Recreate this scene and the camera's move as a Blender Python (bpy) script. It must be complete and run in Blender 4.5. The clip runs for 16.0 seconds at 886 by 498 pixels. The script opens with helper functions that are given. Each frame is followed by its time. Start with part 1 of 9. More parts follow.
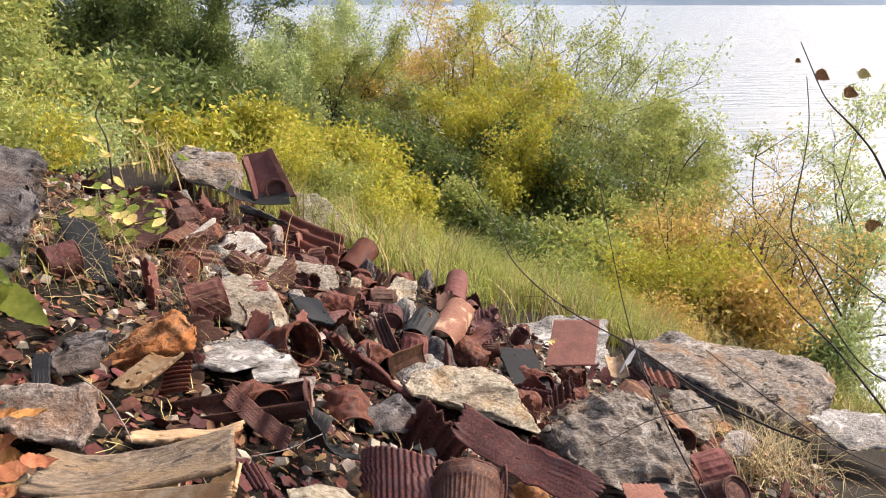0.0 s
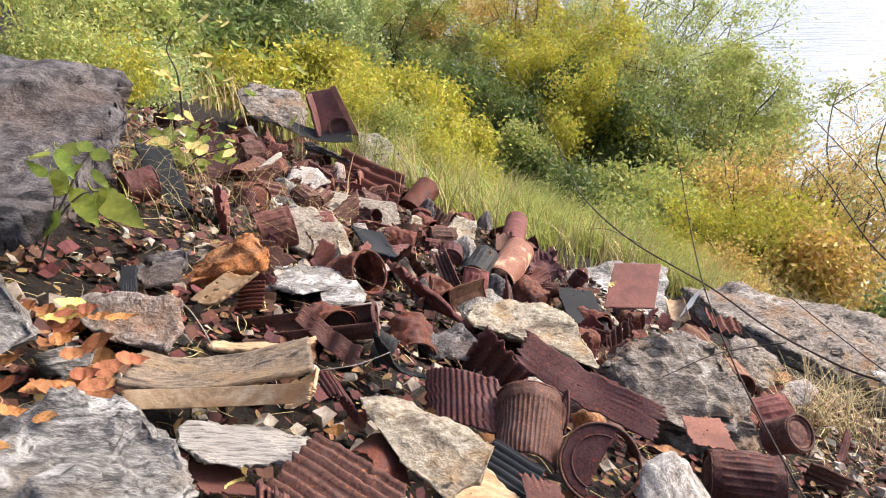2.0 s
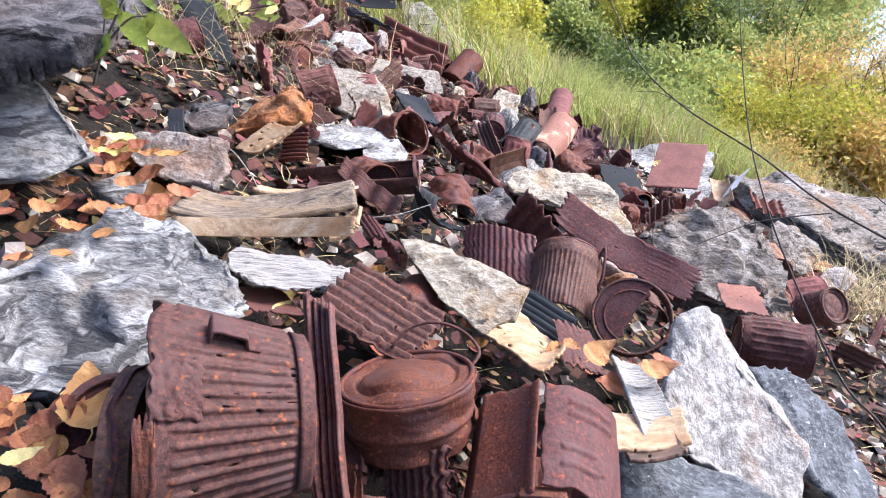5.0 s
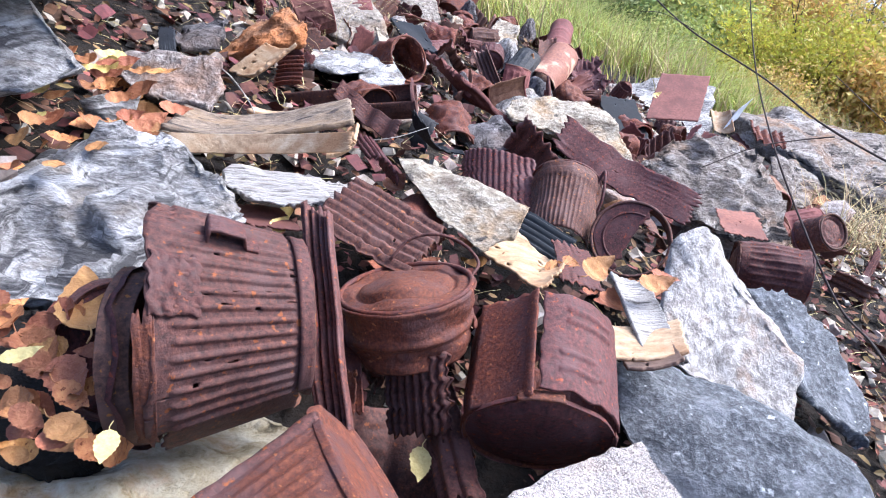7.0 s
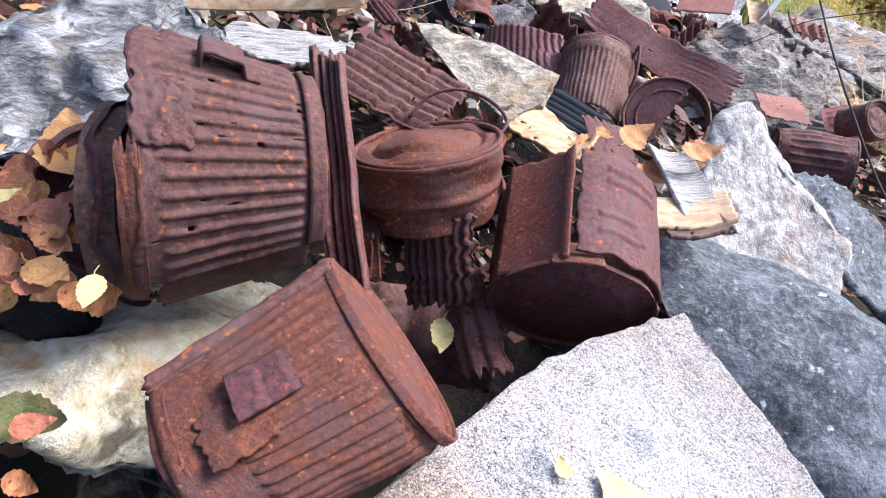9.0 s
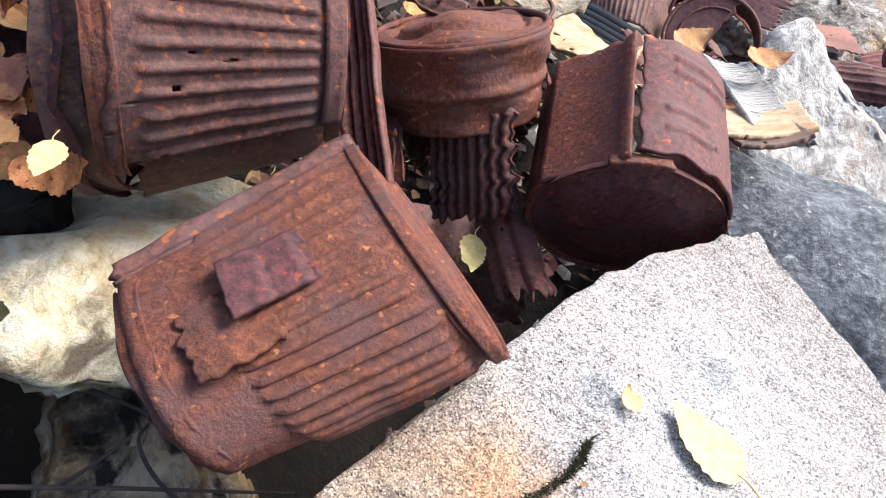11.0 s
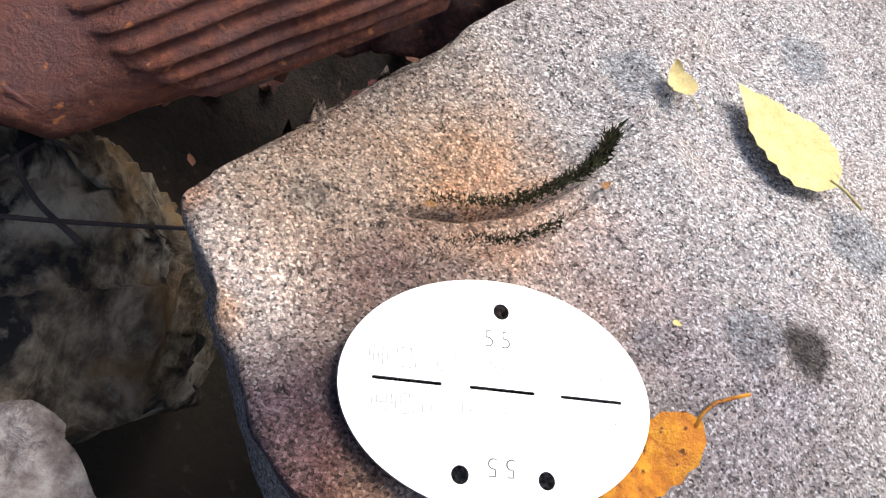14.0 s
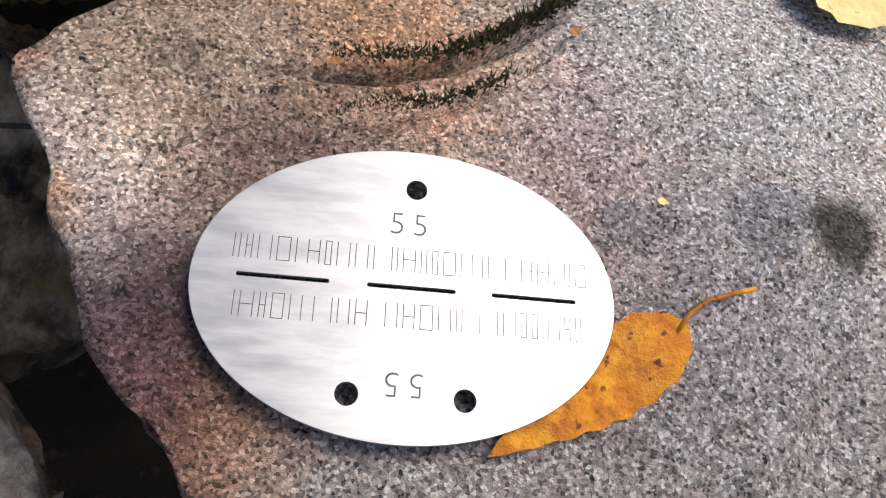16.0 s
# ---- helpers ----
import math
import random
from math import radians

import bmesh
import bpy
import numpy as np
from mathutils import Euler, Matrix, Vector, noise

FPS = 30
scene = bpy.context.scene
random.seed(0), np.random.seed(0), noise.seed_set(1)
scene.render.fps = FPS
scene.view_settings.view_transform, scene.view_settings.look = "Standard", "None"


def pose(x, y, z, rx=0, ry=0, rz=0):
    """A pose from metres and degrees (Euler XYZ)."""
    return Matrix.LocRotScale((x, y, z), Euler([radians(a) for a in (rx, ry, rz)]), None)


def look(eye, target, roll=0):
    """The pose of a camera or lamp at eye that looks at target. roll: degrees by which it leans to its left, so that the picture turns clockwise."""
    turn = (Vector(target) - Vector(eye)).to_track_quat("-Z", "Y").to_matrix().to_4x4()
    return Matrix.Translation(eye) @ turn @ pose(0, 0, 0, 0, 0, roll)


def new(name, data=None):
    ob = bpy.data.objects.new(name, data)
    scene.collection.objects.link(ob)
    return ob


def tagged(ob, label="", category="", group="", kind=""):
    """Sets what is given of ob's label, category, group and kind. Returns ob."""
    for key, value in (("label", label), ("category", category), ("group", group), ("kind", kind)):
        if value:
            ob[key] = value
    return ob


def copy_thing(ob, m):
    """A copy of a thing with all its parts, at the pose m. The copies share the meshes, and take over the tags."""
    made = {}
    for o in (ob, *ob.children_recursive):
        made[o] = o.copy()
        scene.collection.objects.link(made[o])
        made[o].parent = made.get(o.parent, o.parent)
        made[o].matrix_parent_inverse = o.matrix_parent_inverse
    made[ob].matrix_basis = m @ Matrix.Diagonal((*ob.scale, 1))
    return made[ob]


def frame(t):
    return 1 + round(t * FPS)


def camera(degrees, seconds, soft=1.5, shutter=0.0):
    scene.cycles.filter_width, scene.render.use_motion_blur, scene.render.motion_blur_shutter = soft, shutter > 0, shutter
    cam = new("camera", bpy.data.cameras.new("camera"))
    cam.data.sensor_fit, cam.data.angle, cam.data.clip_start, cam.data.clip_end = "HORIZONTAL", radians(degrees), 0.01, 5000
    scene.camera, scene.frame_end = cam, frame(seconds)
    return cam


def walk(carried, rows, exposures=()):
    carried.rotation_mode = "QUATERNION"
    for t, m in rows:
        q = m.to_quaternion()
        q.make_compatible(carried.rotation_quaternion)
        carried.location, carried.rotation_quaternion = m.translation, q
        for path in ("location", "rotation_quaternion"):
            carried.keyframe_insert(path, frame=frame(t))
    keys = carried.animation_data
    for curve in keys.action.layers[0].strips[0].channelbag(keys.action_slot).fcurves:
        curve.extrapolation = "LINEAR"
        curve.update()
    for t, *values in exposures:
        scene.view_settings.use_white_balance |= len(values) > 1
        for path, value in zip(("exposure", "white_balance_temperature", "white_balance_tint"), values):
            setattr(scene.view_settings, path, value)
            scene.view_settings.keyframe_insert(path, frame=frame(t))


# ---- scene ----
cam = camera(63.60, 16.0, 1.1)
# seconds, eye, target, roll
PATH = [
    (0, (0.0000, 0.0000, 0.5000), (-0.0000, 0.9455, 0.1744), -0.00),
    (0.5, (-0.0033, -0.0049, 0.4916), (-0.0060, 0.9329, 0.1442), 0.58),
    (1, (-0.0057, -0.0122, 0.4884), (-0.0398, 0.9202, 0.1286), -0.16),
    (1.5, (-0.0152, -0.0197, 0.4804), (-0.0764, 0.9041, 0.1024), -0.27),
    (2, (-0.0194, -0.0222, 0.4747), (-0.0952, 0.8936, 0.0802), -0.09),
    (2.5, (-0.0235, -0.0235, 0.4699), (-0.1159, 0.8838, 0.0597), -0.13),
    (3, (-0.0258, -0.0267, 0.4592), (-0.1269, 0.8702, 0.0287), 0.49),
    (3.5, (-0.0229, -0.0283, 0.4553), (-0.1370, 0.8541, -0.0010), 0.36),
    (4, (-0.0224, -0.0362, 0.4482), (-0.1453, 0.8274, -0.0407), 0.44),
    (6.5, (-0.0206, -0.0546, 0.4211), (-0.1275, 0.7486, -0.1648), 1.19),
    (7, (-0.0218, -0.0566, 0.4123), (-0.1286, 0.7326, -0.1925), 0.95),
    (7.5, (-0.0229, -0.0562, 0.3982), (-0.1302, 0.7160, -0.2280), 0.89),
    (8, (-0.0258, -0.0520, 0.3816), (-0.1358, 0.7019, -0.2662), 0.49),
    (8.5, (-0.0279, -0.0497, 0.3653), (-0.1443, 0.6824, -0.3058), 0.14),
    (9, (-0.0317, -0.0427, 0.3464), (-0.1429, 0.6672, -0.3491), 0.60),
    (11.5, (-0.0552, -0.0150, 0.2549), (-0.1583, 0.6208, -0.5100), 1.64),
    (12, (-0.0532, -0.0122, 0.2364), (-0.1538, 0.5740, -0.5675), 1.08),
    (12.5, (-0.0514, -0.0132, 0.2204), (-0.1435, 0.5454, -0.6039), 1.32),
    (13, (-0.0454, -0.0098, 0.2008), (-0.1545, 0.5071, -0.6483), -0.91),
    (13.5, (-0.0393, -0.0056, 0.1871), (-0.1649, 0.4854, -0.6749), -3.48),
    (14, (-0.0304, -0.0054, 0.1759), (-0.1711, 0.4652, -0.6952), -6.32),
    (14.5, (-0.0224, -0.0040, 0.1655), (-0.1978, 0.4292, -0.7186), -11.86),
    (15, (-0.0145, -0.0039, 0.1523), (-0.2127, 0.4036, -0.7391), -15.66),
    (15.5, (-0.0113, 0.0009, 0.1436), (-0.2455, 0.3822, -0.7507), -20.90),
    (16, (-0.0031, 0.0068, 0.1368), (-0.2404, 0.3679, -0.7651), -23.26),
]
EXPOSURES = [(0, 1.1, 7400, 14), (3, 1.42, 6500, 12.5), (4, 1.53, 6100, 14), (7, 1.64, 5500, 13.5), (9, 1.57, 5650, 12), (11.5, 1.66, 6100, 7.5), (12.5, 1.55, 6050, 9), (13.5, 1.15, 6200, 10), (14.5, 0.86, 6400, 11), (16, 0.62, 6450, 12)]
walk(cam, [(t, look(eye, target, roll)) for t, eye, target, roll in PATH], EXPOSURES)

# ---- light ----
world = bpy.data.worlds.new("overcast_sky")
scene.world = world
world.use_nodes = True
wn = world.node_tree
bg = wn.nodes["Background"]
sky = wn.nodes.new("ShaderNodeTexSky")
sky.sky_type, sky.sun_disc = "NISHITA", False
sky.sun_elevation, sky.sun_rotation = radians(42), radians(60)
sky.air_density, sky.dust_density, sky.ozone_density = 1.0, 3.5, 1.0
wn.links.new(sky.outputs[0], bg.inputs[0])
bg.inputs[1].default_value = 0.115
sun = new("sun", bpy.data.lights.new("sun", "SUN"))
sun.data.energy, sun.data.angle, sun.data.color = 2.25, radians(32), (1.0, 0.95, 0.87)
sun.matrix_world = look((6.0, 3.5, 6.2), (0, 0, 0))


# ---- materials ----
def material(name, stops, scale=20.0, bump=0.3, rough=0.85, metal=0.0, stretch=(1, 1, 1), large=None, spots=None, vary=0.0, vein=None, detail=8.0, bump_scale=0.004, island=0.0, seed=0.0, crystal=None, blotches=(), thin=0.0):
    """A grainy surface: a ramp over fine noise, larger stains, spots of another colour, veins in one direction, relief."""
    m = bpy.data.materials.new(name)
    m.use_nodes = True
    t = m.node_tree
    b = t.nodes["Principled BSDF"]

    def node(kind, **values):
        n = t.nodes.new(kind)
        for key, value in values.items():
            n.inputs[key].default_value = value
        return n

    def link(a, c):
        t.links.new(a, c)

    def mix(kind, fac, a, c):
        n = t.nodes.new("ShaderNodeMix")
        n.data_type, n.blend_type = "RGBA", kind
        for socket, value in ((n.inputs[0], fac), (n.inputs[6], a), (n.inputs[7], c)):
            if isinstance(value, (int, float)):
                socket.default_value = value
            elif isinstance(value, tuple):
                socket.default_value = (*value, 1.0)
            else:
                link(value, socket)
        return n.outputs[2]

    def ramp(source, entries):
        n = t.nodes.new("ShaderNodeValToRGB")
        while len(n.color_ramp.elements) < len(entries):
            n.color_ramp.elements.new(0.5)
        for e, (at, colour) in zip(n.color_ramp.elements, entries):
            e.position, e.color = at, (*colour, 1.0)
        link(source, n.inputs[0])
        return n.outputs[0]

    grey = lambda v: (v, v, v)
    coord = t.nodes.new("ShaderNodeTexCoord")
    place = node("ShaderNodeMapping", Scale=stretch, Location=(seed, seed * 0.7, seed * 1.3))
    link(coord.outputs["Object"], place.inputs[0])
    fine = node("ShaderNodeTexNoise", Scale=scale, Detail=detail, Roughness=0.68)
    link(place.outputs[0], fine.inputs[0])
    colour = ramp(fine.outputs["Fac"], stops)
    if large:
        wide = node("ShaderNodeTexNoise", Scale=large[0], Detail=5.0, Roughness=0.6)
        link(place.outputs[0], wide.inputs[0])
        colour = mix("MIX", ramp(wide.outputs["Fac"], [(large[2], grey(0)), (large[3], grey(1))]), colour, mix("MULTIPLY", 0.55, large[1], colour) if len(large) > 4 else mix("MIX", 0.3, large[1], colour))
    for vein in (vein if isinstance(vein, list) else [vein] if vein else []):
        band = node("ShaderNodeMapping", Scale=vein[3], Rotation=(0.9, 0.3, seed))
        link(coord.outputs["Object"], band.inputs[0])
        streak = node("ShaderNodeTexNoise", Scale=vein[0], Detail=6.0, Roughness=0.62, Distortion=0.25)
        link(band.outputs[0], streak.inputs[0])
        colour = mix("MIX", ramp(streak.outputs["Fac"], [(vein[2], grey(0)), (min(1.0, vein[2] + (vein[4] if len(vein) > 4 else 0.12)), grey(1))]), colour, vein[1])
    if spots:
        dots = node("ShaderNodeTexNoise", Scale=spots[0], Detail=3.0, Roughness=0.5)
        link(place.outputs[0], dots.inputs[0])
        colour = mix("MIX", ramp(dots.outputs["Fac"], [(spots[2], grey(0)), (spots[2] + 0.06, grey(1))]), colour, spots[1])
    if crystal:
        cells = node("ShaderNodeTexVoronoi", Scale=crystal[0])
        link(place.outputs[0], cells.inputs["Vector"])
        split = t.nodes.new("ShaderNodeSeparateColor")
        link(cells.outputs["Color"], split.inputs[0])
        grains = ramp(split.outputs[0], [(0.0, crystal[1]), (0.17, crystal[1]), (0.21, crystal[2]), (0.55, crystal[2]), (0.6, (0.62, 0.585, 0.56)), (0.86, (0.46, 0.35, 0.30)), (0.90, (0.88, 0.87, 0.85))])
        colour = mix("MIX", crystal[3], colour, grains)
    if blotches:
        warp = node("ShaderNodeTexNoise", Scale=90.0, Detail=7.0, Roughness=0.65)
        link(coord.outputs["Object"], warp.inputs[0])
        for at, radius, tint, strength, edge in blotches:
            away = t.nodes.new("ShaderNodeVectorMath")
            away.operation = "DISTANCE"
            away.inputs[1].default_value = at
            link(coord.outputs["Object"], away.inputs[0])
            ragged = t.nodes.new("ShaderNodeMath")
            ragged.operation = "MULTIPLY_ADD"
            ragged.inputs[1].default_value, ragged.inputs[2].default_value = -1.5 * radius, 0.75 * radius
            link(warp.outputs["Fac"], ragged.inputs[0])
            total = t.nodes.new("ShaderNodeMath")
            total.operation = "SUBTRACT"
            link(away.outputs["Value"], total.inputs[0])
            link(ragged.outputs[0], total.inputs[1])
            mask = t.nodes.new("ShaderNodeMapRange")
            mask.inputs[1].default_value, mask.inputs[2].default_value = radius * (1 + edge), radius * (1 - edge)
            mask.inputs[3].default_value, mask.inputs[4].default_value = 0.0, strength
            link(total.outputs[0], mask.inputs[0])
            colour = mix("MIX", mask.outputs[0], colour, mix("MULTIPLY", 1.0, colour, tint))
    if vary or island:
        info = t.nodes.new("ShaderNodeNewGeometry" if island else "ShaderNodeObjectInfo")
        source = info.outputs["Random Per Island"] if island else info.outputs["Random"]
        hsv = t.nodes.new("ShaderNodeHueSaturation")
        amount = island or vary
        for socket, low, high, twist in (("Value", 1 - amount, 1 + amount, 1.0), ("Hue", 0.5 - 0.09 * amount, 0.5 + 0.09 * amount, 7.31)):
            turn = t.nodes.new("ShaderNodeMath")
            turn.operation = "MULTIPLY"
            turn.inputs[1].default_value = twist
            part_of = t.nodes.new("ShaderNodeMath")
            part_of.operation = "FRACT"
            span = t.nodes.new("ShaderNodeMapRange")
            span.inputs[3].default_value, span.inputs[4].default_value = low, high
            link(source, turn.inputs[0])
            link(turn.outputs[0], part_of.inputs[0])
            link(part_of.outputs[0], span.inputs[0])
            link(span.outputs[0], hsv.inputs[socket])
        link(colour, hsv.inputs["Color"])
        colour = hsv.outputs[0]
    link(colour, b.inputs["Base Color"])
    b.inputs["Metallic"].default_value = metal
    b.inputs["Specular IOR Level"].default_value = 0.35
    shine = ramp(fine.outputs["Fac"], [(0.3, grey(max(0.05, rough - 0.12))), (0.7, grey(min(1, rough + 0.1)))])
    link(shine, b.inputs["Roughness"])
    if thin:
        glow_through = t.nodes.new("ShaderNodeBsdfTranslucent")
        both = t.nodes.new("ShaderNodeMixShader")
        both.inputs[0].default_value = thin
        link(colour, glow_through.inputs["Color"])
        link(b.outputs[0], both.inputs[1])
        link(glow_through.outputs[0], both.inputs[2])
        link(both.outputs[0], t.nodes["Material Output"].inputs["Surface"])
    if bump:
        relief = node("ShaderNodeBump", Strength=bump, Distance=bump_scale)
        link(fine.outputs["Fac"], relief.inputs["Height"])
        link(relief.outputs[0], b.inputs["Normal"])
    return m


RUST = material("rust", [(0.28, (0.020, 0.010, 0.010)), (0.47, (0.085, 0.035, 0.030)), (0.6, (0.14, 0.056, 0.046)), (0.8, (0.25, 0.10, 0.06))], 260, 0.8, 0.7, 0.15, large=(30, (0.12, 0.065, 0.062), 0.5, 0.66), spots=(190, (0.30, 0.09, 0.03), 0.64), vary=0.22, bump_scale=0.0012, detail=6)
RUST_RED = material("rust_red", [(0.25, (0.030, 0.011, 0.009)), (0.5, (0.125, 0.037, 0.022)), (0.75, (0.27, 0.088, 0.042))], 330, 1.0, 0.72, 0.1, large=(42, (0.085, 0.042, 0.042), 0.47, 0.62), spots=(230, (0.36, 0.13, 0.05), 0.655), vary=0.06, bump_scale=0.0014, detail=7)
RUST_PALE = material("rust_pale", [(0.25, (0.08, 0.032, 0.026)), (0.5, (0.21, 0.09, 0.068)), (0.75, (0.32, 0.15, 0.11))], 140, 0.6, 0.8, 0.05, large=(14, (0.13, 0.055, 0.045), 0.45, 0.6), vary=0.25, bump_scale=0.0015)
RUST_WORN = material("rust_with_worn_pale_patch", [(0.25, (0.10, 0.04, 0.03)), (0.5, (0.24, 0.105, 0.075)), (0.75, (0.36, 0.18, 0.12))], 120, 0.6, 0.75, 0.05, large=(9, (0.72, 0.52, 0.36), 0.50, 0.60), bump_scale=0.0015)
BURNT = material("burnt_black", [(0.3, (0.004, 0.004, 0.005)), (0.7, (0.021, 0.022, 0.025))], 45, 0.5, 0.7, vary=0.3)
SLATE = material("slate_black", [(0.3, (0.006, 0.008, 0.011)), (0.7, (0.020, 0.024, 0.032))], 35, 0.3, 0.8, vary=0.25, large=(8, (0.03, 0.034, 0.04), 0.5, 0.7))
GRANITE = material("granite", [(0.34, (0.035, 0.03, 0.03)), (0.44, (0.20, 0.175, 0.165)), (0.52, (0.38, 0.34, 0.315)), (0.62, (0.66, 0.62, 0.585))], 300, 1.0, 0.85, large=(26, (0.40, 0.29, 0.22), 0.50, 0.66), spots=(300, (0.035, 0.03, 0.034), 0.61), bump_scale=0.0050, detail=12, crystal=(1650, (0.015, 0.013, 0.016), (0.27, 0.24, 0.23), 0.62), blotches=[
    ((-0.0533, -0.0419, 0.0834), 0.0423, (1.18, 0.94, 0.72), 0.80, 0.60),
    ((-0.0277, -0.0268, 0.0735), 0.0200, (1.20, 0.88, 0.58), 0.65, 0.50),
    ((-0.0536, -0.1067, 0.0851), 0.0221, (0.30, 0.22, 0.29), 0.95, 0.50),
    ((-0.0412, -0.0626, 0.0794), 0.0154, (0.30, 0.22, 0.29), 0.75, 0.60),
    ((-0.0501, -0.0901, 0.0834), 0.0100, (0.30, 0.22, 0.29), 0.70, 0.60),
    ((-0.0051, -0.0525, 0.0657), 0.0289, (1.06, 0.93, 0.90), 0.80, 0.60),
    ((0.0632, 0.0179, 0.0385), 0.0803, (1.65, 1.72, 1.80), 0.80, 0.60),
    ((-0.0691, -0.0728, 0.0900), 0.0147, (1.65, 1.72, 1.80), 0.80, 0.50),
    ((0.0367, -0.0742, 0.0507), 0.0353, (0.72, 0.70, 0.76), 0.80, 0.60),
    ((0.0073, 0.0241, 0.0592), 0.0102, (0.60, 0.65, 0.69), 0.90, 0.22),
    ((-0.0593, -0.0645, 0.0862), 0.0047, (0.60, 0.65, 0.69), 0.90, 0.22),
    ((-0.0630, -0.0491, 0.0872), 0.0070, (0.60, 0.65, 0.69), 0.90, 0.22),
    ((-0.0550, -0.0324, 0.0838), 0.0035, (0.60, 0.65, 0.69), 0.90, 0.22),
    ((0.0178, -0.0593, 0.0573), 0.0067, (0.60, 0.65, 0.69), 0.90, 0.22),
    ((0.0433, -0.0494, 0.0476), 0.0085, (0.60, 0.65, 0.69), 0.90, 0.22),
    ((0.0780, -0.0081, 0.0336), 0.0105, (0.60, 0.65, 0.69), 0.90, 0.22),
    ((-0.0680, -0.0418, 0.0889), 0.0055, (0.60, 0.65, 0.69), 0.90, 0.22),
    ((0.0656, 0.0586, 0.0366), 0.0099, (0.60, 0.65, 0.69), 0.90, 0.22),
    ((-0.0881, -0.0581, 0.0968), 0.0055, (1.1, 0.5, 0.25), 0.80, 0.50),
    ((0.0576, -0.0493, 0.0423), 0.0070, (0.10, 0.09, 0.08), 0.95, 0.30),
    ((-0.0401, -0.1124, 0.0802), 0.0148, (1.35, 0.82, 0.42), 0.70, 0.50),
    ((-0.0758, -0.0841, 0.0928), 0.0094, (0.9, 0.6, 0.36), 0.80, 0.50)])
GNEISS = material("gneiss", [(0.30, (0.05, 0.048, 0.05)), (0.46, (0.24, 0.23, 0.225)), (0.64, (0.50, 0.49, 0.485))], 70, 0.9, 0.85, stretch=(1.0, 2.2, 2.6), large=(12, (0.30, 0.25, 0.20), 0.52, 0.7), vein=[(9, (0.66, 0.655, 0.66), 0.56, (0.35, 0.6, 5.0), 0.08), (13, (0.085, 0.082, 0.085), 0.575, (0.25, 0.5, 5.0), 0.07), (48, (0.11, 0.105, 0.105), 0.585, (0.3, 0.6, 4.0), 0.06)], bump_scale=0.0144)
GNEISS_DARK = material("gneiss_dark", [(0.34, (0.025, 0.022, 0.025)), (0.46, (0.10, 0.09, 0.094)), (0.60, (0.24, 0.22, 0.225))], 34, 1.0, 0.8, stretch=(1, 1.0, 1.3), large=(6, (0.17, 0.12, 0.10), 0.54, 0.68), vein=[(7, (0.42, 0.40, 0.40), 0.63, (1.0, 1.0, 2.2), 0.04), (9, (0.018, 0.016, 0.018), 0.60, (0.8, 1.0, 3.0), 0.04)], bump_scale=0.03)
BLUESTONE = material("blue_grey_stone", [(0.28, (0.025, 0.028, 0.036)), (0.5, (0.095, 0.102, 0.115)), (0.7, (0.27, 0.285, 0.31))], 170, 0.9, 0.72, large=(20, (0.27, 0.285, 0.315), 0.52, 0.66), spots=(90, (0.56, 0.58, 0.60), 0.665), vein=[(10, (0.035, 0.038, 0.046), 0.59, (1, 1.2, 1.6), 0.08)], bump_scale=0.006)
WHITESTONE = material("white_veined_stone", [(0.28, (0.12, 0.105, 0.095)), (0.46, (0.36, 0.33, 0.305)), (0.65, (0.66, 0.635, 0.61))], 70, 1.0, 0.8, stretch=(1.5, 1, 1), large=(14, (0.36, 0.24, 0.16), 0.54, 0.68), vein=[(9, (0.17, 0.165, 0.17), 0.58, (3, 1, 1.2), 0.08), (12, (0.74, 0.73, 0.72), 0.60, (2, 1, 1.6), 0.08)], bump_scale=0.0108)
CREAM = material("cream_stone", [(0.30, (0.11, 0.085, 0.06)), (0.48, (0.36, 0.31, 0.24)), (0.68, (0.60, 0.55, 0.47))], 75, 0.9, 0.85, stretch=(1, 1, 2.2), large=(11, (0.42, 0.26, 0.12), 0.53, 0.66), vein=[(9, (0.17, 0.13, 0.10), 0.57, (1, 1, 5), 0.09), (26, (0.10, 0.085, 0.075), 0.62, (1, 1, 2), 0.06)], bump_scale=0.0126)
LEDGE = material("ledge_stone_cream", [(0.30, (0.26, 0.17, 0.08)), (0.44, (0.62, 0.52, 0.33)), (0.64, (0.84, 0.78, 0.62))], 50, 0.9, 0.85, stretch=(1, 1, 2.2), large=(16, (0.55, 0.27, 0.07), 0.49, 0.62), vein=[(9, (0.18, 0.14, 0.09), 0.60, (1, 1, 5), 0.08), (34, (0.34, 0.10, 0.05), 0.68, (1, 1, 1), 0.06)], bump_scale=0.0126)
DEEPSTONE = material("dark_brown_stone", [(0.3, (0.02, 0.016, 0.013)), (0.46, (0.11, 0.085, 0.06)), (0.66, (0.36, 0.30, 0.22))], 75, 1.0, 0.8, stretch=(1, 1, 2.2), large=(16, (0.30, 0.18, 0.075), 0.5, 0.62), vein=[(11, (0.52, 0.46, 0.36), 0.545, (1, 1.2, 3), 0.1), (16, (0.010, 0.009, 0.009), 0.55, (1, 1.2, 3), 0.08)], bump_scale=0.012)
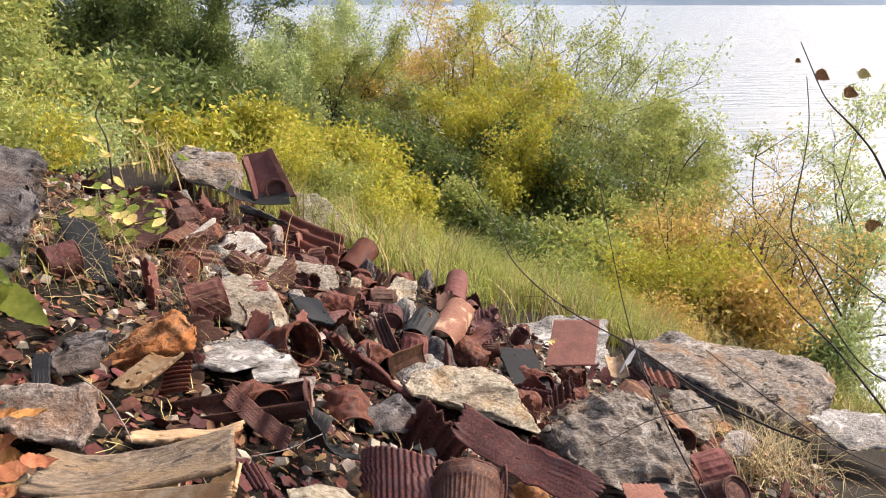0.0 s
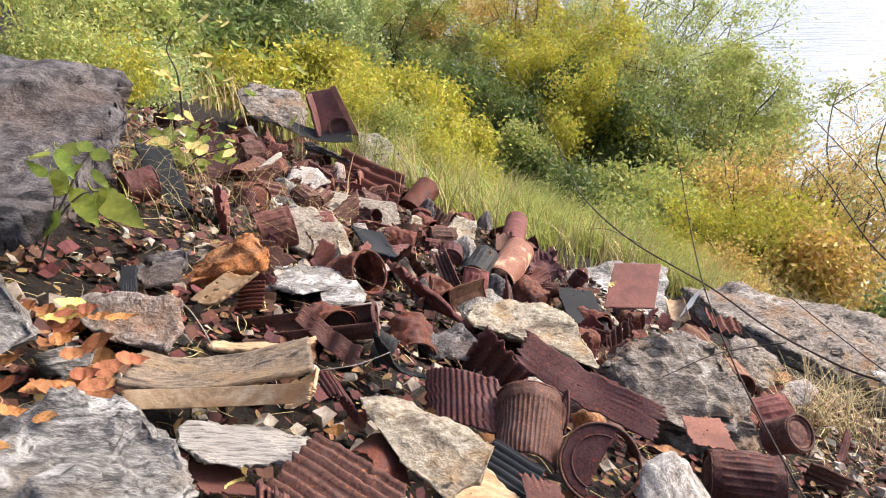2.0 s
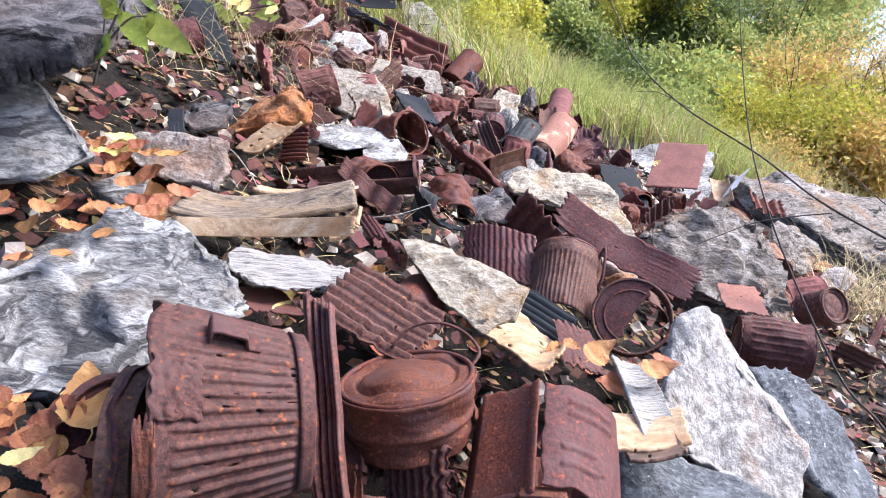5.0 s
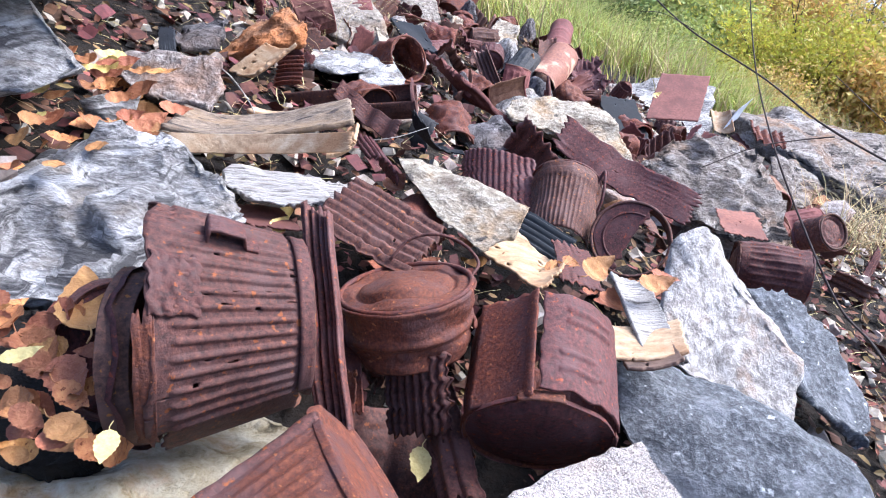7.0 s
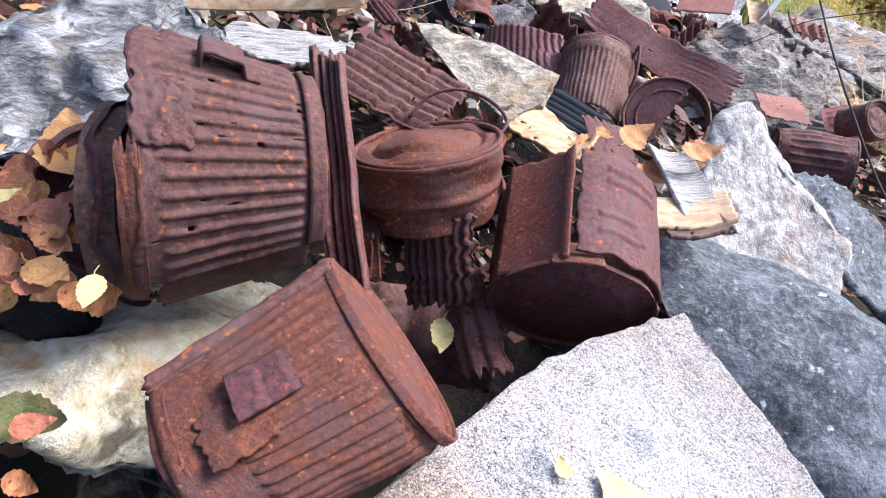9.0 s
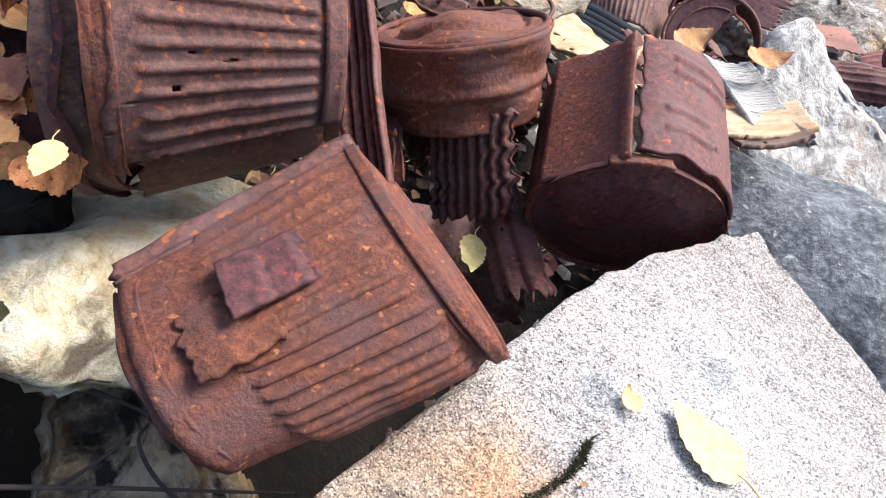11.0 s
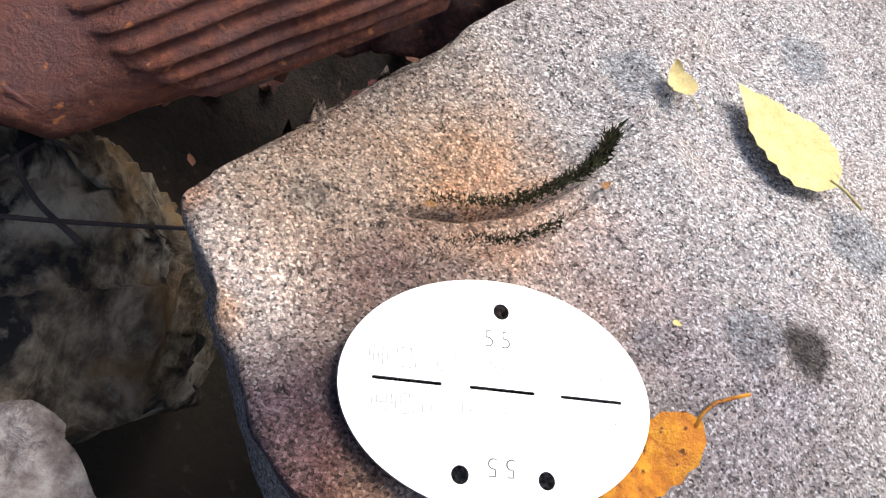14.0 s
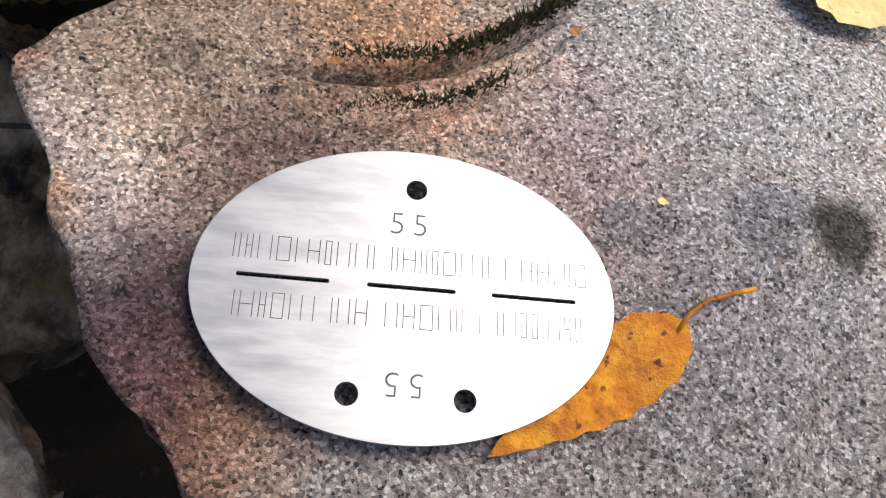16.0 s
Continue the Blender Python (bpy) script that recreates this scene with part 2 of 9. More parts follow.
GREYTAN = material("grey_tan_stone", [(0.30, (0.09, 0.075, 0.06)), (0.47, (0.28, 0.24, 0.20)), (0.68, (0.50, 0.455, 0.40))], 60, 1.0, 0.86, stretch=(1, 1, 1.8), large=(8, (0.34, 0.22, 0.13), 0.52, 0.66), vein=[(7, (0.11, 0.09, 0.075), 0.58, (1, 1, 4), 0.07)], spots=(50, (0.08, 0.07, 0.06), 0.64), bump_scale=0.014)
OCHRE = material("ochre_stone", [(0.25, (0.10, 0.04, 0.02)), (0.5, (0.36, 0.17, 0.08)), (0.72, (0.56, 0.34, 0.20))], 80, 0.9, 0.85, stretch=(1, 1, 1.6), large=(9, (0.52, 0.18, 0.05), 0.44, 0.6), spots=(30, (0.10, 0.07, 0.06), 0.62), bump_scale=0.0108)
PINKGREY = material("pink_grey_stone", [(0.28, (0.07, 0.055, 0.052)), (0.46, (0.28, 0.235, 0.22)), (0.66, (0.56, 0.52, 0.50))], 110, 1.0, 0.88, large=(9, (0.36, 0.20, 0.12), 0.5, 0.66), spots=(40, (0.10, 0.085, 0.085), 0.62), vein=[(14, (0.64, 0.61, 0.59), 0.60, (1, 1.3, 2), 0.08)], bump_scale=0.010)
BANKROCK = material("weathered_outcrop", [(0.3, (0.06, 0.05, 0.044)), (0.47, (0.23, 0.195, 0.17)), (0.68, (0.46, 0.42, 0.39))], 34, 1.0, 0.88, stretch=(1, 1.4, 1.8), large=(4, (0.36, 0.20, 0.10), 0.52, 0.66), vein=[(5, (0.54, 0.51, 0.49), 0.58, (0.6, 1, 3.5), 0.08), (8, (0.035, 0.03, 0.03), 0.58, (0.5, 0.9, 4), 0.05)], bump_scale=0.03)
BARK = material("bark", [(0.32, (0.06, 0.045, 0.037)), (0.48, (0.19, 0.145, 0.11)), (0.70, (0.40, 0.32, 0.24))], 70, 0.9, 0.8, stretch=(1, 1.5, 1.5), large=(13, (0.30, 0.20, 0.11), 0.48, 0.64), spots=(42, (0.06, 0.045, 0.04), 0.60), bump_scale=0.006)
BARK_PALE = material("pale_bark", [(0.3, (0.22, 0.13, 0.075)), (0.5, (0.48, 0.33, 0.20)), (0.75, (0.66, 0.53, 0.38))], 60, 0.6, 0.75, stretch=(1, 1.8, 1), large=(20, (0.36, 0.17, 0.07), 0.5, 0.68), bump_scale=0.003)
BARK_OUT = material("outer_bark_brown", [(0.3, (0.05, 0.035, 0.03)), (0.55, (0.16, 0.10, 0.075)), (0.8, (0.30, 0.21, 0.16))], 30, 0.6, 0.85, stretch=(1, 3, 1), bump_scale=0.004)
GREYWOOD = material("weathered_wood", [(0.34, (0.08, 0.07, 0.062)), (0.44, (0.36, 0.335, 0.31)), (0.62, (0.66, 0.64, 0.615))], 30, 0.9, 0.9, stretch=(1, 9, 9), large=(30, (0.22, 0.17, 0.13), 0.52, 0.66), bump_scale=0.006)
CHARRED = material("charred_wood", [(0.3, (0.015, 0.014, 0.014)), (0.55, (0.06, 0.056, 0.055)), (0.8, (0.22, 0.21, 0.20))], 30, 0.8, 0.8, stretch=(1, 7, 7), bump_scale=0.005)
LEAF_YELLOW = material("leaf_yellow", [(0.3, (0.62, 0.42, 0.10)), (0.6, (0.80, 0.66, 0.25))], 6, 0.3, 0.6, vary=0.12, spots=(13, (0.42, 0.22, 0.07), 0.69), bump_scale=0.03)
LEAF_PALE = material("leaf_pale_yellow", [(0.3, (0.42, 0.32, 0.11)), (0.6, (0.58, 0.49, 0.22))], 6, 0.3, 0.6, spots=(15, (0.42, 0.25, 0.09), 0.66), vary=0.06, bump_scale=0.03)
LEAF_AMBER = material("leaf_amber", [(0.3, (0.17, 0.042, 0.004)), (0.48, (0.42, 0.145, 0.006)), (0.66, (0.66, 0.33, 0.016))], 4.5, 0.4, 0.5, large=(2.6, (0.20, 0.05, 0.006), 0.50, 0.66), spots=(16, (0.10, 0.025, 0.006), 0.63), bump_scale=0.03)
LEAF_ORANGE = material("leaf_orange", [(0.3, (0.24, 0.085, 0.03)), (0.5, (0.46, 0.20, 0.065)), (0.7, (0.60, 0.34, 0.12))], 4, 0.3, 0.5, spots=(9, (0.17, 0.05, 0.012), 0.60), vary=0.12, bump_scale=0.03)
LEAF_TAN = material("leaf_tan", [(0.3, (0.22, 0.085, 0.036)), (0.5, (0.37, 0.155, 0.065)), (0.7, (0.52, 0.27, 0.12))], 3, 0.4, 0.55, vary=0.22, large=(1.3, (0.26, 0.09, 0.04), 0.52, 0.75), bump_scale=0.03)
LEAF_GREEN = material("leaf_green", [(0.3, (0.14, 0.21, 0.035)), (0.6, (0.34, 0.40, 0.08)), (0.8, (0.50, 0.48, 0.11))], 4, 0.2, 0.5, vary=0.2, bump_scale=0.03, thin=0.4)
LEAF_BROWNING = material("leaf_browning", [(0.3, (0.035, 0.045, 0.015)), (0.5, (0.10, 0.11, 0.03)), (0.7, (0.20, 0.085, 0.04))], 5, 0.4, 0.5, large=(2, (0.16, 0.05, 0.03), 0.5, 0.6), bump_scale=0.03)
LITTER = material("litter", [(0.3, (0.080, 0.036, 0.021)), (0.55, (0.192, 0.096, 0.052)), (0.8, (0.336, 0.200, 0.104))], 40, 0.3, 0.8, island=0.6, bump_scale=0.001)
FLAKES = material("rust_flakes", [(0.25, (0.028, 0.011, 0.009)), (0.5, (0.084, 0.032, 0.024)), (0.75, (0.168, 0.070, 0.049))], 50, 0.5, 0.75, 0.1, island=0.4, bump_scale=0.002)
CHIPS = material("stone_chips", [(0.25, (0.14, 0.11, 0.09)), (0.5, (0.36, 0.31, 0.26)), (0.75, (0.64, 0.60, 0.55))], 40, 0.6, 0.88, island=0.35, bump_scale=0.004)
# brown soil taken to near black: shade of the gaps is in its colour
SHADED_SOIL = material("soil", [(0.25, (0.003, 0.002, 0.0015)), (0.5, (0.011, 0.007, 0.005)), (0.75, (0.034, 0.021, 0.014))], 40, 0.9, 0.95, large=(1.6, (0.030, 0.022, 0.012), 0.5, 0.62), spots=(120, (0.05, 0.032, 0.02), 0.64), bump_scale=0.02)
DARKTWIG = material("dark_twig", [(0.3, (0.022, 0.016, 0.016)), (0.7, (0.085, 0.06, 0.055))], 60, 0.5, 0.7)
LIMB = material("limb_bark", [(0.3, (0.03, 0.027, 0.022)), (0.7, (0.14, 0.12, 0.10))], 20, 0.5, 0.85)
CROWN_DEEP = material("crown_deep_green", [(0.3, (0.088, 0.125, 0.038)), (0.7, (0.237, 0.300, 0.095))], 1.6, 0.0, 0.5, island=0.35, thin=0.4)
CROWN_GREEN = material("crown_green", [(0.3, (0.252, 0.300, 0.084)), (0.7, (0.540, 0.570, 0.194))], 1.6, 0.0, 0.5, island=0.32, thin=0.4)
CROWN_LIGHT = material("crown_light", [(0.3, (0.349, 0.443, 0.189)), (0.7, (0.617, 0.671, 0.334))], 1.6, 0.0, 0.5, island=0.32, thin=0.4)
CROWN_YELLOW = material("crown_yellow", [(0.3, (0.358, 0.358, 0.048)), (0.7, (0.650, 0.594, 0.109))], 1.6, 0.0, 0.55, island=0.3, thin=0.4)
CROWN_GOLD = material("crown_gold", [(0.3, (0.515, 0.347, 0.097)), (0.7, (0.784, 0.616, 0.242))], 1.6, 0.0, 0.55, island=0.3, thin=0.4)
GRASS_GREEN = material("grass_green", [(0.3, (0.246, 0.296, 0.067)), (0.7, (0.493, 0.517, 0.146))], 3, 0.0, 0.6, island=0.4, thin=0.4)
GRASS_DRY = material("grass_dry", [(0.3, (0.40, 0.29, 0.13)), (0.7, (0.66, 0.53, 0.29))], 3, 0.0, 0.7, island=0.3)
MOSS = material("moss", [(0.3, (0.008, 0.010, 0.003)), (0.7, (0.06, 0.055, 0.015))], 200, 0.5, 0.95, island=0.5)
ALUMINIUM = material("brushed_aluminium", [(0.3, (0.27, 0.275, 0.285)), (0.7, (0.36, 0.365, 0.37))], 60, 0.04, 0.42, 0.8, stretch=(1, 5, 1), large=(60, (0.40, 0.40, 0.40), 0.45, 0.7), bump_scale=0.0002)
STAMPED = material("stamped_mark", [(0.3, (0.05, 0.048, 0.046)), (0.7, (0.11, 0.105, 0.10))], 200, 0.1, 0.6, 0.1)
PAPER = material("white_scrap", [(0.3, (0.66, 0.66, 0.66)), (0.7, (0.82, 0.82, 0.82))], 20, 0.2, 0.7)
# the blue of distance haze is put into the hills' colour
HAZED_HILL = material("haze_blue_hill", [(0.3, (0.24, 0.32, 0.42)), (0.7, (0.34, 0.42, 0.52))], 0.004, 0.0, 1.0)


def water_material():
    m = bpy.data.materials.new("lake_water")
    m.use_nodes = True
    t, b = m.node_tree, m.node_tree.nodes["Principled BSDF"]
    # pale base colour carries the glare of the sky on the lake
    b.inputs["Base Color"].default_value = (0.46, 0.51, 0.55, 1)
    b.inputs["Roughness"].default_value = 0.12
    b.inputs["IOR"].default_value = 1.33
    coord, place = t.nodes.new("ShaderNodeTexCoord"), t.nodes.new("ShaderNodeMapping")
    place.inputs["Scale"].default_value = (0.35, 1.5, 1.0)
    wave, relief = t.nodes.new("ShaderNodeTexNoise"), t.nodes.new("ShaderNodeBump")
    wave.inputs["Scale"].default_value, wave.inputs["Detail"].default_value = 0.8, 5.0
    relief.inputs["Strength"].default_value, relief.inputs["Distance"].default_value = 1.0, 0.9
    t.links.new(coord.outputs["Object"], place.inputs[0])
    t.links.new(place.outputs[0], wave.inputs[0])
    t.links.new(wave.outputs["Fac"], relief.inputs["Height"])
    t.links.new(relief.outputs[0], b.inputs["Normal"])
    return m


WATER = water_material()


# ---- shapes ----
def slope(x, y):
    """The scree's mean surface: it falls away ahead and towards the lake."""
    return -0.05 - 0.28 * (y - 0.3) - 0.4 * x


def ground_height(x, y):
    near = 0.36 * math.exp(-(x * x + (y - 0.2) ** 2) / 0.14)
    z = slope(x, y) - 0.055 - near
    z += 0.05 * noise.noise((x * 1.7, y * 1.7, 0)) + 0.02 * noise.noise((x * 6, y * 6, 3))
    z = min(z, 9.0 + 0.02 * z)
    return max(z, -7.0)


def in_pile(x, y):
    return -1.7 < x < 1.6 and -0.3 < y < 3.5 - 0.5 * x


def mesh_of(name, bm, mat, smooth=True):
    me = bpy.data.meshes.new(name)
    bm.normal_update()
    bm.to_mesh(me)
    bm.free()
    me.materials.append(mat)
    if smooth:
        me.polygons.foreach_set("use_smooth", [True] * len(me.polygons))
    return me


def part(name, bm, mat, parent=None, label="", smooth=True):
    ob = new(name, mesh_of(name, bm, mat, smooth))
    if parent:
        ob.parent = parent
    return tagged(ob, label)


def mesh_from(name, verts, faces, mat, smooth=False):
    me = bpy.data.meshes.new(name)
    me.from_pydata(verts, [], faces)
    me.materials.append(mat)
    if smooth:
        me.polygons.foreach_set("use_smooth", [True] * len(me.polygons))
    return me


def thing(name, label, category, group="", kind=""):
    return tagged(new(name), label, category, group, kind)


def frame_of(a, b, up=(0, 0, 1)):
    """A pose at a whose z axis points to b."""
    a, b = Vector(a), Vector(b)
    z = (b - a).normalized()
    x = Vector(up).cross(z)
    x = x.normalized() if x.length > 1e-4 else Vector((1, 0, 0))
    y = z.cross(x)
    m = Matrix((x, y, z)).transposed().to_4x4()
    m.translation = a
    return m


def stone(name, corners, mat, label, step=0.02, rough=0.012, grain=9.0, layers=(0, 0, 1), ledge=0.0, pitch=60.0, soften=1, seed=0, group="stones of the scree", category="stone", fine=None, relief=None):
    """A broken stone: the hull of a few corners, refined, its edges worn and its faces uneven, with ledges along the layering."""
    centre = sum((Vector(c) for c in corners), Vector()) / len(corners)
    bm = bmesh.new()
    for c in corners:
        bm.verts.new(Vector(c) - centre)
    hull = bmesh.ops.convex_hull(bm, input=bm.verts)
    bmesh.ops.delete(bm, geom=[g for g in hull["geom_interior"] if isinstance(g, bmesh.types.BMVert)], context="VERTS")
    bmesh.ops.triangulate(bm, faces=bm.faces)
    for _ in range(9):
        long = [e for e in bm.edges if e.calc_length() > (fine[2] if fine and ((e.verts[0].co + e.verts[1].co) * 0.5 + centre - Vector(fine[0])).length < fine[1] else step)]
        if not long or len(bm.verts) > 45000:
            break
        bmesh.ops.subdivide_edges(bm, edges=long, cuts=1)
        bmesh.ops.triangulate(bm, faces=[f for f in bm.faces if len(f.verts) > 3])
    for _ in range(soften):
        bmesh.ops.smooth_vert(bm, verts=bm.verts, factor=0.5, use_axis_x=True, use_axis_y=True, use_axis_z=True)
    bm.normal_update()
    d = Vector(layers).normalized()
    shift = Vector((seed * 3.7, seed * 1.9, seed * 2.3))
    for v in bm.verts:
        p = v.co * grain + shift
        n = noise.turbulence(p, 4, False, amplitude_scale=0.55, frequency_scale=2.1) - 0.35
        facet = noise.cell(p * 0.7 + 0.35 * noise.noise_vector(p * 1.3)) * 0.5
        move = rough * (n + 0.55 * facet)
        if ledge:
            s = (v.co.dot(d) * pitch + 1.1 * noise.noise(p * 0.6)) % 1.0
            move += ledge * (s ** 3 - 0.4)
        if relief:
            move += relief(v.co + centre)
        v.co += v.normal * move
    ob = part(name, bm, mat)
    ob.location = centre
    return tagged(ob, label, category, group)


def attach(child, parent):
    """Makes a placed mesh a part of its thing, where it is."""
    child.parent = parent
    child.matrix_parent_inverse = parent.matrix_basis.inverted()
    return child


def thicken(ob, amount):
    mod = ob.modifiers.new("thickness", "SOLIDIFY")
    mod.thickness, mod.offset = amount, 0.0


def shell(r0, r1, length, ribs=0, rib=0.0015, arc=(0, 360), dent=0.004, tear=0.0, seed=0, margin=(0.14, 0.86), rings=()):
    """A thin tin wall round the z axis, with pressed ribs along it or rings round it, dents and a torn rim."""
    span = radians(arc[1] - arc[0])
    nt = max(24, int((ribs * 10 if ribs else 64) * span / (2 * math.pi)))
    nz = 30
    closed = arc[1] - arc[0] >= 360
    bm = bmesh.new()
    grid = []
    for j in range(nz + 1):
        s = j / nz
        row = []
        for i in range(nt + (0 if closed else 1)):
            a = radians(arc[0]) + span * i / nt
            r = r0 + (r1 - r0) * s
            if ribs and margin[0] < s < margin[1]:
                phase = (a * ribs / (2 * math.pi)) % 1.0 - 0.5
                r += rib * math.exp(-(phase / 0.17) ** 2)
            for at in rings:
                r += 0.0030 * math.exp(-((s - at) * length / 0.0030) ** 2)
            q = Vector((math.cos(a), math.sin(a), s * 2.0 + seed * 5.1))
            r += dent * noise.noise(q * 1.3) + dent * 0.35 * noise.noise(q * 4.0)
            z = length * s
            if tear and s > 0.6:
                z -= tear * length * (s - 0.6) / 0.4 * max(0.0, noise.noise(q * 2.6) + 0.35 * noise.noise(q * 9.0) + 0.15)
            row.append(bm.verts.new((r * math.cos(a), r * math.sin(a), z)))
        grid.append(row)
    n = len(grid[0])
    for j in range(nz):
        for i in range(n if closed else n - 1):
            k = (i + 1) % n
            if tear and noise.noise(Vector((i * 0.33, j * 0.45, seed * 3.3))) > 0.62:
                continue
            bm.faces.new((grid[j][i], grid[j][k], grid[j + 1][k], grid[j + 1][i]))
    return bm


def disc(r, z=0.0, rings=((0.82, -0.002), (0.74, -0.002)), dent=0.002, seed=0, lip=0.004, dome=None):
    """A pressed tin end: concentric steps, a rolled lip and dents."""
    bm = bmesh.new()
    radii = sorted({0.0, 0.25, 0.5, 0.62, 0.70, 0.74, 0.78, 0.82, 0.86, 0.92, 0.97, 1.0})
    rows = []
    for f in radii:
        h = 0.0
        for at, depth in rings:
            if f < at:
                h += depth
        row = []
        for i in range(40 if f else 1):
            a = 2 * math.pi * i / 40
            q = Vector((f * math.cos(a), f * math.sin(a), seed * 2.7))
            if dome:
                h_at = h + dome[2] * math.exp(-((q.x - dome[0]) ** 2 + (q.y - dome[1]) ** 2) / dome[3] ** 2)
            row.append(bm.verts.new((r * q.x, r * q.y, z + (h_at if dome else h) + dent * noise.noise(q * 2.3) + 0.3 * dent * noise.noise(q * 7))))
        rows.append(row)
    edge = [bm.verts.new((v.co.x * 1.02, v.co.y * 1.02, v.co.z - lip)) for v in rows[-1]]
    rows.append(edge)
    for lo, hi in zip(rows, rows[1:]):
        for i in range(40):
            k = (i + 1) % 40
            if len(lo) == 1:
                bm.faces.new((lo[0], hi[i], hi[k]))
            else:
                bm.faces.new((lo[i], hi[i], hi[k], lo[k]))
    return bm


def tube(points, radii, sides=7, wobble=0.0, seed=0):
    """A tapered rod along a run of points."""
    bm = bmesh.new()
    pts = [Vector(p) for p in points]
    rows = []
    for i, p in enumerate(pts):
        d = (pts[min(i + 1, len(pts) - 1)] - pts[max(i - 1, 0)]).normalized()
        x = d.orthogonal().normalized()
        if rows:
            x = (last - d * last.dot(d)).normalized()
        last = x
        y = d.cross(x)
        r = radii[i]
        row = []
        for k in range(sides):
            a = 2 * math.pi * k / sides
            w = 1 + wobble * noise.noise(p * 90 + Vector((a, seed, 0)))
            row.append(bm.verts.new(p + (x * math.cos(a) + y * math.sin(a)) * r * w))
        rows.append(row)
    for lo, hi in zip(rows, rows[1:]):
        for k in range(sides):
            m = (k + 1) % sides
            bm.faces.new((lo[k], lo[m], hi[m], hi[k]))
    bm.faces.new(rows[0][::-1])
    bm.faces.new(rows[-1])
    return bm


def smooth_run(points, steps=6):
    """A Catmull-Rom run through the points."""
    p = [Vector(a) for a in points]
    p = [p[0] * 2 - p[1]] + p + [p[-1] * 2 - p[-2]]
    out = []
    for i in range(1, len(p) - 2):
        for k in range(steps):
            t = k / steps
            a, b, c, d = p[i - 1], p[i], p[i + 1], p[i + 2]
            out.append(0.5 * (2 * b + (c - a) * t + (2 * a - 5 * b + 4 * c - d) * t * t + (3 * b - a - 3 * c + d) * t ** 3))
    return out + [p[-2]]


def rolled_edge(ob, r, z, thick=0.003, arc=(0, 360), mat=None, name="rim"):
    pts = [(r * math.cos(radians(a)), r * math.sin(radians(a)), z) for a in np.linspace(arc[0], arc[1], 40)]
    return part(name, tube(pts, [thick] * 40, 6), mat or RUST, ob)


def can(name, bottom, top, r0, r1, label, mat=None, ribs=36, rib=0.002, dent=0.004, tear=0.0, arc=(0, 360), ends=(True, False), turn=0.0, seed=0, rings=(), rims=(True, True), category="tin can", group="rusty tin cans", margin=(0.14, 0.86), lid_mat=None):
    """A tin can lying from bottom to top, made of a wall, ends and rolled rims."""
    mat = mat or RUST
    ob = thing(name, label, category, group)
    length = (Vector(top) - Vector(bottom)).length
    ob.matrix_world = frame_of(bottom, top) @ pose(0, 0, 0, 0, 0, turn)
    wall = part("wall", shell(r0, r1, length, ribs, rib, arc, dent, tear, seed, margin, rings), mat, ob)
    thicken(wall, 0.0016)
    if ends[0]:
        part("bottom", disc(r0 * 0.985, 0.001, seed=seed), lid_mat or mat, ob)
    if ends[1]:
        part("lid", disc(r1 * 0.985, length - 0.002, seed=seed + 1, rings=((0.82, -0.003), (0.7, 0.002))), lid_mat or mat, ob)
    if rims[0]:
        rolled_edge(ob, r0, 0.0, 0.0022, arc, mat, "bottom_rim")
    if rims[1] and not tear:
        rolled_edge(ob, r1, length, 0.0022, arc, mat, "top_rim")
    return ob


def clad(r0, r1, length, s0, s1, a0, a1, lift=None, ragged=0.0, seed=0, n=(30, 24)):
    """A plate that follows a can's wall between two heights and two angles, lifted off it by lift(u, v), with ragged edges."""
    bm = bmesh.new()
    rows = []
    for j in range(n[1] + 1):
        v = j / n[1]
        row = []
        for i in range(n[0] + 1):
            u = i / n[0]
            su = s0 + (s1 - s0) * (0.5 + (u - 0.5) * (1 + ragged * noise.noise(Vector((v * 6, seed, 1 if u > 0.5 else 2)))))
            av = a0 + (a1 - a0) * (0.5 + (v - 0.5) * (1 + ragged * noise.noise(Vector((u * 6, seed, 3 if v > 0.5 else 4)))))
            r = r0 + (r1 - r0) * su + (lift(u, v) if lift else 0.0) + 0.0006 * noise.noise(Vector((u * 5, v * 5, seed)))
            row.append(bm.verts.new((r * math.cos(radians(av)), r * math.sin(radians(av)), su * length)))
        rows.append(row)
    for lo, hi in zip(rows, rows[1:]):
        for i in range(n[0]):
            bm.faces.new((lo[i], lo[i + 1], hi[i + 1], hi[i]))
    return bm


def plate_on(name, ob, bm, mat, thick=0.0016, label=""):
    p = part(name, bm, mat, ob, label)
    thicken(p, thick)
    return p


def bump_run(f, points):
    """A piecewise straight profile."""
    for (a, h), (b, k) in zip(points, points[1:]):
        if f <= b:
            return h + (k - h) * (f - a) / max(b - a, 1e-6)
    return points[-1][1]


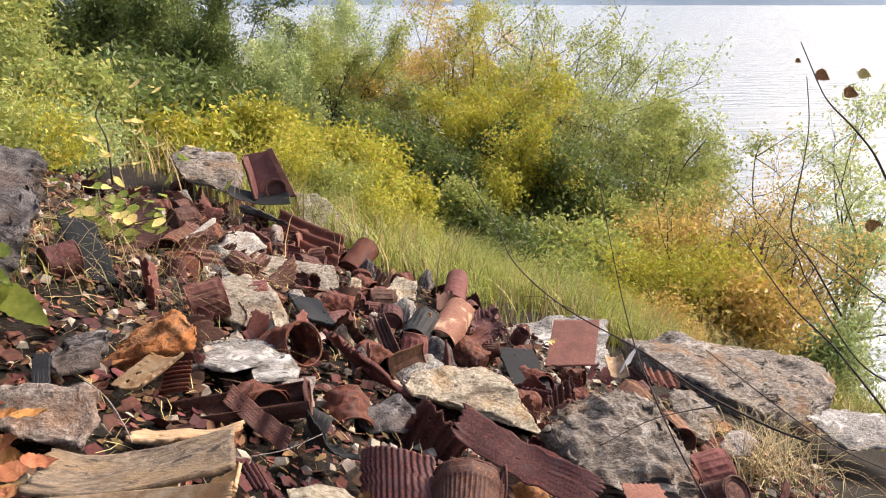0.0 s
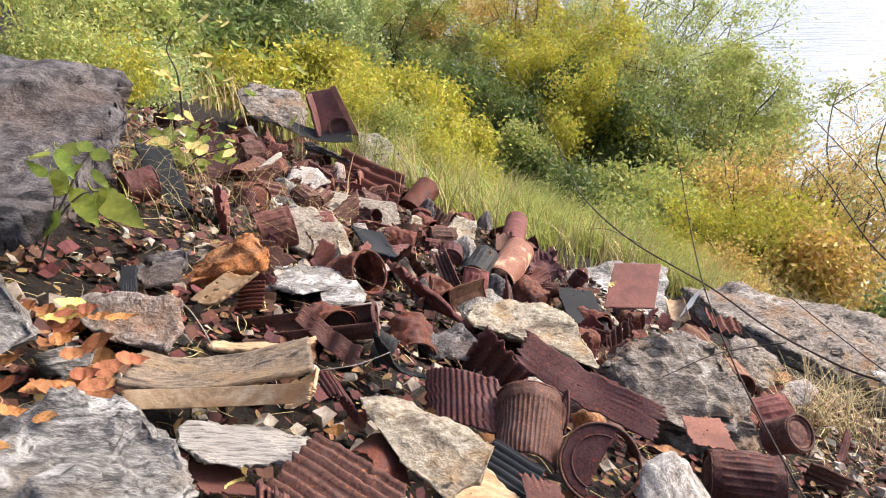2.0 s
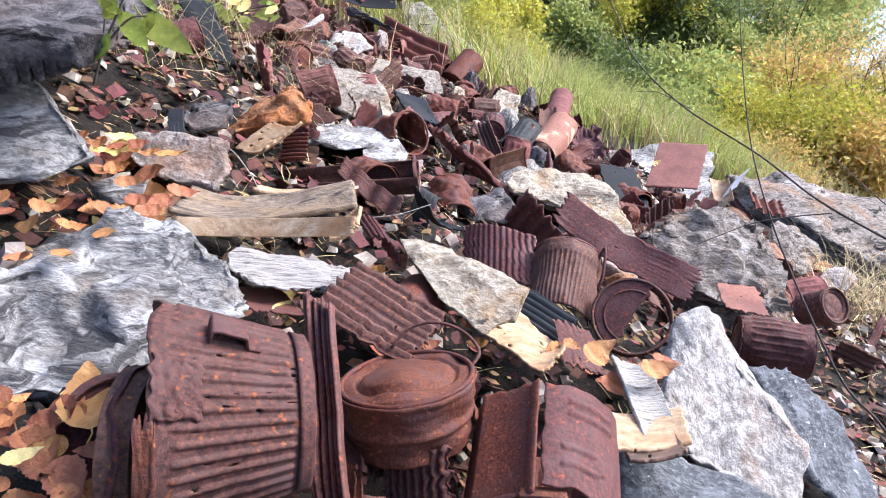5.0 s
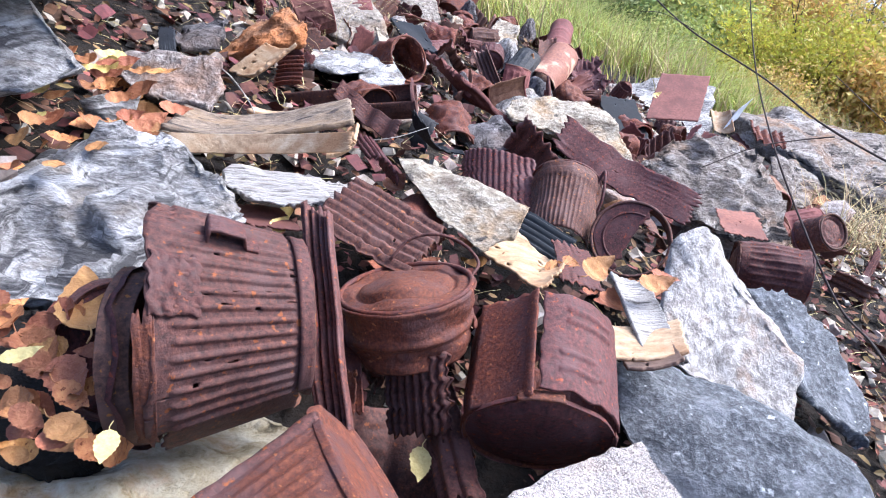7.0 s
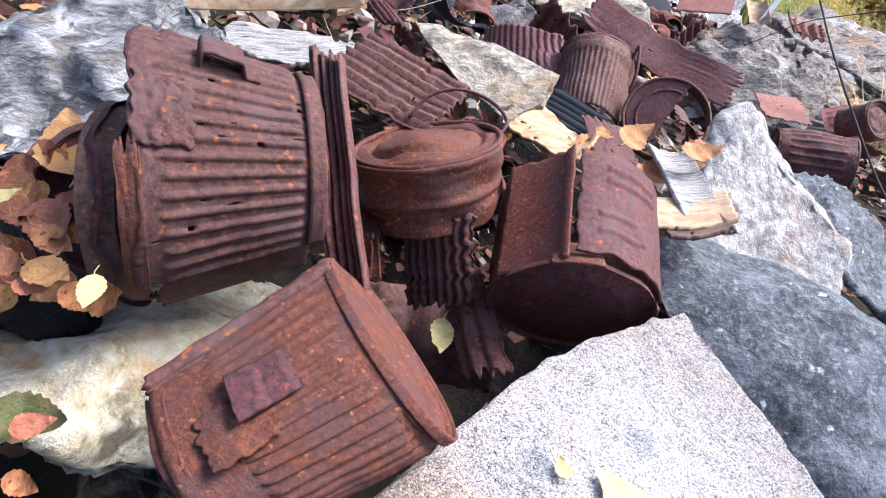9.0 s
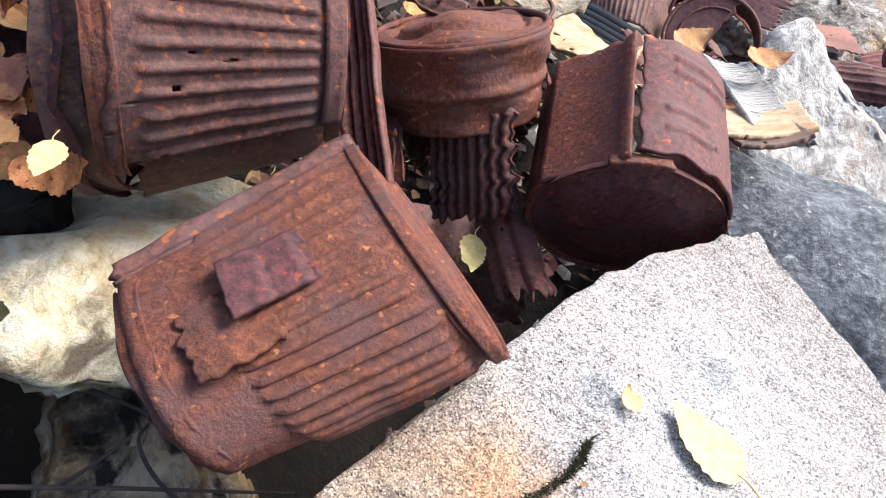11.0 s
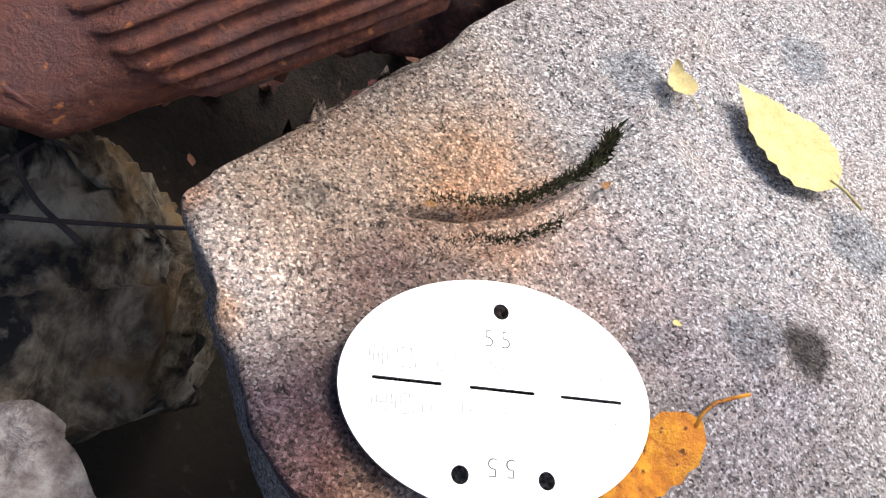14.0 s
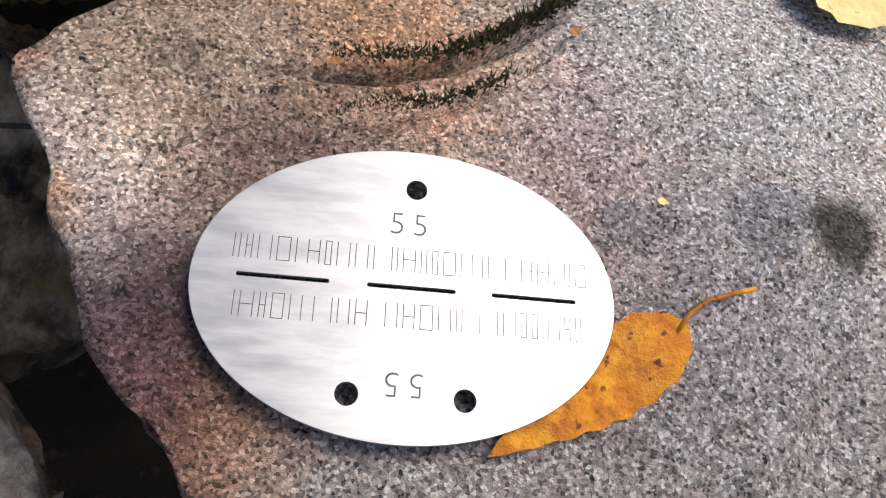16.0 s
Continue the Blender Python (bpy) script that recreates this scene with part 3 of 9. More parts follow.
def sheet(name, centre, u, v, label, mat, waves=0, wave=0.004, curl=0.0, twist=0.0, torn=0.12, thick=0.0016, seed=0, n=(44, 30), category="scrap sheet", group="rusty scrap sheets", ripple=0.004, along="u"):
    """A torn, bent piece of sheet: half widths u and v are vectors, waves run across u (or v), curl bends the edges up."""
    c, u, v = Vector(centre), Vector(u), Vector(v)
    w = u.cross(v).normalized()
    lu, lv = u.length, v.length
    bm = bmesh.new()
    rows = []
    for j in range(n[1] + 1):
        t = 2 * j / n[1] - 1
        row = []
        for i in range(n[0] + 1):
            s = 2 * i / n[0] - 1
            q = Vector((s * lu * 14, t * lv * 14, seed * 4.1))
            es = 1 - torn * (0.5 + 0.9 * noise.noise(Vector((t * 5, seed, 1 if s > 0 else 2))) + 0.3 * noise.noise(Vector((t * 11, seed, 3))))
            et = 1 - torn * (0.5 + 0.9 * noise.noise(Vector((s * 5, seed, 5 if t > 0 else 6))) + 0.3 * noise.noise(Vector((s * 11, seed, 7))))
            h = ripple * noise.noise(q) + ripple * 2.5 * noise.noise(q * 0.3)
            if waves:
                h += wave * math.sin(math.pi * waves * (s if along == "u" else t))
            a = s * es * curl
            uu = (math.sin(a) / curl) if curl else s * es
            h += lu * ((1 - math.cos(a)) / curl if curl else 0.0) + twist * s * t
            row.append(bm.verts.new(u * uu + v * (t * et) + w * h))
        rows.append(row)
    for j in range(n[1]):
        for i in range(n[0]):
            if torn > 0.05 and noise.noise(Vector((i * 0.21, j * 0.27, seed * 7.7))) > 0.68:
                continue
            bm.faces.new((rows[j][i], rows[j][i + 1], rows[j + 1][i + 1], rows[j + 1][i]))
    for lone in [x for x in bm.verts if not x.link_faces]:
        bm.verts.remove(lone)
    ob = part(name, bm, mat)
    ob.location = c
    thicken(ob, thick)
    return tagged(ob, label, category, group)


def leaf_mesh(name, mat, length=0.04, width=0.6, curl=0.3, stem=0.35, teeth=True, seed=0):
    """A birch-like leaf lying along y: toothed blade folded on its midrib, curled, with a stalk."""
    bm = bmesh.new()
    n = 16
    mid, left, right = [], [], []
    for i in range(n + 1):
        s = i / n
        w = width * 0.5 * length * (math.sin(math.pi * min(1, s ** 0.72)) ** 0.85) * (1.12 - 0.35 * s)
        if teeth:
            w *= 1 + (0.09 if i % 2 else -0.03)
        z = curl * length * (s - 0.4) ** 2 + 0.04 * length * noise.noise(Vector((s * 4, seed, 0)))
        y = length * s
        mid.append(bm.verts.new((0, y, z)))
        for side, row in ((-1, left), (1, right)):
            e = curl * 0.35 * w + 0.16 * length * curl * noise.noise(Vector((s * 5, seed + side, 2)))
            row.append((bm.verts.new((side * w * 0.55, y - 0.03 * length * (1 - s), z + e * 0.35)), bm.verts.new((side * w, y - 0.07 * length * (1 - s), z + e))))
    for i in range(n):
        for side, row in ((-1, left), (1, right)):
            for quad in ((mid[i], row[i][0], row[i + 1][0], mid[i + 1]), (row[i][0], row[i][1], row[i + 1][1], row[i + 1][0])):
                try:
                    bm.faces.new(quad if side < 0 else quad[::-1])
                except ValueError:
                    pass
    if stem:
        pts = [(0.1 * stem * length * math.sin(k), -stem * length * k / 4, curl * length * 0.16 + 0.1 * stem * length * (k / 4) ** 2) for k in range(5)]
        rod = tube(pts, [length * 0.012] * 5, 5)
        me = bpy.data.meshes.new("stalk")
        rod.to_mesh(me)
        rod.free()
        bm.from_mesh(me)
    bmesh.ops.remove_doubles(bm, verts=bm.verts, dist=length * 0.002)
    return mesh_of(name, bm, mat)


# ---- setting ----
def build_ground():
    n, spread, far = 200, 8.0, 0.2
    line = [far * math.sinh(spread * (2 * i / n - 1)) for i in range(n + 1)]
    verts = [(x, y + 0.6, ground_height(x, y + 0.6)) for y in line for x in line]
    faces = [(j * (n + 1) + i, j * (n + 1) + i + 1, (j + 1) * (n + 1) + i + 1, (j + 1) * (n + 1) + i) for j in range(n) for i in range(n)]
    tagged(new("ground", mesh_from("ground", verts, faces, SHADED_SOIL, True)), "dark brown soil of a steep lakeside slope, gap shade in its colour", "ground", kind="structure")
    lake = new("water", mesh_from("water", [(-1500, -600, 0), (2500, -600, 0), (2500, 2600, 0), (-1500, 2600, 0)], [(0, 1, 2, 3)], WATER))
    lake.location.z = -5.6
    tagged(lake, "pale grey rippled lake water, sky glare in its colour", "water", kind="structure")
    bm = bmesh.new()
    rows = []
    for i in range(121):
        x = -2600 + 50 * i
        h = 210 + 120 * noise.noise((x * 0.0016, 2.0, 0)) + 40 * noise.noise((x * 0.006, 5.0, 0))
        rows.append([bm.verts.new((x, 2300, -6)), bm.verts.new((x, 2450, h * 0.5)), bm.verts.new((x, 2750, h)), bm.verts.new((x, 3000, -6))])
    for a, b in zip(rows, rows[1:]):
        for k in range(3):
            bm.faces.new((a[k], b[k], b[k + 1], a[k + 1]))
    tagged(part("backdrop", bm, HAZED_HILL), "blue wooded hills on the far shore, haze in their colour", "hills", kind="structure")


def bush(name, base, height, spread, mat, label, leaves=9000, leaf=0.033, limbs=7, seed=0, lean=(0, 0), category="bush", group="lakeside bushes", clump=0.105, bare=0.0):
    """A shrub of several tapered stems that fork, with leaves in clumps about the outer twigs."""
    rng = np.random.default_rng(seed)
    leaves = int(leaves * 1.3)
    ob = thing(name, label, category, group)
    ob.location = base
    wood = bmesh.new()
    tips = []

    def grow(start, way, length, radius, depth):
        pts, p, d = [start], Vector(start), Vector(way).normalized()
        for _ in range(5):
            d = (d + Vector(rng.normal(0, 0.13, 3)) + Vector((0, 0, 0.06))).normalized()
            p = p + d * length / 5
            pts.append(p.copy())
        rod = tube(pts, [radius * (1 - 0.13 * k) for k in range(6)], 5)
        me = bpy.data.meshes.new("limb")
        rod.to_mesh(me)
        rod.free()
        wood.from_mesh(me)
        bpy.data.meshes.remove(me)
        for k in range(2, 6):
            tips.append((pts[k], depth))
        if depth < 3:
            for k in range(int(rng.integers(2, 4))):
                at = pts[int(rng.integers(2, 6))]
                side = Vector(rng.normal(0, 1, 3))
                grow(at, d * 0.8 + side * 0.55 + Vector((0, 0, 0.15)), length * rng.uniform(0.45, 0.72), radius * 0.5, depth + 1)

    for k in range(limbs):
        a = 2 * math.pi * k / limbs + rng.uniform(-0.4, 0.4)
        out = spread / height * rng.uniform(0.15, 0.8)
        grow(Vector((0.06 * math.cos(a), 0.06 * math.sin(a), 0)), (out * math.cos(a) + lean[0], out * math.sin(a) + lean[1], 1), height * rng.uniform(0.38, 0.6), 0.010 * height ** 0.8, 0)
    part("stem_frame", wood, LIMB, ob)
    pts = np.array([tuple(p) for p, d in tips if d >= 1])
    top = max(pts[:, 2].max(), 0.1)
    heads = pts[rng.permutation(len(pts))[:max(12, int(len(pts) * 0.34))]]
    pick = heads[rng.integers(0, len(heads), leaves)]
    pos = pick + rng.normal(0, clump, (leaves, 3))
    keep = rng.random(leaves) > bare * (pos[:, 2] / top)
    pos = pos[keep & (pos[:, 2] > 0.05)]
    n = len(pos)
    a = rng.normal(0, 1, (n, 3))
    a /= np.linalg.norm(a, axis=1)[:, None]
    b = np.cross(a, rng.normal(0, 1, (n, 3)))
    b /= np.linalg.norm(b, axis=1)[:, None]
    s = (leaf * rng.uniform(0.6, 1.25, n))[:, None]
    c = np.cross(a, b) * s * 0.12
    verts = np.stack([pos - a * s, pos + b * s * 0.42 + c, pos + a * s, pos - b * s * 0.42 + c], 1).reshape(-1, 3)
    faces = np.arange(n * 4).reshape(-1, 4)
    crown = new("crown", mesh_from("crown", verts.tolist(), faces.tolist(), mat))
    crown.parent = ob
    size = height / (top + clump)
    ob.scale = (size, size, size)
    return ob


def grass(name, spots, count, height, mat, label, seed=0, spread=0.25, droop=0.5, width=0.0025):
    """Tufts of bent blades about the spots (x, y)."""
    rng = np.random.default_rng(seed)
    verts, faces = [], []
    for k in range(count):
        x, y = spots[k % len(spots)]
        x, y = x + rng.normal(0, spread), y + rng.normal(0, spread)
        z = ground_height(x, y) - 0.01
        a, h = rng.uniform(0, 2 * math.pi), height * rng.uniform(0.45, 1.15)
        d = np.array([math.cos(a), math.sin(a), 0.0])
        side = np.array([-d[1], d[0], 0.0]) * width
        bend = droop * rng.uniform(0.3, 1.3)
        base = len(verts)
        for i in range(5):
            s = i / 4
            p = np.array([x, y, z]) + d * (h * bend * s * s) + np.array([0, 0, h * (s - 0.42 * bend * s * s * s)])
            w = side * (1 - s * 0.85)
            verts += [tuple(p - w), tuple(p + w)]
        faces += [(base + 2 * i, base + 2 * i + 1, base + 2 * i + 3, base + 2 * i + 2) for i in range(4)]
    tagged(new(name, mesh_from(name, verts, faces, mat)), label, "grass", kind="stuff")


def moss(name, run, count, spread, height, label, seed):
    """Fine upright moss shoots along a run of points."""
    rng = np.random.default_rng(seed)
    line = smooth_run(run, 8)
    verts, faces = [], []
    for _ in range(count):
        s = rng.random() ** 0.7
        p = line[min(len(line) - 1, int(s * len(line)))] + Vector(rng.normal(0, spread, 3)) * Vector((1, 1, 0.2)).length * 0.6
        d = Vector(rng.normal(0, 0.5, 3)) + Vector((0.3, 0, 1))
        h = height * rng.uniform(0.4, 1.0) * (0.45 + 0.7 * s)
        side = d.orthogonal().normalized() * h * 0.16
        base = len(verts)
        verts += [tuple(p - side), tuple(p + side), tuple(p + d.normalized() * h)]
        faces.append((base, base + 1, base + 2))
    tagged(new(name, mesh_from(name, verts, faces, MOSS)), label, "moss", kind="stuff")


def scatter_flat(name, count, size, mat, label, category, seed, shape="leaf", near=0.42, inside=0.0):
    """Loose litter strewn over the scree: small curled leaves, bent flakes or chips, joined."""
    rng = np.random.default_rng(seed)
    verts, faces = [], []
    while count:
        y = -0.1 + 3.6 * rng.random() ** 1.5
        x = rng.uniform(-0.55 - 0.4 * y, 0.5 + 0.42 * y)
        if inside:
            x, y = rng.uniform(-inside, inside), 0.25 + rng.uniform(-inside, inside)
        if not in_pile(x, y) or (x + 0.02) ** 2 + (y - 0.1) ** 2 < near ** 2:
            continue
        count -= 1
        p = Vector((x, y, ground_height(x, y) + rng.uniform(0.0, 0.03)))
        tip = Vector((0.4 + rng.normal(0, 0.45), 0.28 + rng.normal(0, 0.45), 1)).normalized()
        m = frame_of(p, p + tip) @ pose(0, 0, 0, 0, 0, rng.uniform(0, 360))
        s = size * rng.uniform(0.4, 1.1) * (0.75 + 0.25 * min(y, 2.0))
        base = len(verts)
        if shape == "leaf":
            c = rng.uniform(-0.1, 0.35)
            local = [(0, -1, 0.3 * c), (0.55, -0.3, c), (0.4, 0.45, c), (0, 1, 0.5 * c), (-0.42, 0.4, c), (-0.55, -0.35, c), (0, 0, 0)]
            tris = [(0, 1, 6), (1, 2, 6), (2, 3, 6), (3, 4, 6), (4, 5, 6), (5, 0, 6)]
        elif shape == "stick":
            c = rng.uniform(-0.25, 0.25)
            local = [(-0.028, -1, 0.3), (0.028, -1, 0.3), (0.028 + c, 0, 0.38), (-0.028 + c, 0, 0.38), (0.02, 1, 0.3), (-0.02, 1, 0.3)]
            tris = [(0, 1, 2, 3), (3, 2, 4, 5)]
        elif shape == "flake":
            c = rng.uniform(-0.3, 0.5)
            local = [(-1, -0.7 * rng.uniform(0.6, 1), c), (0, -0.8, 0), (1, -0.6 * rng.uniform(0.5, 1.2), c), (0.9, 0.6, c), (0.1, 0.8 * rng.uniform(0.5, 1.2), 0), (-0.9, 0.7, c), (-1, -0.7, c - 0.06), (0, -0.8, -0.06), (1, -0.6, c - 0.06)]
            tris = [(0, 1, 4, 5), (1, 2, 3, 4), (6, 7, 1, 0), (7, 8, 2, 1)]
        else:
            local = [tuple(Vector(q) * rng.uniform(0.6, 1.15)) for q in ((-1, -0.7, -0.5), (1, -0.8, -0.5), (0.9, 0.8, -0.5), (-0.8, 0.9, -0.5), (-0.7, -0.5, 0.5), (0.6, -0.6, 0.6), (0.7, 0.5, 0.4), (-0.6, 0.6, 0.5))]
            tris = [(4, 5, 6, 7), (0, 1, 5, 4), (1, 2, 6, 5), (2, 3, 7, 6), (3, 0, 4, 7)]
        verts += [tuple(m @ (Vector(q) * s)) for q in local]
        faces += [tuple(base + i for i in f) for f in tris]
    tagged(new(name, mesh_from(name, verts, faces, mat)), label, category, kind="stuff")


build_ground()
scatter_flat("leaf_litter", 9500, 0.0115, LITTER, "brown and tan fallen leaves strewn over the scree", "leaf litter", 1)
scatter_flat("rust_flakes", 3600, 0.016, FLAKES, "small flakes of rusted tin among the stones", "scrap", 2, "flake")
scatter_flat("straw_litter", 3600, 0.024, GRASS_DRY, "dry straw and needles strewn over the scree", "straw litter", 6, "stick")
scatter_flat("stone_chips", 1200, 0.017, CHIPS, "small broken stone chips of the scree", "gravel", 3, "chip")
scatter_flat("near_rust_flakes", 240, 0.016, FLAKES, "small flakes of rusted tin between the near stones", "scrap", 4, "flake", 0.24, 0.42)
scatter_flat("near_leaf_litter", 200, 0.014, LITTER, "brown leaf litter between the near stones", "leaf litter", 5, "leaf", 0.24, 0.42)


# ---- lakeside bushes ----
bush("bush", (-3.411, 10.232, -1.567), 2.60, 2.2, CROWN_DEEP, "leafy green willow bush on the slope", seed=240, leaves=30000)
bush("bush", (-2.524, 11.228, -2.200), 3.06, 2.2, CROWN_LIGHT, "grey-green willow bush on the slope", seed=320, leaves=30000)
bush("bush", (-4.464, 9.265, -0.875), 2.17, 2, CROWN_DEEP, "dark green leafy bush up the slope", seed=720, leaves=24000)
bush("bush", (-4.562, 7.522, -0.347), 1.19, 1.6, CROWN_GREEN, "yellowing bush up the slope", seed=660, leaves=16000)
bush("bush", (-1.651, 12.693, -2.960), 3.46, 1.9, CROWN_GREEN, "green willow bush with yellowing leaves", seed=275, leaves=26000)
bush("birch", (-0.247, 13.969, -3.879), 5.02, 1.7, CROWN_GOLD, "small birch with golden autumn leaves", seed=260, leaves=20000, category='tree', bare=0.2)
bush("bush", (0.327, 9.323, -2.807), 2.74, 1.5, CROWN_YELLOW, "yellow-green bush with fine leaves", seed=900, leaves=26000)
bush("birch", (1.193, 13.902, -4.436), 5.38, 1.8, CROWN_LIGHT, "slender birch with thin grey-green leaves", seed=260, leaves=16000, category='tree', bare=0.45)
bush("bush", (2.135, 13.206, -4.618), 5.08, 1.4, CROWN_LIGHT, "thin willow with half-bare grey twigs", seed=10, leaves=9000, bare=0.5)
bush("bush", (2.314, 11.536, -4.222), 4.44, 0.85, CROWN_GREEN, "upright green willow bush by the water", seed=390, leaves=14000, bare=0.2)
bush("bush", (3.532, 11.352, -4.657), 4.34, 0.55, CROWN_GREEN, "narrow upright willow bush by the water", seed=435, leaves=20000)
bush("bush", (3.288, 10.579, -4.344), 3.32, 0.6, CROWN_GREEN, "upright willow bush by the shore", seed=460, leaves=16000)
bush("bush", (1.183, 8.542, -2.931), 2.13, 1.5, CROWN_DEEP, "dense green bush below the grass edge", seed=930, leaves=28000)
bush("bush", (0.544, 8.143, -2.564), 2.14, 1.2, CROWN_YELLOW, "bright yellow-green bush on the slope", seed=250, leaves=22000)
bush("bush", (1.936, 7.793, -3.022), 1.58, 0.9, CROWN_GREEN, "low green bush by the shore", seed=960, leaves=20000)
bush("bush", (1.572, 6.865, -2.617), 0.94, 0.7, CROWN_YELLOW, "low bright yellow shrub", seed=830, leaves=9000)
bush("bush", (-0.405, 8.081, -2.167), 1.56, 1.2, CROWN_DEEP, "green bush behind the tall grass", seed=230, leaves=24000)
bush("bush", (3.120, 7.528, -3.422), 2.75, 0.6, CROWN_GOLD, "sparse shrub with small golden leaves", seed=385, leaves=4500, bare=0.5)
bush("bush", (2.358, 6.729, -2.893), 1.43, 0.8, CROWN_GOLD, "low golden shrub by the shore", seed=850, leaves=10000)
bush("bush", (2.537, 6.276, -2.838), 1.29, 0.7, CROWN_YELLOW, "low yellow shrub by the shore", seed=310, leaves=8000)
bush("bush", (4.662, 7.711, -4.090), 3.95, 0.9, CROWN_LIGHT, "grey-green willow by the water", seed=110, leaves=12000, bare=0.3)
bush("bush", (3.654, 7.306, -3.573), 2.25, 0.7, CROWN_GOLD, "thin golden shrub on the bank", seed=130, leaves=5000, bare=0.3)
bush("bush", (3.853, 6.404, -3.400), 1.00, 0.7, CROWN_LIGHT, "low grey-green shrub on the bank", seed=920, leaves=7000)
bush("bush", (-0.946, 6.524, -1.514), 1.00, 0.9, CROWN_YELLOW, "low yellow-green shrub beyond the scree", seed=415, leaves=20000)
bush("bush", (-1.794, 7.107, -1.339), 0.98, 1, CROWN_YELLOW, "low yellow-green shrub on the slope", seed=390, leaves=20000)
bush("bush", (-2.396, 7.673, -1.256), 1.00, 1, CROWN_DEEP, "low green shrub on the slope", seed=800, leaves=18000)
bush("bush", (-2.534, 6.184, -0.784), 0.82, 1, CROWN_DEEP, "dull green shrub on the slope", seed=860, leaves=16000)
bush("bush", (-2.586, 5.154, -0.475), 0.58, 0.8, CROWN_GREEN, "yellowing shrub above the boulder", seed=20, leaves=14000)
bush("bush", (-3.310, 12.446, -2.227), 3.55, 2, CROWN_DEEP, "tall green willow up the slope", seed=850, leaves=20000)
bush("bush", (-2.214, 13.335, -2.914), 3.75, 1.8, CROWN_LIGHT, "tall grey-green willow up the slope", seed=890, leaves=18000)
bush("bush", (-4.600, 11.418, -1.423), 2.83, 2, CROWN_DEEP, "tall dense willow up the slope", seed=500, leaves=20000)
bush("birch", (0.455, 13.431, -4.009), 5.12, 1.8, CROWN_YELLOW, "tall yellowing birch by the water", seed=750, leaves=18000, category='tree')
bush("bush", (2.145, 12.740, -4.491), 5.13, 1, CROWN_GREEN, "tall green willow by the water", seed=60, leaves=12000)
bush("bush", (-0.592, 5.065, -1.247), 0.49, 0.45, CROWN_YELLOW, "small yellow-green shrub at the edge of the heap", seed=810, leaves=7000, leaf=0.02)
bush("bush", (-0.886, 4.948, -1.097), 0.61, 0.5, CROWN_GREEN, "small green shrub at the edge of the heap", seed=190, leaves=8000, leaf=0.02)
bush("bush", (-1.202, 4.993, -0.983), 0.63, 0.5, CROWN_YELLOW, "small yellow-green shrub above the heap", seed=595, leaves=8000, leaf=0.02)
bush("bush", (-0.239, 5.368, -1.473), 0.36, 0.45, CROWN_YELLOW, "small yellow-green shrub in the grass", seed=500, leaves=6000, leaf=0.02)
bush("bush", (1.311, 5.210, -2.049), 0.48, 0.45, CROWN_YELLOW, "small yellow shrub in the grass", seed=60, leaves=6000, leaf=0.02)
bush("bush", (0.945, 5.441, -1.967), 0.45, 0.5, CROWN_GREEN, "small green shrub in the grass", seed=400, leaves=7000, leaf=0.02)
bush("bush", (1.798, 5.181, -2.236), 0.58, 0.45, CROWN_GOLD, "small golden shrub in the grass", seed=850, leaves=5000, leaf=0.02)
bush("bush", (-0.493, 5.891, -1.518), 0.70, 0.6, CROWN_YELLOW, "low yellow-green shrub by the grass", seed=60, leaves=11000)
bush("bush", (0.084, 6.463, -1.909), 0.91, 0.8, CROWN_GREEN, "low green shrub by the grass", seed=910, leaves=14000)
bush("bush", (0.587, 6.168, -2.028), 0.78, 0.7, CROWN_DEEP, "low dark green shrub by the grass", seed=670, leaves=12000)
bush("bush", (1.127, 6.310, -2.284), 0.84, 0.8, CROWN_GREEN, "low green shrub on the bank", seed=400, leaves=14000)
bush("bush", (1.852, 6.003, -2.488), 0.77, 0.6, CROWN_YELLOW, "low yellowing shrub on the bank", seed=520, leaves=9000)
bush("bush", (2.677, 5.816, -2.765), 1.11, 0.5, CROWN_GOLD, "small golden shrub on the bank", seed=780, leaves=5000)
bush("bush", (-1.196, 6.167, -1.314), 0.68, 0.6, CROWN_YELLOW, "low yellow-green shrub above the heap", seed=30, leaves=10000)
bush("bush", (-1.990, 5.239, -0.737), 0.48, 0.6, CROWN_YELLOW, "low yellowing shrub above the heap", seed=300, leaves=9000)
bush("bush", (-1.775, 2.929, -0.176), 0.28, 0.35, CROWN_YELLOW, "small yellowing shrub behind the boulder", seed=260, leaves=7000, leaf=0.016)
bush("bush", (-1.735, 2.653, -0.115), 0.33, 0.4, CROWN_GREEN, "small green shrub behind the boulder", seed=730, leaves=7000, leaf=0.016)
bush("bush", (-1.812, 3.426, -0.300), 0.31, 0.4, CROWN_LIGHT, "small pale shrub behind the boulder", seed=970, leaves=7000, leaf=0.016)
bush("bush", (-2.743, 4.801, -0.313), 0.63, 0.8, CROWN_GREEN, "green shrub above the boulder", seed=270, leaves=14000)
bush("birch", (3.0634, 6.6000, -3.0994), 2.57, 0.67, CROWN_GOLD, "sparse golden birch sapling before the water", seed=41, leaves=4000, leaf=0.020, bare=0.35, category='tree')
bush("bush", (2.4809, 6.4000, -2.8104), 1.72, 0.51, CROWN_GOLD, "orange-yellow shrub on the bank", seed=42, leaves=3500, leaf=0.020, bare=0.20)
bush("bush", (2.0018, 5.8000, -2.4507), 1.16, 0.46, CROWN_YELLOW, "bright yellow shrub on the bank", seed=43, leaves=8000, leaf=0.020, bare=0.10)


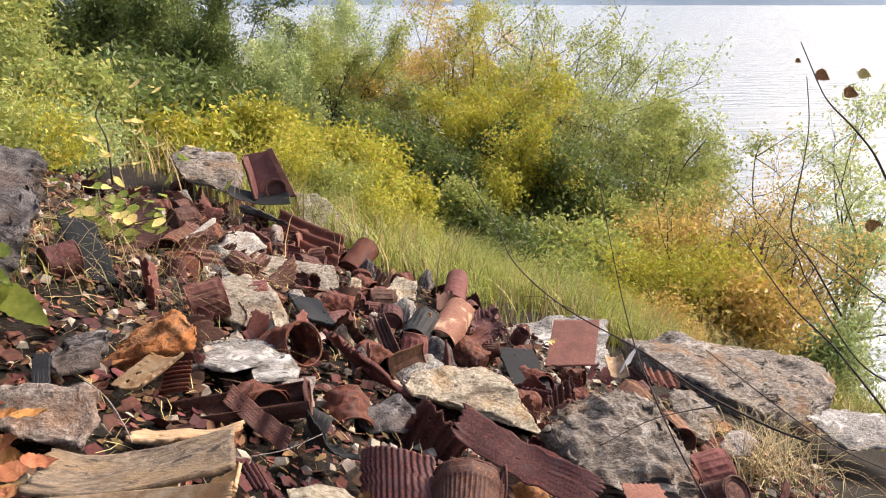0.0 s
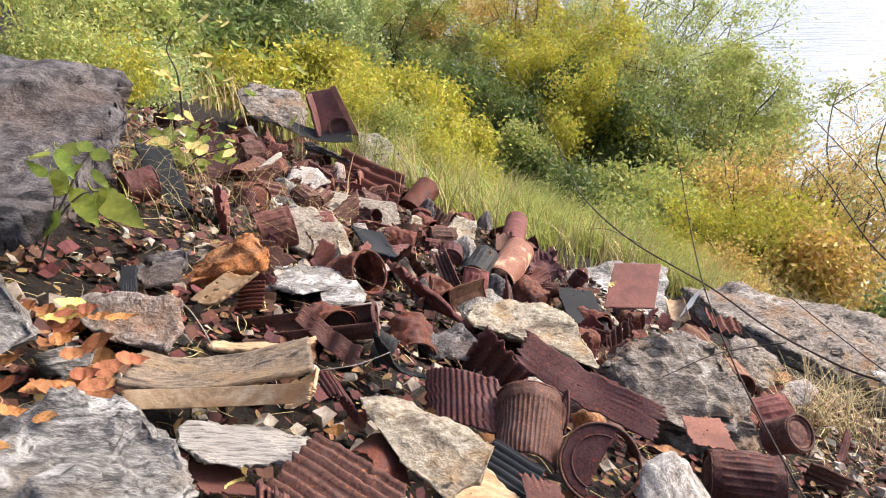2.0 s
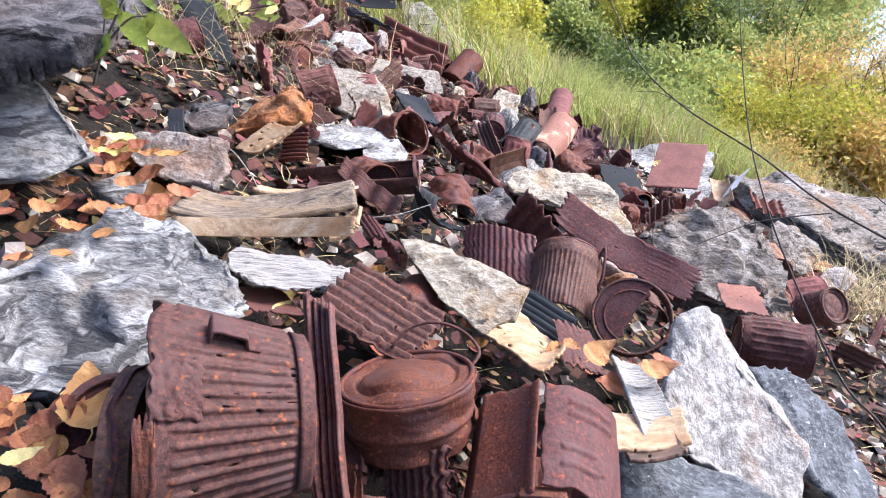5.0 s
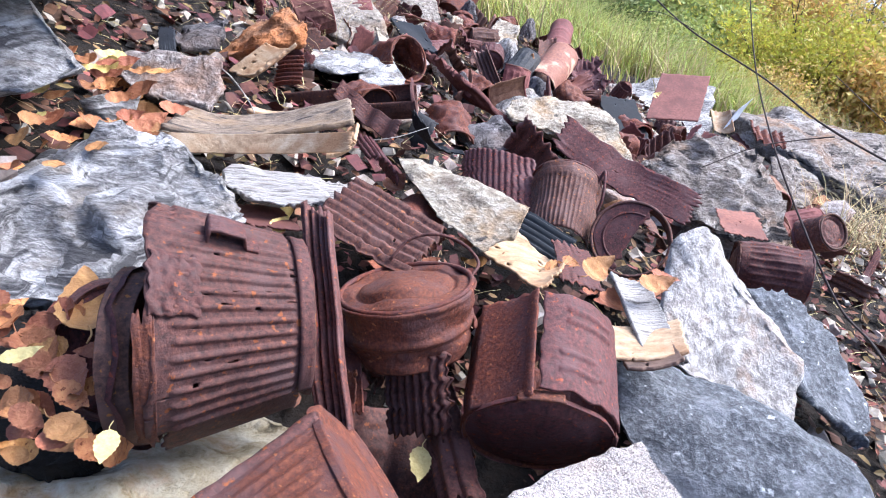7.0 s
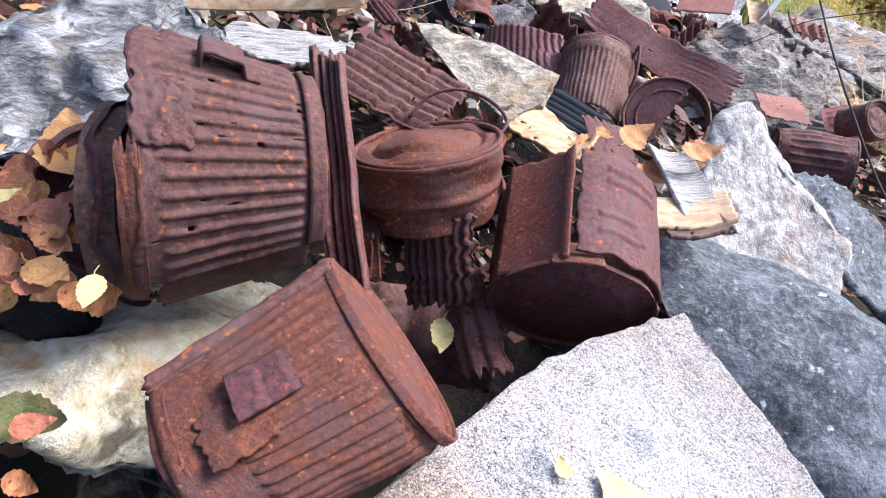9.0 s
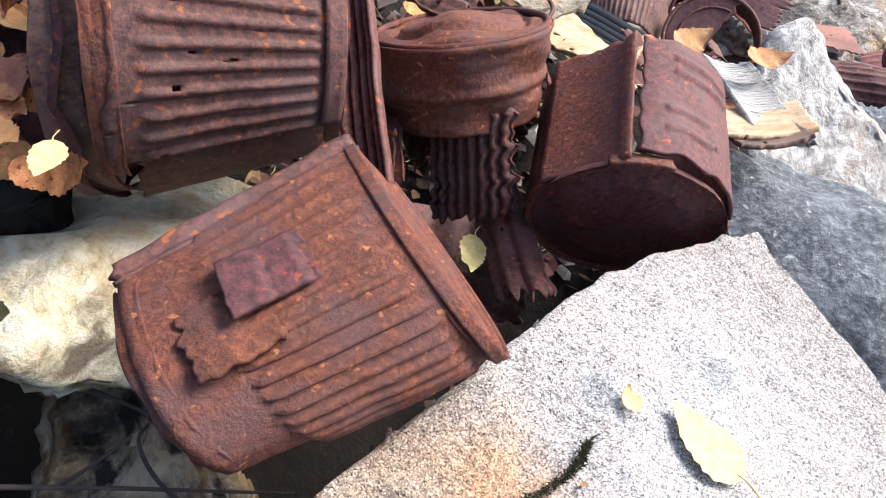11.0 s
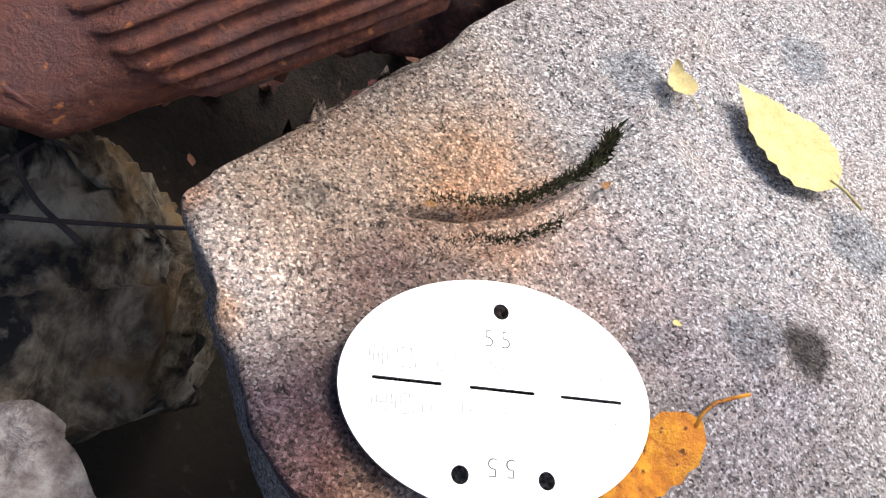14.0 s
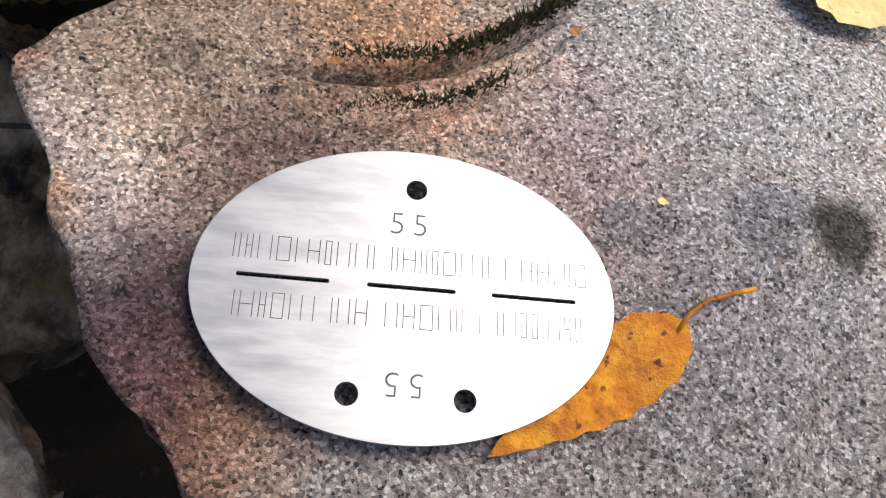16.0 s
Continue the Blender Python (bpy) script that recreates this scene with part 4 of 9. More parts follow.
# ---- stones, nearest first ----
CRACK = [(-0.0615, 0.0825, 0.0373), (-0.0492, 0.0859, 0.0327), (-0.0380, 0.0912, 0.0283), (-0.0280, 0.1010, 0.0244), (-0.0203, 0.1115, 0.0213), (-0.0166, 0.1217, 0.0196), (-0.0080, 0.1348, 0.0161)]
LOW_CRACK = [(-0.0676, 0.0610, 0.0401), (-0.0583, 0.0676, 0.0365), (-0.0486, 0.0752, 0.0327), (-0.0388, 0.0789, 0.0289), (-0.0279, 0.0883, 0.0247), (-0.0194, 0.1020, 0.0212)]


def along(run, p):
    """Distance from p to a run of points, measured flat, and how far along it is."""
    best = (9.0, 0.0)
    for k in range(len(run) - 1):
        a, b = Vector(run[k][:2]), Vector(run[k + 1][:2])
        s = max(0.0, min(1.0, (Vector(p[:2]) - a).dot(b - a) / (b - a).length_squared))
        d = (Vector(p[:2]) - a - (b - a) * s).length
        if d < best[0]:
            side = (b - a).x * (p[1] - a.y) - (b - a).y * (p[0] - a.x)
            best = (d, (k + s) / (len(run) - 1), 1 if side > 0 else -1)
    return best


def granite_relief(p):
    """The crack across the slab: a deep narrow groove, a sunken shelf below it, a second shallow groove, pits all over."""
    if p[2] < -0.08:
        return 0.0
    d, s, *side = along(CRACK, p)
    e, r, *low_side = along(LOW_CRACK, p)
    taper = math.sin(math.pi * min(1.0, max(0.04, s))) ** 0.5
    move = -0.0050 * taper * math.exp(-(d / 0.0011) ** 2) - 0.0024 * math.exp(-(e / 0.0010) ** 2) * (0.5 + noise.noise(Vector(p) * 160))
    if side and side[0] < 0 and low_side and low_side[0] > 0 and d < 0.016:
        move -= 0.0018
    if side and side[0] > 0:
        move += 0.0016 * math.exp(-(d / 0.004) ** 2)
    q = Vector(p)
    move += 0.0014 * noise.noise(q * 70) + 0.0008 * noise.noise(q * 190)
    move -= 0.0022 * max(0.0, noise.noise(q * 45 + Vector((4, 0, 0))) - 0.25)
    return move


stone("tag_stone", [(-0.1096, 0.0650, 0.0530), (-0.1036, 0.0760, 0.0500), (-0.0896, 0.0850, 0.0450), (-0.0826, 0.1100, 0.0420), (-0.0176, 0.2110, 0.0160), (0.0214, 0.2530, 0.0010), (0.0834, 0.3020, -0.0220), (0.0944, 0.2700, -0.0260), (0.1164, 0.2330, -0.0330), (0.1644, 0.1930, -0.0500), (0.0974, 0.0460, -0.0340), (0.0404, -0.0080, -0.0010), (-0.0606, 0.0020, 0.0360), (-0.0746, 0.0150, 0.0410), (-0.0836, 0.0330, 0.0440), (-0.1396, 0.0680, -0.0540), (-0.1346, 0.0780, -0.0560), (-0.1216, 0.0860, -0.0610), (-0.1146, 0.1090, -0.0640), (-0.0546, 0.2030, -0.0870), (-0.0176, 0.2420, -0.1010), (0.0404, 0.2870, -0.1230), (0.0504, 0.2580, -0.1260), (0.0704, 0.2230, -0.1330), (0.1154, 0.1860, -0.1490), (0.0534, 0.0500, -0.1350), (-0.0006, -0.0010, -0.1030), (-0.0946, 0.0090, -0.0690), (-0.1076, 0.0210, -0.0650), (-0.1156, 0.0380, -0.0620)], GRANITE, "large pale pinkish granite stone with a flat top", step=0.0048, rough=0.004, grain=16, soften=2, seed=3, ledge=0.0, fine=((-0.0400, 0.0867, 0.0292), 0.034, 0.0015), relief=granite_relief)
stone("striped_stone", [(-0.501, 0.397, 0.081), (-0.479, 0.461, 0.073), (-0.411, 0.513, 0.095), (-0.362, 0.512, 0.085), (-0.294, 0.479, 0.065), (-0.263, 0.422, 0.054), (-0.259, 0.355, 0.036), (-0.341, 0.295, 0.041), (-0.436, 0.292, 0.054), (-0.613, 0.549, -0.031), (-0.591, 0.612, -0.039), (-0.524, 0.664, -0.017), (-0.475, 0.663, -0.028), (-0.407, 0.631, -0.047), (-0.377, 0.574, -0.058), (-0.373, 0.508, -0.076), (-0.454, 0.447, -0.071), (-0.548, 0.445, -0.058)], GNEISS, "large grey and white striped gneiss stone", step=0.012, rough=0.02, ledge=0.006, pitch=55, layers=(0.25, -0.1, 1), seed=1)
stone("blue_stone", [(0.065, 0.386, -0.044), (0.086, 0.411, -0.051), (0.126, 0.424, -0.060), (0.177, 0.411, -0.066), (0.227, 0.384, -0.073), (0.265, 0.354, -0.079), (0.297, 0.293, -0.103), (0.271, 0.220, -0.130), (0.174, 0.214, -0.135), (0.112, 0.289, -0.092), (0.070, 0.347, -0.055), (0.119, 0.471, -0.146), (0.139, 0.494, -0.152), (0.176, 0.505, -0.160), (0.223, 0.494, -0.166), (0.269, 0.468, -0.172), (0.304, 0.441, -0.178), (0.334, 0.385, -0.199), (0.310, 0.317, -0.224), (0.220, 0.312, -0.229), (0.163, 0.381, -0.189), (0.124, 0.435, -0.156)], BLUESTONE, "dark blue-grey stone flecked with white", step=0.008, rough=0.012, seed=2)
stone("white_stone", [(0.144, 0.611, -0.133), (0.162, 0.677, -0.101), (0.196, 0.692, -0.088), (0.228, 0.706, -0.110), (0.264, 0.657, -0.146), (0.294, 0.530, -0.144), (0.272, 0.453, -0.171), (0.184, 0.480, -0.155), (0.135, 0.515, -0.136), (0.185, 0.697, -0.207), (0.200, 0.753, -0.180), (0.229, 0.766, -0.169), (0.257, 0.778, -0.188), (0.287, 0.736, -0.218), (0.313, 0.628, -0.216), (0.294, 0.562, -0.240), (0.219, 0.585, -0.226), (0.178, 0.614, -0.209)], WHITESTONE, "pointed white and grey veined stone", step=0.01, rough=0.012, ledge=0.0015, pitch=60, layers=(1, 0.2, 0.1), seed=4)
stone("blue_white_stone", [(0.282, 0.713, -0.196), (0.332, 0.731, -0.199), (0.393, 0.680, -0.224), (0.426, 0.565, -0.276), (0.405, 0.531, -0.282), (0.313, 0.546, -0.211), (0.339, 0.780, -0.278), (0.381, 0.795, -0.281), (0.433, 0.753, -0.301), (0.461, 0.656, -0.345), (0.442, 0.628, -0.350), (0.365, 0.640, -0.291)], BLUESTONE, "pale blue-grey slab of split stone", step=0.01, rough=0.012, ledge=0.005, pitch=60, layers=(1, 0.3, 0.2), seed=5)
stone("long_stone", [(-0.178, 0.667, -0.012), (-0.156, 0.681, -0.016), (-0.035, 0.625, -0.023), (-0.011, 0.602, -0.022), (-0.023, 0.553, -0.032), (-0.061, 0.530, -0.039), (-0.111, 0.571, -0.028), (-0.162, 0.639, -0.017), (-0.174, 0.742, -0.068), (-0.155, 0.753, -0.072), (-0.052, 0.706, -0.078), (-0.032, 0.687, -0.077), (-0.043, 0.645, -0.085), (-0.075, 0.625, -0.091), (-0.117, 0.660, -0.082), (-0.160, 0.717, -0.073)], CREAM, "long cream-coloured stone with a flat top", step=0.01, rough=0.008, ledge=0.003, pitch=60, layers=(0.3, 0.2, 1), seed=6)
stone("ledge_stone", [(-0.374, 0.211, 0.011), (-0.317, 0.240, 0.001), (-0.266, 0.261, -0.000), (-0.199, 0.283, -0.004), (-0.156, 0.254, 0.005), (-0.161, 0.168, 0.008), (-0.183, 0.112, 0.016), (-0.231, 0.101, 0.027), (-0.297, 0.121, 0.043), (-0.428, 0.277, -0.083), (-0.374, 0.305, -0.092), (-0.324, 0.326, -0.094), (-0.260, 0.346, -0.098), (-0.219, 0.318, -0.089), (-0.223, 0.236, -0.086), (-0.245, 0.182, -0.079), (-0.291, 0.171, -0.068), (-0.354, 0.191, -0.053)], LEDGE, "flat ochre and cream layered stone beneath the cans", step=0.009, rough=0.012, ledge=0.004, pitch=80, seed=7)
stone("lower_stone", [(-0.2660, 0.1252, -0.0050), (-0.2427, 0.1356, -0.0050), (-0.2216, 0.1410, -0.0120), (-0.2063, 0.1252, -0.0200), (-0.1790, 0.1151, -0.0350), (-0.1609, 0.1053, -0.0450), (-0.1513, 0.0697, -0.0500), (-0.1510, 0.0380, -0.0450), (-0.1923, 0.0120, -0.0150), (-0.2213, 0.0492, -0.0000), (-0.2960, 0.1552, -0.1050), (-0.2727, 0.1656, -0.1050), (-0.2516, 0.1710, -0.1120), (-0.2363, 0.1552, -0.1200), (-0.2090, 0.1451, -0.1350), (-0.1909, 0.1353, -0.1450), (-0.1813, 0.0997, -0.1500), (-0.1810, 0.0680, -0.1450), (-0.2223, 0.0420, -0.1150), (-0.2513, 0.0792, -0.1000)], DEEPSTONE, "dark brown layered stone in the gap below the can", step=0.006, rough=0.014, ledge=0.005, pitch=70, layers=(0.4, 0.5, 1), seed=8)
stone("corner_stone", [(-0.169, 0.025, 0.005), (-0.154, 0.026, 0.003), (-0.141, 0.019, -0.004), (-0.124, 0.005, -0.014), (-0.118, -0.012, -0.024), (-0.136, -0.029, 0.007), (-0.195, 0.026, -0.037), (-0.181, 0.027, -0.039), (-0.169, 0.020, -0.045), (-0.154, 0.008, -0.054), (-0.148, -0.009, -0.063), (-0.164, -0.025, -0.035)], PINKGREY, "small rough pinkish stone beside the granite one", step=0.004, rough=0.012, seed=9)
stone("grey_stone", [(-0.654, 0.625, 0.191), (-0.606, 0.645, 0.213), (-0.550, 0.614, 0.187), (-0.469, 0.562, 0.141), (-0.443, 0.535, 0.130), (-0.483, 0.490, 0.124), (-0.560, 0.476, 0.119), (-0.840, 0.840, 0.088), (-0.790, 0.860, 0.111), (-0.733, 0.828, 0.085), (-0.652, 0.776, 0.038), (-0.625, 0.749, 0.026), (-0.665, 0.702, 0.020), (-0.744, 0.688, 0.015)], GNEISS, "pale grey rounded stone in the litter", step=0.018, rough=0.012, seed=10)
stone("pink_stone", [(-0.598, 0.790, 0.021), (-0.572, 0.810, 0.028), (-0.520, 0.829, 0.027), (-0.444, 0.819, 0.033), (-0.420, 0.779, -0.000), (-0.435, 0.733, -0.013), (-0.516, 0.740, -0.002), (-0.568, 0.763, 0.009), (-0.661, 0.914, -0.046), (-0.638, 0.931, -0.041), (-0.593, 0.948, -0.041), (-0.527, 0.939, -0.036), (-0.506, 0.905, -0.065), (-0.520, 0.865, -0.076), (-0.589, 0.871, -0.066), (-0.635, 0.891, -0.057)], PINKGREY, "lumpy pinkish grey stone", step=0.012, rough=0.02, seed=11)
stone("small_grey_stone", [(-0.534, 0.621, 0.054), (-0.506, 0.638, 0.055), (-0.464, 0.646, 0.059), (-0.456, 0.617, 0.048), (-0.479, 0.596, 0.038), (-0.522, 0.613, 0.036), (-0.562, 0.672, 0.022), (-0.540, 0.686, 0.023), (-0.506, 0.692, 0.026), (-0.500, 0.669, 0.017), (-0.518, 0.652, 0.009), (-0.553, 0.666, 0.007)], GNEISS, "small grey stone among leaves", step=0.012, rough=0.008, seed=12)
stone("boulder", [(-0.964, 0.862, 0.358), (-0.812, 0.988, 0.333), (-0.708, 0.990, 0.310), (-0.579, 0.999, 0.296), (-0.503, 0.870, 0.257), (-0.466, 0.745, 0.236), (-0.442, 0.620, 0.220), (-0.456, 0.560, 0.221), (-0.640, 0.478, 0.223), (-1.460, 1.438, 0.256), (-1.267, 1.596, 0.224), (-1.136, 1.599, 0.196), (-0.974, 1.610, 0.177), (-0.878, 1.447, 0.128), (-0.831, 1.290, 0.102), (-0.802, 1.133, 0.081), (-0.819, 1.057, 0.083), (-1.052, 0.953, 0.086)], GNEISS_DARK, "large dark grey fractured boulder", step=0.016, rough=0.034, grain=3.2, ledge=0.014, pitch=13, layers=(0.35, -0.3, 1), seed=13, soften=0)
stone("orange_stone", [(-0.6071, 1.1200, -0.1029), (-0.5446, 1.1400, -0.0552), (-0.4762, 1.1800, -0.0224), (-0.4216, 1.1200, -0.0304), (-0.4181, 1.0800, -0.0477), (-0.4975, 1.0700, -0.0509), (-0.5546, 1.0600, -0.0929), (-0.6571, 1.2200, -0.1479), (-0.5946, 1.2400, -0.1002), (-0.5262, 1.2800, -0.0674), (-0.4716, 1.2200, -0.0754), (-0.4681, 1.1800, -0.0927), (-0.5475, 1.1700, -0.0959), (-0.6046, 1.1600, -0.1379)], OCHRE, "rough rust-orange stone beside curled bark", step=0.010, rough=0.016, ledge=0.006, pitch=60, layers=(-0.5, -0.6, 1), seed=14)
stone("pale_block", [(-0.5824, 1.6600, -0.1715), (-0.5636, 1.7000, -0.1642), (-0.5463, 1.7600, -0.1779), (-0.4641, 1.7600, -0.1926), (-0.4137, 1.6800, -0.2198), (-0.3747, 1.6000, -0.2789), (-0.4173, 1.5800, -0.2676), (-0.5466, 1.5800, -0.2245), (-0.6124, 1.8200, -0.2715), (-0.5936, 1.8600, -0.2642), (-0.5763, 1.9200, -0.2779), (-0.4941, 1.9200, -0.2926), (-0.4437, 1.8400, -0.3198), (-0.4047, 1.7600, -0.3789), (-0.4473, 1.7400, -0.3676), (-0.5766, 1.7400, -0.3245)], GREYTAN, "pale block of broken stone", step=0.016, rough=0.012, seed=15, ledge=0.003)
stone("pale_slab", [(-0.8130, 2.4617, -0.4273), (-0.7455, 2.6617, -0.4211), (-0.4041, 2.5317, -0.4356), (-0.3677, 2.4117, -0.4716), (-0.4796, 2.3617, -0.4941), (-0.5504, 2.2917, -0.5282), (-0.6232, 2.3117, -0.4813), (-0.8430, 2.5817, -0.5673), (-0.7755, 2.7817, -0.5611), (-0.4341, 2.6517, -0.5756), (-0.3977, 2.5317, -0.6116), (-0.5096, 2.4817, -0.6341), (-0.5804, 2.4117, -0.6682), (-0.6532, 2.4317, -0.6213)], GREYTAN, "pale slab of stone with a square edge", step=0.018, rough=0.012, seed=16, ledge=0.003)
stone("flat_slab", [(-0.465, 1.137, -0.108), (-0.498, 1.342, -0.167), (-0.409, 1.404, -0.187), (-0.318, 1.356, -0.188), (-0.309, 1.200, -0.144), (-0.386, 1.137, -0.127), (-0.535, 1.412, -0.234), (-0.564, 1.597, -0.288), (-0.484, 1.653, -0.306), (-0.402, 1.610, -0.307), (-0.394, 1.469, -0.267), (-0.463, 1.413, -0.252)], GNEISS, "flat grey slab of stone", step=0.02, rough=0.015, ledge=0.006, seed=17)
stone("grey_block", [(-0.359, 1.161, -0.134), (-0.350, 1.210, -0.137), (-0.297, 1.239, -0.142), (-0.262, 1.211, -0.157), (-0.266, 1.173, -0.158), (-0.345, 1.137, -0.159), (-0.383, 1.298, -0.201), (-0.375, 1.338, -0.203), (-0.331, 1.362, -0.207), (-0.302, 1.339, -0.219), (-0.306, 1.308, -0.221), (-0.371, 1.278, -0.222)], GNEISS, "small grey block of stone", step=0.014, rough=0.012, seed=18)
stone("grey_block_low", [(-0.295, 1.064, -0.134), (-0.284, 1.116, -0.131), (-0.229, 1.144, -0.138), (-0.219, 1.057, -0.166), (-0.256, 1.031, -0.161), (-0.316, 1.198, -0.205), (-0.307, 1.241, -0.203), (-0.260, 1.265, -0.209), (-0.252, 1.192, -0.232), (-0.284, 1.169, -0.227)], PINKGREY, "pale block of stone beside a rusty trough", step=0.014, rough=0.012, seed=19)
stone("split_stone", [(-0.083, 1.364, -0.282), (-0.077, 1.425, -0.283), (-0.004, 1.469, -0.288), (0.092, 1.475, -0.302), (0.159, 1.440, -0.317), (0.214, 1.361, -0.382), (0.226, 1.332, -0.394), (0.105, 1.337, -0.333), (0.000, 1.338, -0.305), (-0.072, 1.343, -0.300), (-0.052, 1.587, -0.405), (-0.047, 1.640, -0.406), (0.016, 1.678, -0.411), (0.099, 1.683, -0.422), (0.158, 1.653, -0.435), (0.205, 1.585, -0.492), (0.215, 1.560, -0.502), (0.110, 1.564, -0.449), (0.020, 1.565, -0.426), (-0.042, 1.569, -0.421)], CREAM, "layered tan stone split along its grain", step=0.012, rough=0.012, ledge=0.006, pitch=60, layers=(0.35, 0, 1), seed=20)
stone("grey_lump", [(-0.163, 1.198, -0.262), (-0.151, 1.251, -0.256), (-0.093, 1.283, -0.258), (-0.066, 1.261, -0.260), (-0.033, 1.226, -0.287), (-0.072, 1.184, -0.287), (-0.142, 1.168, -0.277), (-0.160, 1.324, -0.332), (-0.151, 1.368, -0.327), (-0.102, 1.394, -0.329), (-0.081, 1.376, -0.331), (-0.053, 1.347, -0.353), (-0.085, 1.313, -0.353), (-0.142, 1.299, -0.344)], GNEISS_DARK, "grey and white lump of stone", step=0.012, rough=0.02, seed=21)
stone("dark_stone", [(0.194, 1.312, -0.346), (0.269, 1.394, -0.327), (0.412, 1.467, -0.340), (0.502, 1.460, -0.375), (0.547, 1.313, -0.432), (0.559, 1.223, -0.487), (0.525, 1.181, -0.488), (0.353, 1.193, -0.488), (0.291, 1.200, -0.395), (0.321, 1.678, -0.582), (0.392, 1.756, -0.564), (0.528, 1.826, -0.577), (0.614, 1.820, -0.610), (0.657, 1.679, -0.665), (0.669, 1.593, -0.717), (0.636, 1.553, -0.718), (0.472, 1.564, -0.718), (0.413, 1.571, -0.630), (0.194, 1.342, -0.546), (0.269, 1.424, -0.527), (0.412, 1.497, -0.540), (0.502, 1.490, -0.575), (0.547, 1.343, -0.632), (0.559, 1.253, -0.687), (0.525, 1.211, -0.688), (0.353, 1.223, -0.688), (0.291, 1.230, -0.595)], BANKROCK, "big brownish weathered stone with layered grain", step=0.012, rough=0.04, grain=6, ledge=0.012, pitch=45, layers=(0.6, 0, 1), seed=22)
stone("ridge_rock", [(0.249, 3.169, -1.026), (0.388, 3.380, -1.059), (0.767, 3.582, -1.117), (0.896, 3.571, -1.148), (0.816, 3.112, -1.191), (0.453, 2.925, -1.089), (0.390, 3.717, -1.296), (0.511, 3.900, -1.325), (0.841, 4.077, -1.376), (0.954, 4.067, -1.402), (0.884, 3.668, -1.439), (0.567, 3.504, -1.351), (0.249, 3.199, -1.326), (0.388, 3.410, -1.359), (0.767, 3.612, -1.417), (0.896, 3.601, -1.448), (0.816, 3.142, -1.491), (0.453, 2.955, -1.389)], GNEISS, "light grey outcrop behind the rust plates", step=0.035, rough=0.03, seed=23)
stone("bank_rock", [(1.053, 3.809, -1.362), (1.363, 4.005, -1.438), (1.984, 3.976, -1.525), (2.330, 3.858, -1.544), (2.154, 3.419, -1.528), (1.870, 3.174, -1.594), (1.429, 3.142, -1.365), (1.197, 3.378, -1.325), (1.454, 4.520, -1.771), (1.734, 4.697, -1.839), (2.294, 4.670, -1.917), (2.606, 4.564, -1.935), (2.448, 4.168, -1.921), (2.192, 3.947, -1.979), (1.793, 3.918, -1.773), (1.584, 4.131, -1.737), (1.053, 3.839, -1.762), (1.363, 4.035, -1.838), (1.984, 4.006, -1.925), (2.330, 3.888, -1.944), (2.154, 3.449, -1.928), (1.870, 3.204, -1.994), (1.429, 3.172, -1.765), (1.197, 3.408, -1.725)], BANKROCK, "long grey-brown weathered outcrop on the bank", step=0.04, rough=0.05, grain=4, ledge=0.012, pitch=18, seed=24)
stone("low_bank_rock", [(0.789, 2.237, -0.794), (0.910, 2.329, -0.848), (1.021, 2.202, -0.893), (0.938, 2.078, -0.931), (0.777, 2.098, -0.874), (0.903, 2.469, -0.957), (1.003, 2.546, -1.001), (1.096, 2.441, -1.039), (1.027, 2.337, -1.071), (0.893, 2.354, -1.023)], BANKROCK, "ochre-stained stone of the bank", step=0.03, rough=0.03, seed=25)
stone("round_stone", [(0.903, 2.010, -0.877), (0.951, 2.064, -0.857), (1.027, 2.094, -0.867), (1.069, 2.062, -0.890), (1.020, 2.003, -0.918), (0.940, 1.983, -0.912), (0.995, 2.171, -0.979), (1.033, 2.214, -0.963), (1.095, 2.238, -0.971), (1.128, 2.213, -0.990), (1.089, 2.165, -1.012), (1.025, 2.149, -1.007)], PINKGREY, "small rounded grey stone", step=0.02, rough=0.008, soften=4, seed=26)
stone("grey_flat_stone", [(1.669, 2.863, -1.308), (1.922, 3.060, -1.382), (2.458, 3.132, -1.495), (2.245, 2.819, -1.437), (1.802, 2.720, -1.401), (1.931, 3.163, -1.514), (2.139, 3.325, -1.575), (2.581, 3.385, -1.668), (2.406, 3.126, -1.621), (2.040, 3.045, -1.591)], GNEISS, "flat pale grey stone on the bank", step=0.03, rough=0.02, ledge=0.01, seed=27)
stone("crest_slab", [(-0.931, 4.279, -0.593), (-0.803, 4.375, -0.636), (-0.467, 4.296, -0.866), (-0.419, 4.172, -0.903), (-0.608, 3.973, -0.837), (-0.852, 4.018, -0.705), (-0.946, 4.641, -0.736), (-0.842, 4.719, -0.772), (-0.567, 4.654, -0.960), (-0.528, 4.553, -0.990), (-0.682, 4.390, -0.936), (-0.882, 4.427, -0.828)], BANKROCK, "leaning brownish slab at the crest of the heap", step=0.035, rough=0.03, seed=28)
stone("crest_stone", [(-1.465, 3.749, -0.277), (-1.408, 3.872, -0.243), (-1.147, 3.962, -0.304), (-1.068, 3.821, -0.390), (-1.086, 3.682, -0.471), (-1.332, 3.605, -0.371), (-1.550, 4.126, -0.371), (-1.503, 4.227, -0.343), (-1.288, 4.301, -0.394), (-1.223, 4.186, -0.465), (-1.238, 4.071, -0.531), (-1.441, 4.008, -0.449)], BANKROCK, "dark grey-brown stone on top of the heap", step=0.035, rough=0.03, seed=29)
